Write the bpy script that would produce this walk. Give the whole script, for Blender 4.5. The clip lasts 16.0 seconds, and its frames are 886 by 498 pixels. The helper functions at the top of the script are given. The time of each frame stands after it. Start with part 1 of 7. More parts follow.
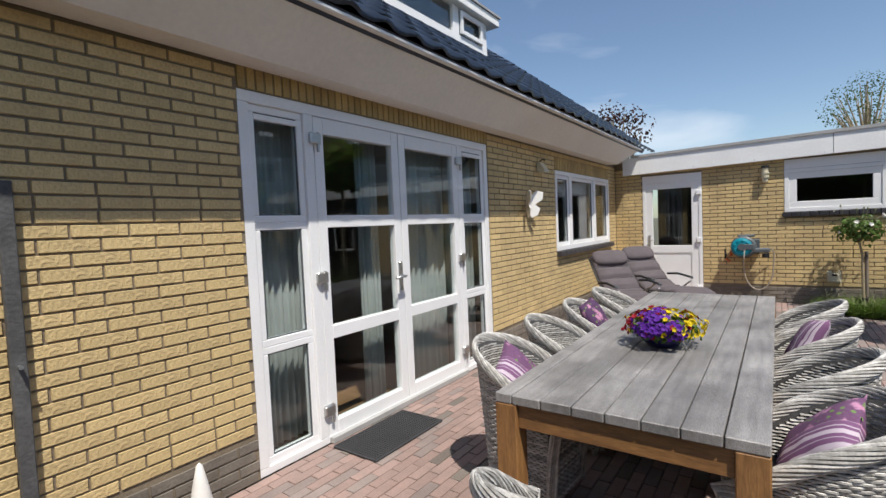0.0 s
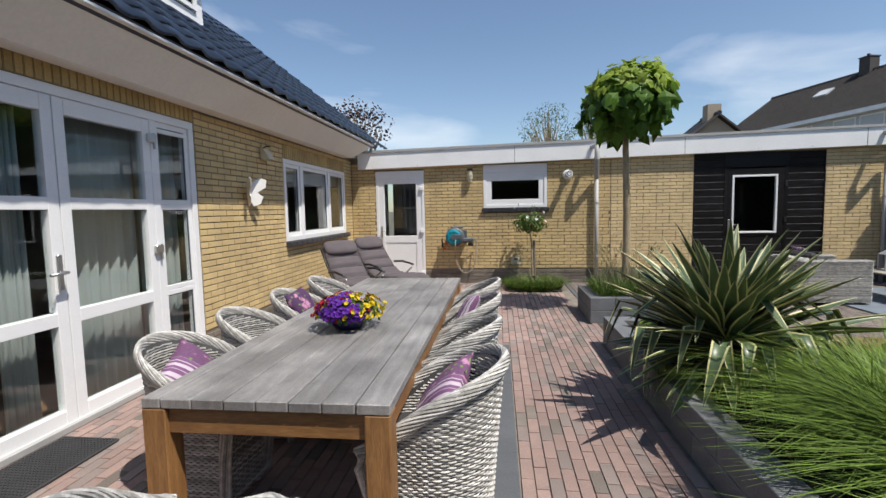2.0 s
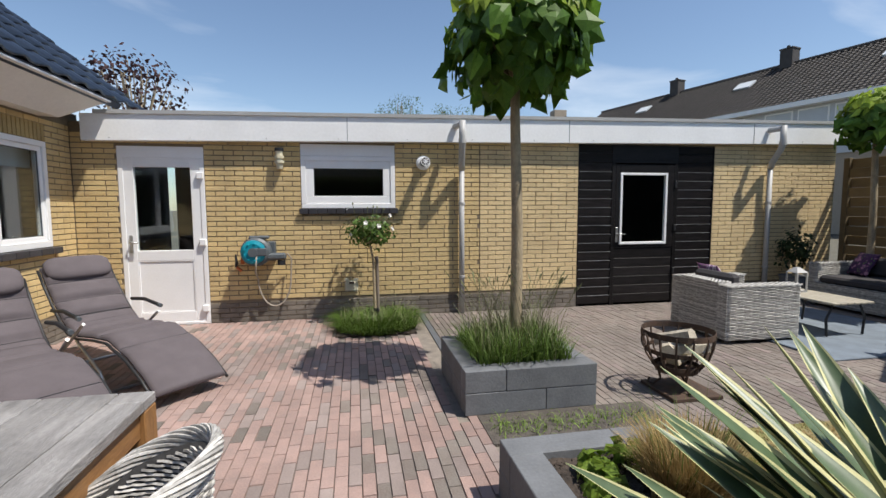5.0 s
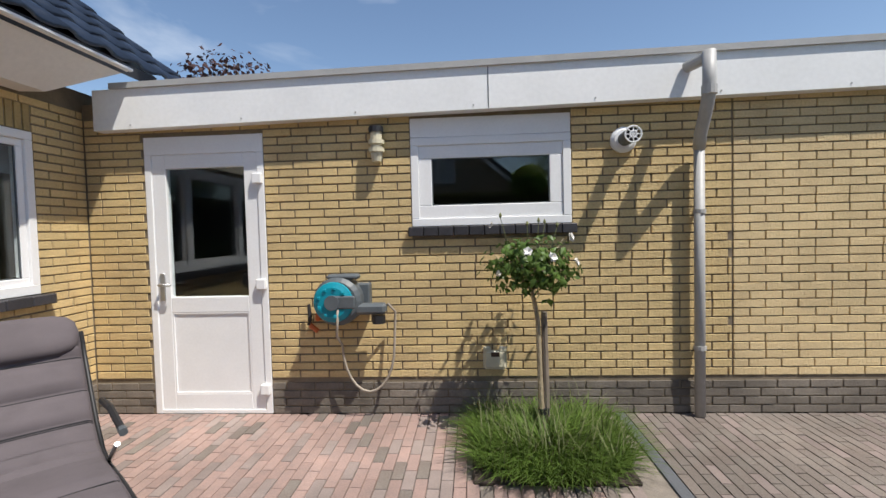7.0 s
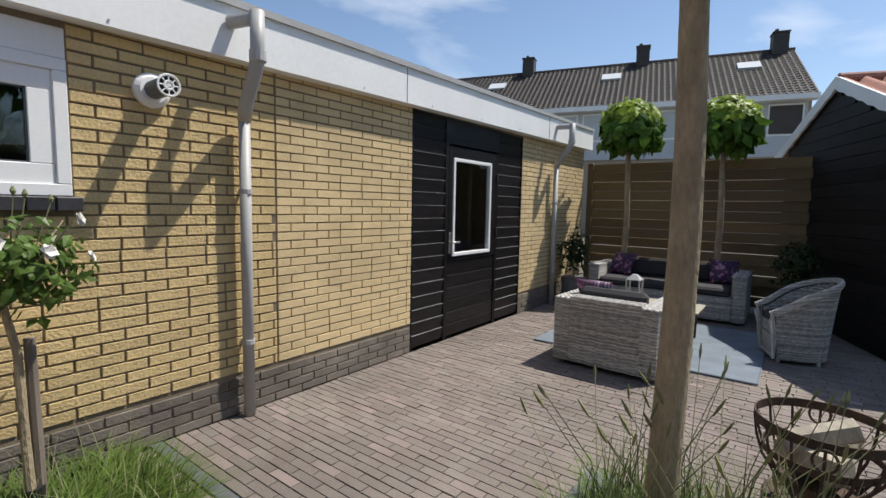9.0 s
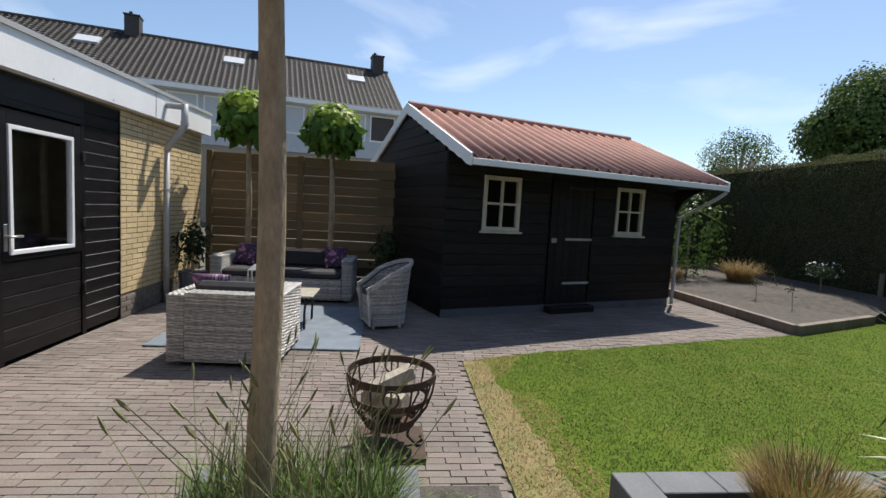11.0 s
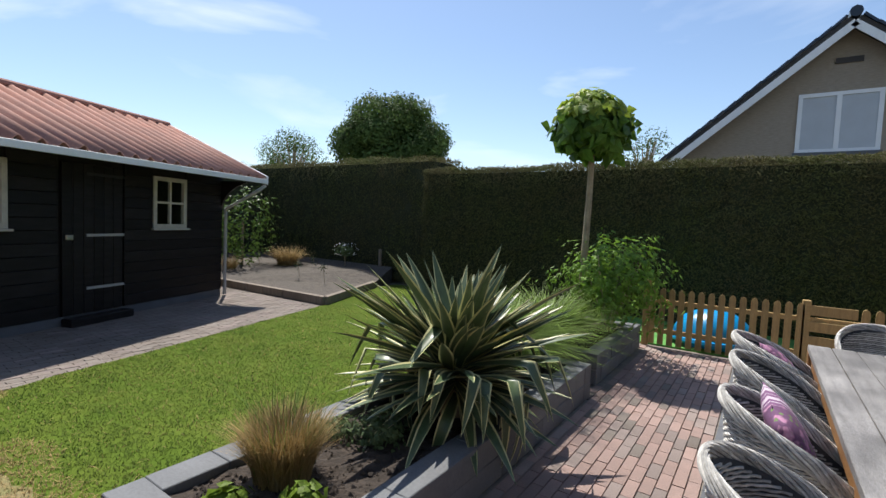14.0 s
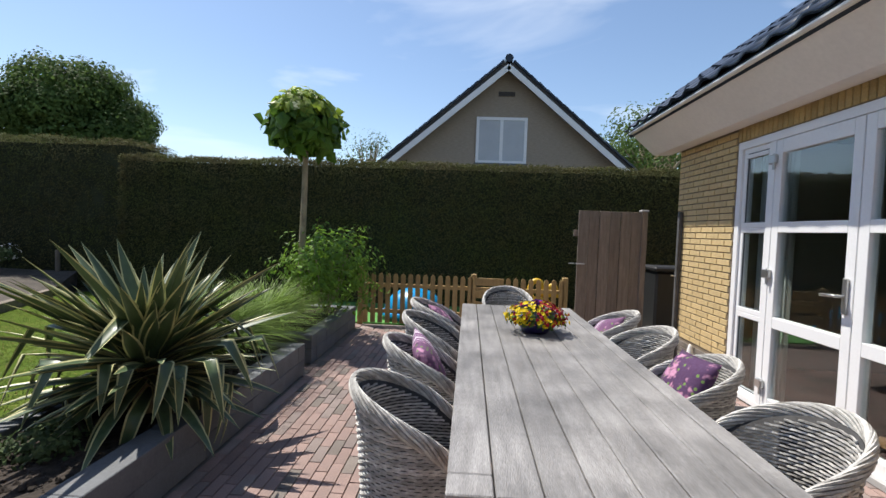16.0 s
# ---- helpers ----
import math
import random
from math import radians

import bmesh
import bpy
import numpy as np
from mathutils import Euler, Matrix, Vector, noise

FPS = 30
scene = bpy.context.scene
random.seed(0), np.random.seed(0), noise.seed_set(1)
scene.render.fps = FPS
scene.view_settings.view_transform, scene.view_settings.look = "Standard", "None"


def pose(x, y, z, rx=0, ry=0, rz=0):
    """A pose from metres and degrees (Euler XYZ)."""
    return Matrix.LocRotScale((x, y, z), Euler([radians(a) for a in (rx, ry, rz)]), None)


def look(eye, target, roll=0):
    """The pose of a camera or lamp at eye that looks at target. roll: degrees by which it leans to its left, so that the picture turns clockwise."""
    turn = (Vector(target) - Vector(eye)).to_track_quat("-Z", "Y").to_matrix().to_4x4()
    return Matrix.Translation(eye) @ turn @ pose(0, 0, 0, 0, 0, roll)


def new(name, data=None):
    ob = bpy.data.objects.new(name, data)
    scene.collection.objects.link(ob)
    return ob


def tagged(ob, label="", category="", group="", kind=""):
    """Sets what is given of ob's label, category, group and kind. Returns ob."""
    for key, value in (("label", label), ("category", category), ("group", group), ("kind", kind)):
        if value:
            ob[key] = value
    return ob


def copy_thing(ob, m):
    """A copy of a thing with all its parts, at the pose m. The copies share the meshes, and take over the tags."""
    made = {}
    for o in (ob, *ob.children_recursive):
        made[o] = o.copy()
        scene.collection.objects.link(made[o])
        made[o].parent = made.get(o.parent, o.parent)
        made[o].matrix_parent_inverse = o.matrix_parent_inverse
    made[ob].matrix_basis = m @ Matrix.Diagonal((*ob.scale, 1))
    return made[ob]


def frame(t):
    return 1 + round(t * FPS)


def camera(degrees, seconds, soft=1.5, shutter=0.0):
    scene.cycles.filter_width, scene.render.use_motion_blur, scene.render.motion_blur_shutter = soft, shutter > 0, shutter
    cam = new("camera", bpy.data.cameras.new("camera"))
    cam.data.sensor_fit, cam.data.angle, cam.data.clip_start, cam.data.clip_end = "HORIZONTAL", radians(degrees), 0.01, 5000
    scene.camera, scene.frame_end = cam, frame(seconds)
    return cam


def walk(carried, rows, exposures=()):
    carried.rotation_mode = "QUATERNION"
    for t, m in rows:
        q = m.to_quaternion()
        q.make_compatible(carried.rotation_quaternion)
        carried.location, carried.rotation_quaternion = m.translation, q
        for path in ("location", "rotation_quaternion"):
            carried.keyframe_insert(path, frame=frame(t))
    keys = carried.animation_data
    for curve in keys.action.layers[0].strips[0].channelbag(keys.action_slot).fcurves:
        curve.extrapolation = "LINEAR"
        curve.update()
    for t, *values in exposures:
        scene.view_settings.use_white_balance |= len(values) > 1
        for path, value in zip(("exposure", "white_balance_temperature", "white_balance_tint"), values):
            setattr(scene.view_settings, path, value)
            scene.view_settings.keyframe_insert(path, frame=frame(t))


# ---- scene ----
cam = camera(86.9, 16.0)
METRES, EYE, TILT, LEAN, TURN = 8.0, 1.5, 0.0, 0.0, 38.2
PATH = [
    (0, (-0.141, -0.008, 1.472), (-1.305, 1.615, 1.375), -2.5),
    (0.5, (-0.065, 0.012, 1.468), (-0.887, 1.831, 1.341), -2.1),
    (1, (0.036, 0.047, 1.474), (-0.511, 1.964, 1.319), -1.7),
    (1.5, (0.151, 0.089, 1.474), (-0.215, 2.048, 1.308), -1.4),
    (2, (0.24, 0.132, 1.444), (0.002, 2.111, 1.277), -1.2),
    (2.5, (0.303, 0.266, 1.392), (0.207, 2.256, 1.218), -0.9),
    (3, (0.365, 0.548, 1.4), (0.463, 2.536, 1.209), -0.5),
    (3.2, (0.401, 0.674, 1.401), (0.56, 2.659, 1.209), -0.4),
    (5.3, (0.635, 3.491, 1.455), (1.003, 5.45, 1.292), -0.3),
    (5.5, (0.62, 3.857, 1.416), (0.929, 5.827, 1.272), -0.7),
    (6, (0.519, 4.574, 1.46), (0.659, 6.564, 1.324), -1.0),
    (6.5, (0.435, 5.267, 1.429), (0.267, 7.258, 1.342), -1.5),
    (7, (0.406, 5.684, 1.425), (0.281, 7.679, 1.346), -1.5),
    (7.5, (0.415, 5.949, 1.434), (0.603, 7.937, 1.326), -1.1),
    (8, (0.411, 6.156, 1.422), (1.139, 8.014, 1.297), -0.7),
    (8.5, (0.407, 6.28, 1.471), (1.595, 7.88, 1.296), 0.3),
    (9, (0.385, 6.312, 1.448), (1.975, 7.511, 1.264), 1.1),
    (9.5, (0.359, 6.287, 1.436), (2.189, 7.073, 1.251), 1.6),
    (9.7, (0.365, 6.267, 1.454), (2.255, 6.894, 1.268), 1.9),
    (11.8, (0.306, 6.077, 1.482), (2.196, 5.438, 1.338), 2.7),
    (12, (0.295, 6.04, 1.47), (2.146, 5.296, 1.334), 2.4),
    (12.5, (0.263, 5.999, 1.476), (1.999, 5.015, 1.345), 2.5),
    (13, (0.247, 5.938, 1.489), (1.837, 4.731, 1.361), 2.6),
    (13.5, (0.204, 5.884, 1.495), (1.59, 4.448, 1.37), 2.6),
    (14, (0.13, 5.884, 1.489), (1.262, 4.24, 1.372), 2.5),
    (14.5, (0.032, 5.969, 1.475), (0.892, 4.167, 1.369), 2.5),
    (15, (-0.041, 6.015, 1.457), (0.543, 4.104, 1.361), 2.3),
    (15.5, (-0.145, 6.046, 1.445), (0.188, 4.076, 1.352), 2.2),
    (16, (-0.197, 6.1, 1.421), (-0.088, 4.105, 1.339), 2.1),
]
walk(cam, [(t, look(eye, target, roll)) for t, eye, target, roll in PATH], exposures=[(0.0, 0.11), (3.0, 0.18), (6.5, 0.25), (9.5, 0.22), (12.0, 0.38), (16.0, 0.42)])

# ---- world, sun and sky ----
SUN_DIR = Vector((0.455, -0.315, 1.0)).normalized()
world = bpy.data.worlds.new("sky")
scene.world = world
world.use_nodes = True
wn, wl = world.node_tree.nodes, world.node_tree.links
wn.clear()
sky = wn.new("ShaderNodeTexSky")
sky.sky_type, sky.sun_disc = "NISHITA", False
sky.sun_elevation = math.asin(SUN_DIR.z)
sky.sun_rotation = math.atan2(SUN_DIR.x, SUN_DIR.y)
sky.air_density, sky.dust_density, sky.ozone_density = 1.0, 0.45, 1.8
bg = wn.new("ShaderNodeBackground")
bg.inputs["Strength"].default_value = 0.122
wout = wn.new("ShaderNodeOutputWorld")
# thin high cloud, streaked
wtc = wn.new("ShaderNodeTexCoord")
wmap = wn.new("ShaderNodeMapping")
wmap.inputs["Scale"].default_value = (1.1, 1.5, 4.2)
wmap.inputs["Location"].default_value = (0.35, 0.6, 0.2)
wnoise = wn.new("ShaderNodeTexNoise")
wnoise.inputs["Scale"].default_value = 1.7
wnoise.inputs["Detail"].default_value = 7
wnoise.inputs["Distortion"].default_value = 0.5
wramp = wn.new("ShaderNodeValToRGB")
wramp.color_ramp.elements[0].position, wramp.color_ramp.elements[1].position = 0.55, 0.82
wramp.color_ramp.elements[0].color = (0, 0, 0, 1)
wramp.color_ramp.elements[1].color = (0.75, 0.75, 0.75, 1)
wmix = wn.new("ShaderNodeMix")
wmix.data_type = "RGBA"
wmix.inputs["B"].default_value = (7.5, 7.9, 8.4, 1)
wl.new(wtc.outputs["Generated"], wmap.inputs["Vector"])
wl.new(wmap.outputs["Vector"], wnoise.inputs["Vector"])
wl.new(wnoise.outputs["Fac"], wramp.inputs["Fac"])
wl.new(wramp.outputs["Color"], wmix.inputs["Factor"])
wl.new(sky.outputs["Color"], wmix.inputs["A"])
wl.new(wmix.outputs["Result"], bg.inputs["Color"])
wl.new(bg.outputs["Background"], wout.inputs["Surface"])

sun = new("sun", bpy.data.lights.new("sun", "SUN"))
sun.data.energy, sun.data.angle, sun.data.color = 5.0, radians(0.53), (1.0, 0.95, 0.87)
sun.matrix_world = look((12, -7, 26), Vector((12, -7, 26)) - SUN_DIR)


# ---- materials ----
def material(name, color, rough=0.7, vary=0.25, scale=6.0, bump=0.0, bump_scale=60.0, metal=0.0, color2=None,
             stretch=(1, 1, 1), piece=0.0, spec=0.5, coords="Object", translucent=0.0, island=0.0, blotch=0.0, blotch_scale=1.7):
    """A surface with coarse and fine variation, relief, and a shift from piece to piece."""
    m = bpy.data.materials.new(name)
    m.use_nodes = True
    n, l = m.node_tree.nodes, m.node_tree.links
    b = n["Principled BSDF"]
    tc, mp = n.new("ShaderNodeTexCoord"), n.new("ShaderNodeMapping")
    mp.inputs["Scale"].default_value = stretch
    l.new(tc.outputs[coords], mp.inputs["Vector"])
    coarse, fine = n.new("ShaderNodeTexNoise"), n.new("ShaderNodeTexNoise")
    for tex, s, d in ((coarse, scale, 4), (fine, bump_scale, 6)):
        tex.inputs["Scale"].default_value, tex.inputs["Detail"].default_value = s, d
        l.new(mp.outputs["Vector"], tex.inputs["Vector"])
    mix = n.new("ShaderNodeMix")
    mix.data_type = "RGBA"
    c2 = color2 or tuple(c * (1 - vary) for c in color)
    mix.inputs["A"].default_value, mix.inputs["B"].default_value = (*color, 1), (*c2, 1)
    ramp = n.new("ShaderNodeMapRange")
    ramp.inputs["From Min"].default_value, ramp.inputs["From Max"].default_value = 0.32, 0.68
    l.new(coarse.outputs["Fac"], ramp.inputs["Value"])
    l.new(ramp.outputs["Result"], mix.inputs["Factor"])
    hsv = n.new("ShaderNodeHueSaturation")
    l.new(mix.outputs["Result"], hsv.inputs["Color"])
    val = n.new("ShaderNodeMapRange")
    val.inputs["From Min"].default_value, val.inputs["From Max"].default_value = 0.3, 0.7
    val.inputs["To Min"].default_value, val.inputs["To Max"].default_value = 1 - vary * 0.5, 1 + vary * 0.35
    l.new(fine.outputs["Fac"], val.inputs["Value"])
    last = val.outputs["Result"]
    if blotch:
        patch, rng, mul = n.new("ShaderNodeTexNoise"), n.new("ShaderNodeMapRange"), n.new("ShaderNodeMath")
        patch.inputs["Scale"].default_value, patch.inputs["Detail"].default_value = blotch_scale, 5
        rng.inputs["From Min"].default_value, rng.inputs["From Max"].default_value = 0.34, 0.66
        rng.inputs["To Min"].default_value, rng.inputs["To Max"].default_value = 1 - blotch, 1 + blotch
        mul.operation = "MULTIPLY"
        l.new(tc.outputs[coords], patch.inputs["Vector"])
        l.new(patch.outputs["Fac"], rng.inputs["Value"])
        l.new(rng.outputs["Result"], mul.inputs[0])
        l.new(last, mul.inputs[1])
        last = mul.outputs["Value"]
    for amount, node, sock in ((piece, "ShaderNodeObjectInfo", "Random"), (island, "ShaderNodeNewGeometry", "Random Per Island")):
        if amount:
            src, rng, mul = n.new(node), n.new("ShaderNodeMapRange"), n.new("ShaderNodeMath")
            rng.inputs["To Min"].default_value, rng.inputs["To Max"].default_value = 1 - amount, 1 + amount * 0.6
            mul.operation = "MULTIPLY"
            l.new(src.outputs[sock], rng.inputs["Value"])
            l.new(rng.outputs["Result"], mul.inputs[0])
            l.new(last, mul.inputs[1])
            last = mul.outputs["Value"]
    l.new(last, hsv.inputs["Value"])
    l.new(hsv.outputs["Color"], b.inputs["Base Color"])
    b.inputs["Roughness"].default_value, b.inputs["Metallic"].default_value = rough, metal
    b.inputs["Specular IOR Level"].default_value = min(spec, 0.22) if translucent else spec
    if bump:
        bp = n.new("ShaderNodeBump")
        bp.inputs["Strength"].default_value, bp.inputs["Distance"].default_value = min(1.0, bump * 60), 0.01
        l.new(fine.outputs["Fac"], bp.inputs["Height"])
        l.new(bp.outputs["Normal"], b.inputs["Normal"])
    if translucent:
        tr, ms, out = n.new("ShaderNodeBsdfTranslucent"), n.new("ShaderNodeMixShader"), n["Material Output"]
        l.new(hsv.outputs["Color"], tr.inputs["Color"])
        ms.inputs["Fac"].default_value = translucent
        l.new(b.outputs["BSDF"], ms.inputs[1])
        l.new(tr.outputs["BSDF"], ms.inputs[2])
        l.new(ms.outputs["Shader"], out.inputs["Surface"])
    return m


def glass(name, tint=(0.9, 0.95, 0.95), rough=0.0):
    m = bpy.data.materials.new(name)
    m.use_nodes = True
    n, l = m.node_tree.nodes, m.node_tree.links
    out = n["Material Output"]
    n.remove(n["Principled BSDF"])
    tr, gl, mx, fr = (n.new("ShaderNodeBsdfTransparent"), n.new("ShaderNodeBsdfGlossy"), n.new("ShaderNodeMixShader"), n.new("ShaderNodeLayerWeight"))
    tr.inputs["Color"].default_value = (*tint, 1)
    gl.inputs["Roughness"].default_value = rough
    pw, rg = n.new("ShaderNodeMath"), n.new("ShaderNodeMapRange")
    pw.operation, pw.inputs[1].default_value = "POWER", 3.0
    rg.inputs["To Min"].default_value, rg.inputs["To Max"].default_value = 0.07, 0.75
    l.new(fr.outputs["Facing"], pw.inputs[0])
    l.new(pw.outputs["Value"], rg.inputs["Value"])
    l.new(rg.outputs["Result"], mx.inputs["Fac"])
    l.new(tr.outputs["BSDF"], mx.inputs[1])
    l.new(gl.outputs["BSDF"], mx.inputs[2])
    l.new(mx.outputs["Shader"], out.inputs["Surface"])
    return m


M_BRICK = material("yellow_brick", (0.69, 0.520, 0.250), 0.85, 0.24, 5, 0.012, 70, color2=(0.60, 0.445, 0.225), piece=0.10, island=0.10, blotch=0.10)
M_BRICK_PALE = material("pale_yellow_brick", (0.69, 0.535, 0.295), 0.85, 0.20, 5, 0.012, 70, color2=(0.63, 0.48, 0.265), piece=0.07, island=0.07, blotch=0.10)
M_PLINTH = material("grey_brick", (0.195, 0.168, 0.138), 0.85, 0.3, 6, 0.008, 70, piece=0.2, island=0.2, blotch=0.25)
M_MORTAR = material("brown_mortar", (0.235, 0.188, 0.130), 0.95, 0.25, 8, 0.006, 120)
M_PVC = material("white_plastic_frame", (0.85, 0.85, 0.85), 0.35, 0.05, 3)
M_FASCIA = material("white_fascia_paint", (0.87, 0.87, 0.86), 0.5, 0.07, 2.0, 0.001, 30)
M_SOFFIT = material("cream_eaves_board", (0.80, 0.76, 0.71), 0.6, 0.08, 1.5, 0.001, 30)
M_TILE = material("glazed_blue_black_roof_tile", (0.022, 0.032, 0.055), 0.28, 0.3, 3, 0.001, 40, piece=0.25, island=0.3)
M_GLASS = glass("window_glass")
M_ZINC = material("light_grey_plastic", (0.42, 0.415, 0.405), 0.5, 0.12, 5, 0.001, 40)
M_STEEL = material("brushed_steel", (0.55, 0.55, 0.54), 0.35, 0.1, 20, metal=0.9)
M_BLACKWOOD = material("black_tarred_boards", (0.022, 0.019, 0.019), 0.45, 0.5, 4, 0.004, 50, spec=0.22, stretch=(1, 1, 6), piece=0.4, island=0.4)
M_PAVER = material("red_clay_paver", (0.325, 0.222, 0.192), 0.85, 0.24, 9, 0.006, 90, color2=(0.275, 0.198, 0.175), piece=0.13, island=0.13, blotch=0.16, blotch_scale=1.1)
M_PAVER_BROWN = material("brown_clay_paver", (0.205, 0.178, 0.155), 0.88, 0.36, 5, 0.006, 90, color2=(0.18, 0.145, 0.125), piece=0.12, island=0.12, blotch=0.20, blotch_scale=0.9)
M_PAVER_GREY = material("greyed_clay_paver", (0.265, 0.212, 0.192), 0.88, 0.2, 4, 0.006, 90, piece=0.14, island=0.14, blotch=0.16, blotch_scale=1.1)
M_SAND = material("joint_sand", (0.25, 0.215, 0.18), 0.95, 0.3, 12, 0.006, 150)
M_STONE = material("grey_garden_block", (0.165, 0.172, 0.182), 0.75, 0.22, 5, 0.004, 60, piece=0.12)
M_SLATE = material("dark_slab", (0.115, 0.122, 0.135), 0.7, 0.2, 4, 0.003, 60, piece=0.12)
M_SOIL = material("dark_soil", (0.062, 0.046, 0.035), 0.95, 0.5, 14, 0.035, 45, blotch=0.3, blotch_scale=6)
M_LAWN = material("lawn_base", (0.078, 0.128, 0.014), 0.95, 0.3, 2.3, 0.004, 90, color2=(0.105, 0.145, 0.02), spec=0.1)
M_GROUND = material("ground_soil", (0.13, 0.12, 0.09), 0.95, 0.3, 3, 0.01, 60)
M_TEAK_GREY = material("weathered_teak_top", (0.285, 0.272, 0.262), 0.42, 0.55, 5, 0.006, 60, stretch=(7, 0.7, 3), color2=(0.20, 0.19, 0.182), piece=0.12, blotch=0.30, blotch_scale=3.2)
M_TEAK = material("oiled_teak", (0.32, 0.16, 0.055), 0.55, 0.4, 9, 0.003, 50, stretch=(4, 4, 0.6), color2=(0.21, 0.10, 0.035), piece=0.12)
M_TEAK_X = material("oiled_teak_rail", (0.32, 0.16, 0.055), 0.55, 0.4, 9, 0.003, 50, stretch=(0.6, 4, 4), color2=(0.21, 0.10, 0.035), piece=0.12)
M_TEAK_Y = material("oiled_teak_side", (0.32, 0.16, 0.055), 0.55, 0.4, 9, 0.003, 50, stretch=(4, 0.6, 4), color2=(0.21, 0.10, 0.035), piece=0.12)
# grey that stands in for sunlight glinting on the black board edges
M_EDGE_GLINT = material("grey_edge_highlight", (0.30, 0.30, 0.31), 0.6, 0.6, 9)
M_WICKER = material("whitewashed_wicker", (0.66, 0.64, 0.60), 0.75, 0.35, 25, 0.004, 110, color2=(0.40, 0.38, 0.35), island=0.4)
# near-black that paints the shade seen through the gaps of the weave
M_WEAVE_SHADE = material("wicker_gap_shade", (0.060, 0.058, 0.058), 0.8, 0.4, 25, 0.004, 110, island=0.3)
M_CUSHION = material("charcoal_seat_cushion", (0.045, 0.042, 0.045), 0.9, 0.2, 8, 0.002, 300)
M_LOUNGE = material("taupe_lounger_cushion", (0.112, 0.094, 0.101), 0.9, 0.16, 8, 0.003, 350)
M_LEAF = material("catalpa_leaf", (0.125, 0.23, 0.032), 0.45, 0.35, 6, color2=(0.075, 0.155, 0.022), island=0.35, translucent=0.35)
M_LEAF_YOUNG = material("young_catalpa_leaf", (0.32, 0.43, 0.055), 0.45, 0.3, 6, island=0.3, translucent=0.4)
M_HEDGE = material("conifer_hedge", (0.118, 0.132, 0.046), 0.85, 0.5, 1.2, color2=(0.132, 0.118, 0.056), island=0.35, translucent=0.28, spec=0.15)
# darker than the sprays: the shade deep in the hedge, as a colour
M_HEDGE_CORE = material("shaded_hedge_core", (0.050, 0.056, 0.024), 0.95, 0.4, 5)
M_BARK = material("grey_brown_bark", (0.43, 0.345, 0.225), 0.9, 0.35, 6, 0.02, 40, stretch=(2.2, 2.2, 0.8), blotch=0.2, blotch_scale=5)
M_GRASS = material("green_blades", (0.13, 0.21, 0.04), 0.6, 0.3, 5, island=0.4, translucent=0.3)
M_GRASS_DRY = material("dry_straw_blades", (0.42, 0.30, 0.13), 0.75, 0.3, 5, island=0.35, translucent=0.2)
M_RUST = material("rusted_iron", (0.085, 0.048, 0.030), 0.85, 0.45, 15, 0.006, 80, color2=(0.045, 0.030, 0.022))
M_FENCE = material("pine_fence_board", (0.20, 0.142, 0.069), 0.75, 0.35, 6, 0.003, 50, stretch=(1, 0.7, 7), color2=(0.18, 0.125, 0.06), piece=0.25)
M_PICKET = material("pine_picket", (0.46, 0.31, 0.12), 0.7, 0.3, 6, 0.003, 50, stretch=(5, 5, 0.8), piece=0.15)
M_GATE = material("weathered_gate_board", (0.24, 0.195, 0.155), 0.8, 0.3, 6, 0.003, 50, stretch=(6, 6, 0.6), piece=0.15)
M_ROOM = material("room_wall_paint", (0.45, 0.42, 0.38), 0.9, 0.1, 2)
# dimness of a room behind glass, put into the colour
M_UNLIT_ROOM = material("unlit_room", (0.08, 0.07, 0.065), 0.9, 0.2, 2)
M_ROOM_FLOOR = material("wooden_room_floor", (0.23, 0.13, 0.06), 0.5, 0.35, 4, stretch=(1, 6, 1))
M_CURTAIN = material("sheer_curtain", (0.70, 0.72, 0.70), 0.9, 0.1, 3, translucent=0.5)
M_BLACK = material("black_plastic", (0.02, 0.02, 0.022), 0.5, 0.2, 10)
M_RUBBER = material("rubber_mat", (0.045, 0.045, 0.048), 0.85, 0.2, 20, 0.003, 120)
M_CREAM = material("cream_plastic", (0.62, 0.57, 0.42), 0.5, 0.08, 5)
M_WHITE = material("white_ceramic", (0.80, 0.78, 0.74), 0.4, 0.08, 8, 0.001, 60)
M_TEAL = material("teal_plastic", (0.0, 0.25, 0.33), 0.4, 0.1, 6)
M_HOSEGREY = material("grey_plastic", (0.10, 0.115, 0.125), 0.5, 0.15, 8)
M_ORANGE = material("orange_plastic", (0.55, 0.13, 0.03), 0.5, 0.1, 8)
M_HOSE = material("pale_hose", (0.36, 0.31, 0.25), 0.6, 0.15, 8)


# ---- mesh helpers ----
def part(name, bm, mat, parent=None, label="", smooth=False):
    """Link a bmesh (or a ready mesh) as one mesh object, under parent when one is given."""
    if isinstance(bm, bpy.types.Mesh):
        me = bm
    else:
        me = bpy.data.meshes.new(name)
        bmesh.ops.recalc_face_normals(bm, faces=bm.faces)
        bm.to_mesh(me)
        bm.free()
    if not me.materials:
        me.materials.append(mat)
    if smooth:
        me.polygons.foreach_set("use_smooth", [True] * len(me.polygons))
    ob = new(name, me)
    if parent:
        ob.parent = parent
    if label:
        ob["label"] = label
    return ob


def thing(name, label, category, group="", at=(0, 0, 0), rz=0.0, kind=""):
    ob = new(name)
    ob.empty_display_size = 0.1
    ob.matrix_basis = pose(*at, 0, 0, rz)
    return tagged(ob, label, category, group, kind)


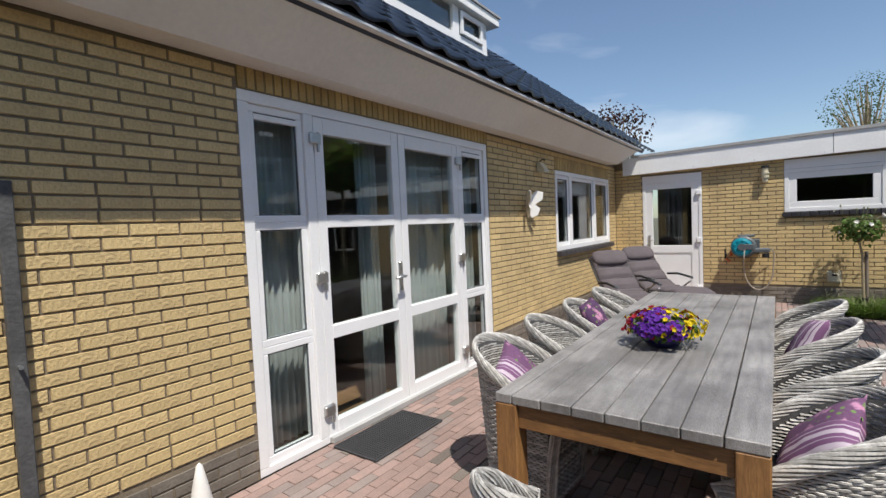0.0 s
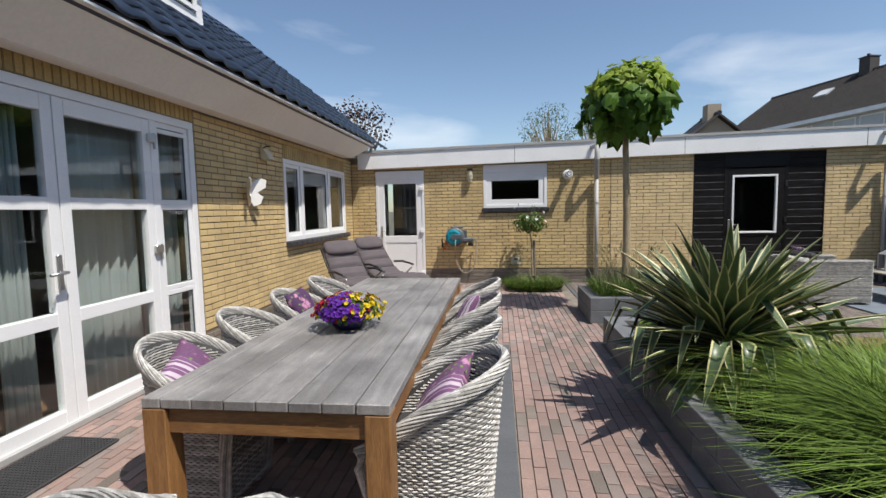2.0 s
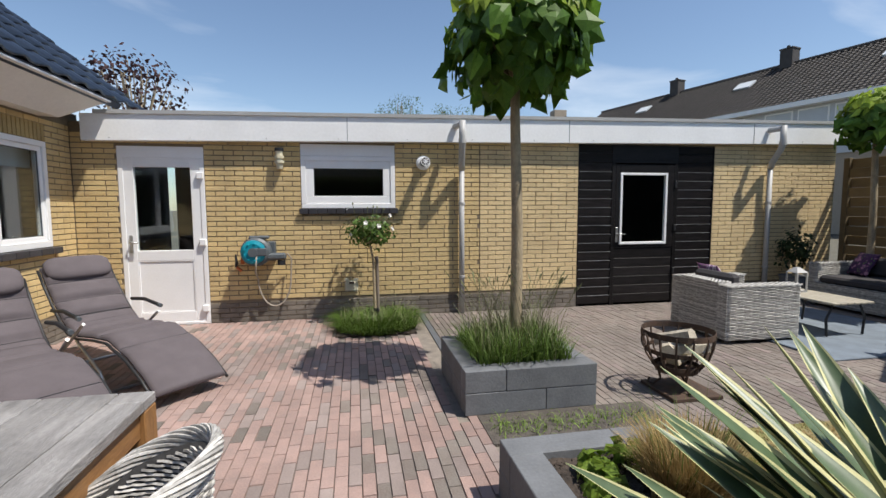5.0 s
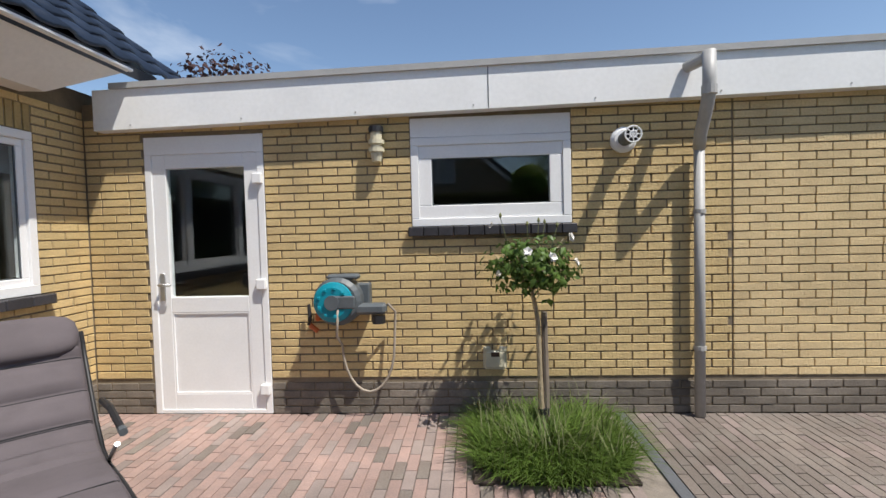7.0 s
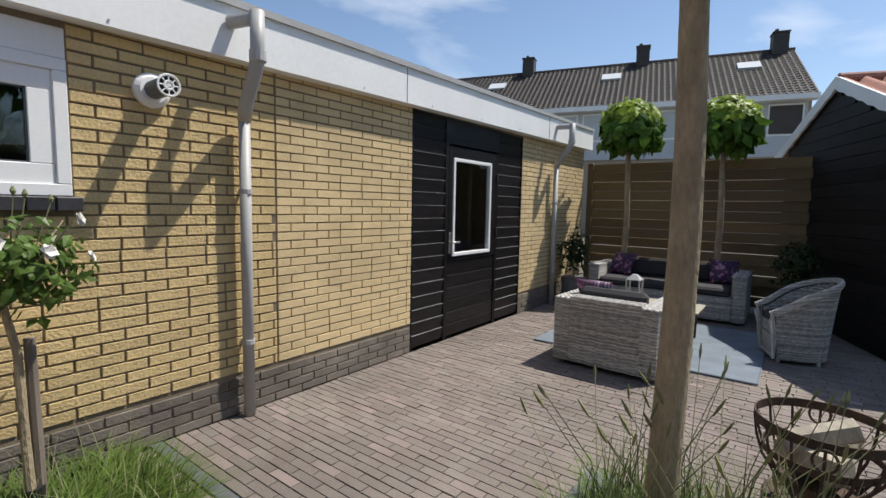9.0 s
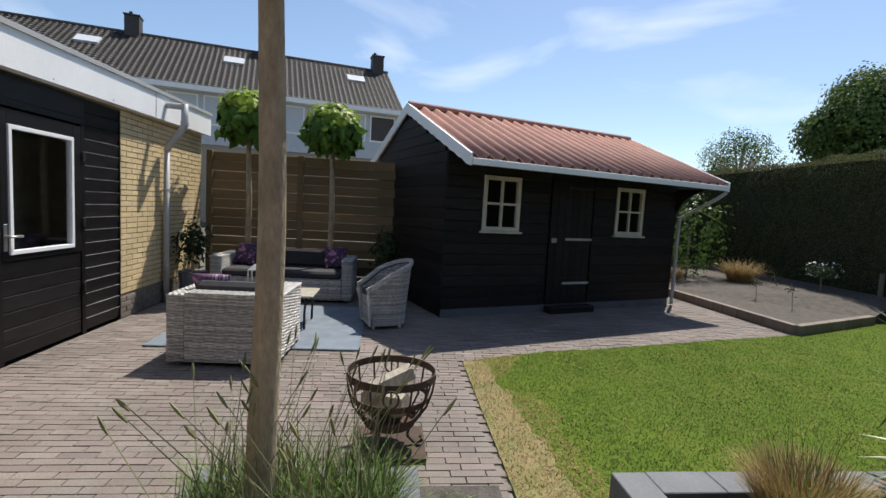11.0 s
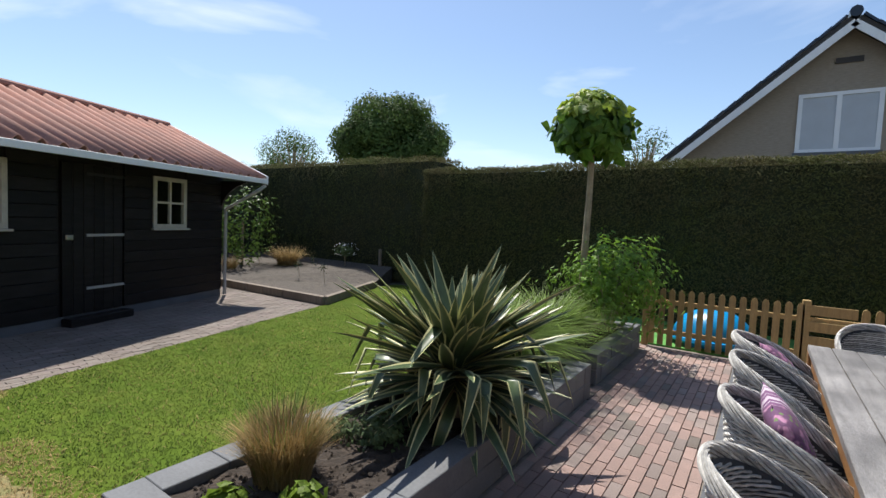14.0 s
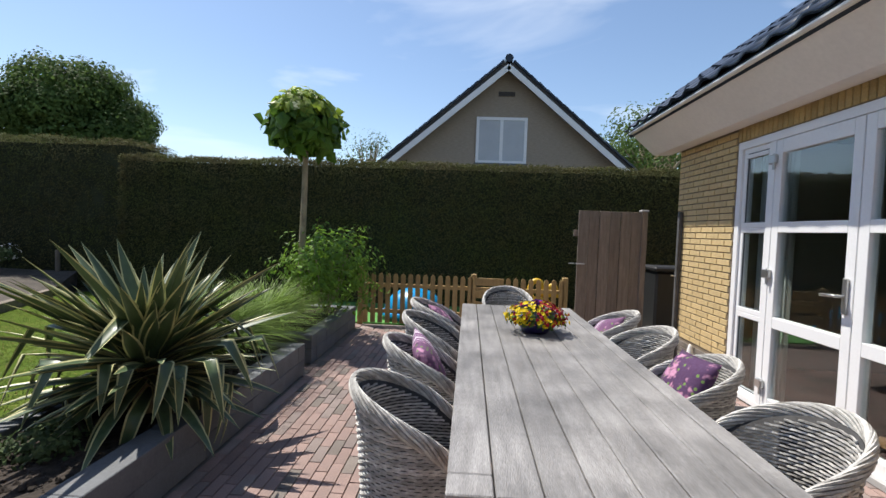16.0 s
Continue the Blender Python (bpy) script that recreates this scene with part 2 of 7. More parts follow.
def box(bm, x0, x1, y0, y1, z0, z1, bevel=0.0):
    m = Matrix.LocRotScale(((x0 + x1) / 2, (y0 + y1) / 2, (z0 + z1) / 2), None, (abs(x1 - x0), abs(y1 - y0), abs(z1 - z0)))
    made = bmesh.ops.create_cube(bm, size=1, matrix=m)
    if bevel:
        edges = list({e for v in made["verts"] for e in v.link_edges})
        bmesh.ops.bevel(bm, geom=edges, offset=bevel, segments=1, affect="EDGES", profile=0.5)
    return bm


def boxm(*a, bevel=0.0):
    return box(bmesh.new(), *a, bevel=bevel)


def tube(bm, points, radius, sides=8, closed=False, caps=True):
    """A tube through points; radius is a number or a list of them."""
    pts = [Vector(p) for p in points]
    n = len(pts)
    rad = radius if isinstance(radius, (list, tuple)) else [radius] * n
    rings, up = [], None
    for i, p in enumerate(pts):
        a = pts[(i - 1) % n] if (closed or i) else p
        b = pts[(i + 1) % n] if (closed or i < n - 1) else p
        d = (b - a).normalized()
        if up is None:
            up = d.orthogonal().normalized()
        up = (up - d * up.dot(d)).normalized()
        side = d.cross(up)
        rings.append([bm.verts.new(p + rad[i] * (math.cos(2 * math.pi * k / sides) * up + math.sin(2 * math.pi * k / sides) * side)) for k in range(sides)])
    for i in range(n if closed else n - 1):
        r, s = rings[i], rings[(i + 1) % n]
        for k in range(sides):
            bm.faces.new((r[k], r[(k + 1) % sides], s[(k + 1) % sides], s[k]))
    if caps and not closed:
        bm.faces.new(rings[0][::-1])
        bm.faces.new(rings[-1])
    return bm


def tubem(points, radius, sides=8, closed=False):
    return tube(bmesh.new(), points, radius, sides, closed)


def prism(bm, outline, z0, z1):
    """An upright prism over a flat outline of (x, y)."""
    lo, hi = [bm.verts.new((*p, z0)) for p in outline], [bm.verts.new((*p, z1)) for p in outline]
    n = len(outline)
    bm.faces.new(lo[::-1])
    bm.faces.new(hi)
    for i in range(n):
        bm.faces.new((lo[i], lo[(i + 1) % n], hi[(i + 1) % n], hi[i]))
    return bm


def from_lists(name, verts, faces):
    me = bpy.data.meshes.new(name)
    me.from_pydata(verts, [], faces)
    me.update()
    return me


def free_spans(lo, hi, gaps):
    spans = [(lo, hi)]
    for a, b in gaps:
        spans = [s for p, q in spans for s in ((p, min(q, a)), (max(p, b), q)) if s[1] - s[0] > 1e-6]
    return spans


def wall_boxes(put, u0, u1, z0, z1, openings):
    """Cut a wall into blocks round its openings; put(u0, u1, z0, z1) makes one block."""
    levels = sorted({z0, z1, *(min(max(z, z0), z1) for o in openings for z in o[2:])})
    for a, b in zip(levels, levels[1:]):
        gaps = [(o[0], o[1]) for o in openings if o[2] < (a + b) / 2 < o[3]]
        for p, q in free_spans(u0, u1, gaps):
            put(p, q, a, b)

# ---- plan ----
HX = -2.67      # outer face of the house wall
GY = 9.27       # outer face of the garage wall
H_CORNER = 0.36  # where the house wall ends
DOORS = (1.55, 4.41, 0.0, 2.325)
KITCHEN = (6.28, 8.82, 1.05, 2.19)
G_DOOR = (-2.18, -1.21, 0.0, 2.22)
G_WINDOW = (-0.05, 1.16, 1.46, 2.285)
G_BLACK = (3.80, 6.02, 0.0, 2.36)


def fascia_z(x):
    return 2.265 + 0.0155 * (x + 2.5)


# ---- ground, paving base, lawn ----
bm = bmesh.new()
bmesh.ops.create_grid(bm, x_segments=24, y_segments=24, size=600)
ground = tagged(part("ground", bm, M_GROUND), "flat bare earth around the garden", "ground", kind="structure")
ground.location.z = -0.05

pavement = tagged(part("pavement", boxm(-6.0, 9.6, -1.6, 9.25, -0.048, -0.012), M_SAND), "sandy bed under the clay paving bricks", "paving", kind="structure")
LAWN = [(2.335, 5.48), (4.74, 5.45), (5.12, 4.49), (5.28, 3.77), (5.83, 1.80), (6.15, 0.56), (7.0, -1.55), (7.0, -2.3), (2.7, -2.3), (2.7, 0.6), (2.335, 1.76)]
lawn = tagged(part("lawn", prism(bmesh.new(), LAWN, -0.045, 0.008), M_LAWN), "mown green lawn with a dry straw edge", "lawn", kind="structure")

# ---- house: wall, eaves, roof ----
bm = bmesh.new()
wall_boxes(lambda a, b, c, d: box(bm, HX - 0.30, HX - 0.009, a, b, c, d), H_CORNER, GY + 0.2, 0.0, 2.60, [DOORS, KITCHEN])
box(bm, HX - 6.0, HX - 0.30, H_CORNER, H_CORNER + 0.29, 0, 2.60)
wall_house = tagged(part("wall_house", bm, M_MORTAR), "yellow brick house wall with grey mortar joints", "wall", kind="structure")

EY0, EY1 = 0.04, 8.75
E_LO, E_HI = (-2.48, 2.445), (-2.18, 2.71)
bm = bmesh.new()
prof = [(HX, 2.455), E_LO, E_HI, (E_HI[0] - 0.05, 2.74), (HX, 2.80)]
lo = [bm.verts.new((x, EY0, z)) for x, z in prof]
hi = [bm.verts.new((x, EY1 - (0.0 if i in (0, 1) else -0.42) - (0.0 if i < 4 else 0.0), z)) for i, (x, z) in enumerate(prof)]
bm.faces.new(lo)
bm.faces.new(hi[::-1])
for i in range(5):
    bm.faces.new((lo[i], hi[i], hi[(i + 1) % 5], lo[(i + 1) % 5]))
eaves = tagged(part("eaves_board", bm, M_SOFFIT), "slanted cream eaves board under the roof edge", "eaves", kind="structure")
part("gutter_edge", boxm(E_HI[0] - 0.005, E_HI[0] + 0.028, EY0, EY1 + 0.42, E_HI[1] - 0.008, E_HI[1] + 0.014, bevel=0.005), M_PVC, eaves, "thin white drip edge")

PITCH = radians(38.7)
ROOF_O = Vector((E_HI[0] + 0.02, 0, E_HI[1] + 0.03))
R_UP, R_N = Vector((-math.cos(PITCH), 0, math.sin(PITCH))), Vector((math.sin(PITCH), 0, math.cos(PITCH)))
R_LEN = 6.2


def roof_point(u, y, h=0.0):
    return ROOF_O + R_UP * u + Vector((0, y, 0)) + R_N * h


bm = bmesh.new()
q = [roof_point(0, -0.05), roof_point(0, 9.45), roof_point(R_LEN, 9.45), roof_point(R_LEN, -0.05)]
top = [bm.verts.new(p) for p in q]
bot = [bm.verts.new(p - R_N * 0.08) for p in q]
bm.faces.new(top)
bm.faces.new(bot[::-1])
for i in range(4):
    bm.faces.new((top[i], bot[i], bot[(i + 1) % 4], top[(i + 1) % 4]))
roof_house = tagged(part("roof_house", bm, M_TILE), "steep roof of dark blue glazed tiles", "roof", kind="structure")

# ---- garage: wall, fascia, flat roof ----
bm = bmesh.new()
wall_boxes(lambda a, b, c, d: box(bm, a, b, GY + 0.009, GY + 0.28, c, d), HX - 0.2, 8.25, 0.0, 2.50, [G_DOOR, G_WINDOW, G_BLACK])
box(bm, 8.0, 8.25, GY + 0.28, GY + 5.0, 0, 2.5)
wall_garage = tagged(part("wall_garage", bm, M_MORTAR), "yellow brick garage wall over a grey brick plinth", "wall", kind="structure")
bm = bmesh.new()
FX0, FX1 = -2.50, 8.35
vs = []
for y0, y1 in ((GY - 0.10, GY - 0.07),):
    ring = [(FX0, fascia_z(FX0)), (FX1, fascia_z(FX1)), (FX1, fascia_z(FX1) + 0.31), (FX0, fascia_z(FX0) + 0.31)]
    a = [bm.verts.new((x, y0, z)) for x, z in ring]
    b = [bm.verts.new((x, y1 + 0.08, z)) for x, z in ring]
    bm.faces.new(a)
    bm.faces.new(b[::-1])
    for i in range(4):
        bm.faces.new((a[i], b[i], b[(i + 1) % 4], a[(i + 1) % 4]))
fascia = tagged(part("fascia_garage", bm, M_FASCIA), "broad white fascia board along the flat roof", "fascia", kind="structure")
roof_garage = tagged(part("roof_garage", boxm(-2.4, 8.3, GY + 0.03, GY + 5, 2.44, 2.54), M_SLATE), "flat bitumen roof of the garage", "roof", kind="structure")


# ---- windows and doors ----
def glazed(parent, put, u0, u1, z0, z1, sash=0.06, sash_name="sash", depth=(0.0, 0.05)):
    """A frame of four bars round a pane; put(u0, u1, d0, d1, z0, z1) makes a box in the wall's own directions."""
    bm = bmesh.new()
    d0, d1 = depth
    for a, b, c, d in ((u0, u1, z0, z0 + sash), (u0, u1, z1 - sash, z1), (u0, u0 + sash, z0 + sash, z1 - sash), (u1 - sash, u1, z0 + sash, z1 - sash)):
        put(bm, a, b, d0, d1, c, d, 0.004)
    fr = part(sash_name, bm, M_PVC, parent)
    bm = bmesh.new()
    put(bm, u0 + sash - 0.005, u1 - sash + 0.005, d0 + 0.018, d0 + 0.030, z0 + sash - 0.005, z1 - sash + 0.005, 0)
    pane = part("pane", bm, M_GLASS, fr)
    pane.visible_shadow = False
    bm = bmesh.new()
    e = 0.008
    a, b, c, d = u0 + sash, u1 - sash, z0 + sash, z1 - sash
    for q in ((a, b, c, c + e), (a, b, d - e, d), (a, a + e, c, d), (b - e, b, c, d)):
        put(bm, q[0], q[1], d0 + 0.008, d0 + 0.018, q[2], q[3], 0)
    part("glazing_seal", bm, M_HOSEGREY, fr)
    return fr


def on_house(bm, u0, u1, d0, d1, z0, z1, bevel=0.0):
    box(bm, HX - d1, HX - d0, u0, u1, z0, z1, bevel)


def on_garage(bm, u0, u1, d0, d1, z0, z1, bevel=0.0):
    box(bm, u0, u1, GY + d0, GY + d1, z0, z1, bevel)


def house_box(name, mat, parent, *a, bevel=0.003, label=""):
    bm = bmesh.new()
    on_house(bm, *a, bevel)
    return part(name, bm, mat, parent, label)


def garage_box(name, mat, parent, *a, bevel=0.003, label=""):
    bm = bmesh.new()
    on_garage(bm, *a, bevel)
    return part(name, bm, mat, parent, label)


# french doors with side lights
door_1 = tagged(new("door_1"), "white plastic double garden doors with side windows", "door", kind="structure")
Y0, Y1, ZT = DOORS[0], DOORS[1], DOORS[3]
L0, L1, MID = 2.09, 3.83, 2.96
bm = bmesh.new()
for a in ((Y0, Y1, ZT - 0.07, ZT), (Y0, Y1, 0.0, 0.05), (Y0, Y0 + 0.07, 0.05, ZT - 0.07), (Y1 - 0.07, Y1, 0.05, ZT - 0.07), (L0 - 0.075, L0, 0.05, ZT - 0.07), (L1, L1 + 0.075, 0.05, ZT - 0.07)):
    on_house(bm, a[0], a[1], 0.01, 0.12, a[2], a[3], 0.004)
part("door_frame", bm, M_PVC, door_1)
house_box("threshold", M_ZINC, door_1, L0, L1, -0.03, 0.10, 0.003, 0.045, label="grey aluminium threshold")
for u0, u1 in ((Y0 + 0.07, L0 - 0.075), (L1 + 0.075, Y1 - 0.07)):
    for z0, z1 in ((0.05, 0.775), (0.775, 1.54), (1.54, ZT - 0.07)):
        glazed(door_1, on_house, u0, u1, z0, z1, 0.045, "side_light", (0.03, 0.09))
    house_box("vent_strip", M_PVC, door_1, u0 + 0.04, u1 - 0.04, 0.026, 0.05, ZT - 0.16, ZT - 0.125)
for u0, u1, hinge, grip in ((L0, MID, L0, MID), (MID, L1, L1, MID)):
    leaf = part("door_leaf", boxm(HX - 0.075, HX - 0.012, u0 + 0.004, u0 + 0.085, 0.05, ZT - 0.075, bevel=0.003), M_PVC, door_1)
    bm = bmesh.new()
    for a in ((u1 - 0.085, u1 - 0.004, 0.05, ZT - 0.075), (u0 + 0.085, u1 - 0.085, 0.05, 0.138), (u0 + 0.085, u1 - 0.085, ZT - 0.185, ZT - 0.075), (u0 + 0.085, u1 - 0.085, 1.498, 1.583), (u0 + 0.085, u1 - 0.085, 0.718, 0.808)):
        on_house(bm, a[0], a[1], 0.012, 0.075, a[2], a[3], 0.003)
    part("leaf_bar", bm, M_PVC, leaf)
    for z0, z1 in ((0.138, 0.718), (0.808, 1.498), (1.583, ZT - 0.185)):
        bm = bmesh.new()
        on_house(bm, u0 + 0.08, u1 - 0.08, 0.035, 0.047, z0 - 0.005, z1 + 0.005)
        part("pane", bm, M_GLASS, leaf).visible_shadow = False
    for z in (0.20, 1.12, 2.06):
        h = house_box("hinge", M_STEEL, door_1, hinge - 0.045, hinge + 0.045, -0.022, 0.012, z, z + 0.075, bevel=0.008, label="steel hinge plate")
        part("hinge_pin", tubem([(HX + 0.012, hinge + 0.02, z - 0.05), (HX + 0.012, hinge + 0.02, z + 0.08)], 0.010, 8), M_STEEL, h)
bm = bmesh.new()
on_house(bm, 2.89, 2.925, -0.012, 0.012, 0.96, 1.20, 0.006)
handle = part("handle_plate", bm, M_STEEL, door_1, "steel handle plate")
part("handle", tubem([(HX + 0.005, 2.907, 1.08), (HX + 0.06, 2.907, 1.08), (HX + 0.065, 2.89, 1.08), (HX + 0.065, 2.78, 1.075)], 0.011, 8), M_STEEL, handle, smooth=True)

# kitchen window
M_SILL = material("dark_glazed_sill_tile", (0.045, 0.043, 0.05), 0.45, 0.3, 6, 0.003, 60, piece=0.2)
window_1 = tagged(new("window_1"), "white three-part kitchen window above dark sill tiles", "window", kind="structure")
a0, a1, b0, b1 = KITCHEN
bm = bmesh.new()
for q in ((a0, a1, b1 - 0.06, b1), (a0, a1, b0, b0 + 0.07), (a0, a0 + 0.06, b0 + 0.07, b1 - 0.06), (a1 - 0.06, a1, b0 + 0.07, b1 - 0.06), (6.82, 6.92, b0 + 0.07, b1 - 0.06), (7.95, 8.05, b0 + 0.07, b1 - 0.06)):
    on_house(bm, q[0], q[1], -0.005, 0.11, q[2], q[3], 0.004)
part("window_frame", bm, M_PVC, window_1)
for u0, u1 in ((a0 + 0.06, 6.82), (6.92, 7.95), (8.05, a1 - 0.06)):
    glazed(window_1, on_house, u0, u1, b0 + 0.07, b1 - 0.06, 0.05, "sash", (0.015, 0.07))
sill_n = 14
for k in range(sill_n):
    u = a0 - 0.02 + (a1 - a0 + 0.08) * k / sill_n
    sill = house_box("sill_tile", M_SILL, window_1, u + 0.002, u + (a1 - a0 + 0.08) / sill_n - 0.002, -0.07, 0.02, b0 - 0.075, b0 - 0.003 - 0.002 * (k % 2), bevel=0.006)
# roller blind
house_box("roller_blind", M_CURTAIN, window_1, 6.33, 8.79, 0.14, 0.145, 1.90, 2.14)

# garage door (white, glazed upper half)
door_2 = tagged(new("door_2"), "white plastic back door, glazed in its upper half", "door", kind="structure")
g0, g1, _, gt = G_DOOR
bm = bmesh.new()
for q in ((g0, g1, gt - 0.14, gt), (g0, g0 + 0.055, 0.0, gt - 0.14), (g1 - 0.055, g1, 0.0, gt - 0.14), (g0 + 0.055, g1 - 0.055, 0, 0.035)):
    on_garage(bm, q[0], q[1], 0.0, 0.11, q[2], q[3], 0.004)
part("door_frame", bm, M_PVC, door_2)
d0, d1, dt = g0 + 0.055, g1 - 0.055, gt - 0.14
bm = bmesh.new()
for q in ((d0, d0 + 0.11, 0.035, dt), (d1 - 0.11, d1, 0.035, dt), (d0 + 0.11, d1 - 0.11, 0.035, 0.16), (d0 + 0.11, d1 - 0.11, 0.82, 0.945), (d0 + 0.11, d1 - 0.11, dt - 0.11, dt)):
    on_garage(bm, q[0], q[1], 0.01, 0.07, q[2], q[3], 0.004)
leaf = part("door_leaf", bm, M_PVC, door_2)
garage_box("lower_panel", M_PVC, leaf, d0 + 0.105, d1 - 0.105, 0.022, 0.06, 0.155, 0.825)
bm = bmesh.new()
for q in ((d0 + 0.11, d1 - 0.11, 0.16, 0.172), (d0 + 0.11, d1 - 0.11, 0.808, 0.82), (d0 + 0.11, d0 + 0.122, 0.172, 0.808), (d1 - 0.122, d1 - 0.11, 0.172, 0.808)):
    on_garage(bm, q[0], q[1], 0.012, 0.022, q[2], q[3])
part("panel_bead", bm, M_PVC, leaf)
garage_box("pane", M_GLASS, leaf, d0 + 0.105, d1 - 0.105, 0.03, 0.042, 0.94, dt - 0.105, bevel=0).visible_shadow = False
for z in (0.16, 1.00, 1.83):
    garage_box("hinge", M_PVC, door_2, d1 - 0.03, d1 + 0.045, -0.03, 0.01, z, z + 0.08, bevel=0.006)
plate = garage_box("handle_plate", M_STEEL, door_2, d0 + 0.03, d0 + 0.07, -0.005, 0.012, 0.92, 1.14, bevel=0.004)
part("handle", tubem([(d0 + 0.05, GY, 1.05), (d0 + 0.05, GY - 0.05, 1.05), (d0 + 0.06, GY - 0.055, 1.05), (d0 + 0.15, GY - 0.055, 1.05)], 0.010, 8), M_STEEL, plate, smooth=True)

# garage window with panel above and clay sill
window_2 = tagged(new("window_2"), "white tilting garage window above dark sill tiles", "window", kind="structure")
a0, a1, b0, b1 = G_WINDOW
bm = bmesh.new()
for q in ((a0, a1, 2.075, 2.135), (a0, a1, b0, b0 + 0.06), (a0, a0 + 0.06, b0 + 0.06, 2.075), (a1 - 0.06, a1, b0 + 0.06, 2.075)):
    on_garage(bm, q[0], q[1], -0.004, 0.11, q[2], q[3], 0.004)
part("window_frame", bm, M_PVC, window_2)
garage_box("top_panel", M_PVC, window_2, a0, a1, 0.006, 0.10, 2.138, b1)
glazed(window_2, on_garage, a0 + 0.06, a1 - 0.06, b0 + 0.06, 2.075, 0.098, "sash", (0.008, 0.07))
for i in range(11):
    u = a0 - 0.03 + i * 0.116
    garage_box("sill_tile", M_SILL, window_2, u + 0.002, u + 0.113, -0.045, 0.03, b0 - 0.075, b0 - 0.003, bevel=0.006)

# black boarded doors
door_3 = tagged(new("door_3"), "black tarred boarded wall with a black glazed door", "door", kind="structure")
k0, k1, _, kt = G_BLACK
K0, K1 = 4.38, 5.36
z = 0.03
while z < kt - 0.02:
    t2 = min(z + 0.128, kt)
    for u0, u1 in ((k0 + 0.02, K0 - 0.05), (K1 + 0.05, k1 - 0.02)):
        bm = bmesh.new()
        on_garage(bm, u0, u1, 0.018, 0.05, z, t2 - 0.006)
        for v in bm.verts:
            if v.co.y < GY + 0.03 and v.co.z > z + 0.05:
                v.co.y -= 0.016
        o = part("board", bm, M_BLACKWOOD, door_3)
        # painted highlight along the board's top edge, only below the fascia's shadow
        if z < 1.95:
            garage_box("worn_edge", M_EDGE_GLINT, o, u0, u1, 0.0015, 0.012, t2 - 0.0105, t2 - 0.0055, bevel=0)
    z += 0.130
for zz, t2 in ((0.03, 0.16), (0.165, 0.295), (0.30, 0.43), (0.435, 0.565), (0.57, 0.70), (0.705, 0.86)):
    bm = bmesh.new()
    on_garage(bm, K0 + 0.012, K1 - 0.012, 0.010, 0.045, zz, t2 - 0.003, 0.003)
    part("door_board", bm, M_BLACKWOOD, door_3)
bm = bmesh.new()
for q in ((k0, k0 + 0.02, 0, kt), (k1 - 0.02, k1, 0, kt), (K0 - 0.05, K0 + 0.01, 0, 2.10), (K1 - 0.01, K1 + 0.05, 0, 2.10), (K0 - 0.05, K1 + 0.05, 2.10, 2.16), (K0 + 0.012, 4.46, 0.86, 2.08), (5.235, K1 - 0.012, 0.86, 2.08), (4.46, 5.235, 1.955, 2.08), (4.46, 5.235, 0.86, 0.91), (K0 - 0.05, K1 + 0.05, 2.16, kt)):
    on_garage(bm, q[0], q[1], 0.0, 0.05, q[2], q[3], 0.002)
part("black_frame", bm, M_BLACKWOOD, door_3)
bm = bmesh.new()
for q in ((4.465, 5.235, 0.905, 0.94), (4.465, 5.235, 1.925, 1.96), (4.465, 4.50, 0.94, 1.925), (5.20, 5.235, 0.94, 1.925)):
    on_garage(bm, q[0], q[1], -0.012, 0.04, q[2], q[3], 0.003)
wf = part("white_window_bead", bm, M_PVC, door_3, "narrow white window bead")
garage_box("pane", M_GLASS, wf, 4.49, 5.205, 0.01, 0.018, 0.93, 1.935, bevel=0).visible_shadow = False
plate = garage_box("handle_plate", M_STEEL, door_3, 4.405, 4.44, -0.008, 0.01, 0.94, 1.16, bevel=0.003)
part("handle", tubem([(4.42, GY, 1.06), (4.42, GY - 0.05, 1.06), (4.53, GY - 0.055, 1.06)], 0.010, 8), M_STEEL, plate, smooth=True)
for z in (0.45, 1.10, 1.75):
    garage_box("hinge", M_BLACK, door_3, K1 - 0.005, K1 + 0.03, -0.02, 0.005, z, z + 0.09, bevel=0.003)

# ---- rooms behind the glass ----
bm = bmesh.new()
box(bm, -7.0, -6.8, 0.7, 9.6, -0.02, 2.62)
box(bm, -6.8, HX - 0.31, 5.0, 5.1, -0.02, 2.62)
box(bm, -6.8, HX - 0.31, 9.45, 9.6, -0.02, 2.62)
box(bm, -6.8, HX - 0.31, 0.74, 0.80, -0.02, 2.62)
tagged(part("wall_rooms", bm, M_ROOM), "plain painted walls of the rooms behind the glass", "wall", kind="structure")
tagged(part("ceiling", boxm(-6.8, HX - 0.31, 0.8, 9.45, 2.50, 2.60), M_ROOM), "plain pale room ceiling", "ceiling", kind="structure")
tagged(part("floor", boxm(-6.8, HX - 0.31, 0.8, 9.45, -0.02, 0.03), M_ROOM_FLOOR), "warm brown wooden room floor", "floor", kind="structure")
# walls added to close the garage behind its glass, coloured as dim indoors
bm = bmesh.new()
box(bm, -2.4, 7.9, GY + 2.5, GY + 2.6, 0, 2.44)
box(bm, 3.3, 3.4, GY + 0.3, GY + 2.5, 0, 2.44)
box(bm, -2.80, -2.55, GY + 0.3, GY + 2.6, 0, 2.44)
tagged(part("wall_garage_inside", bm, M_UNLIT_ROOM), "inner garage walls, coloured dark as if unlit", "wall", kind="structure")
tagged(part("floor_garage", boxm(-2.4, 7.9, GY + 0.281, GY + 2.5, -0.01, 0.02), M_UNLIT_ROOM), "garage floor, coloured dark as if unlit", "floor", kind="structure")


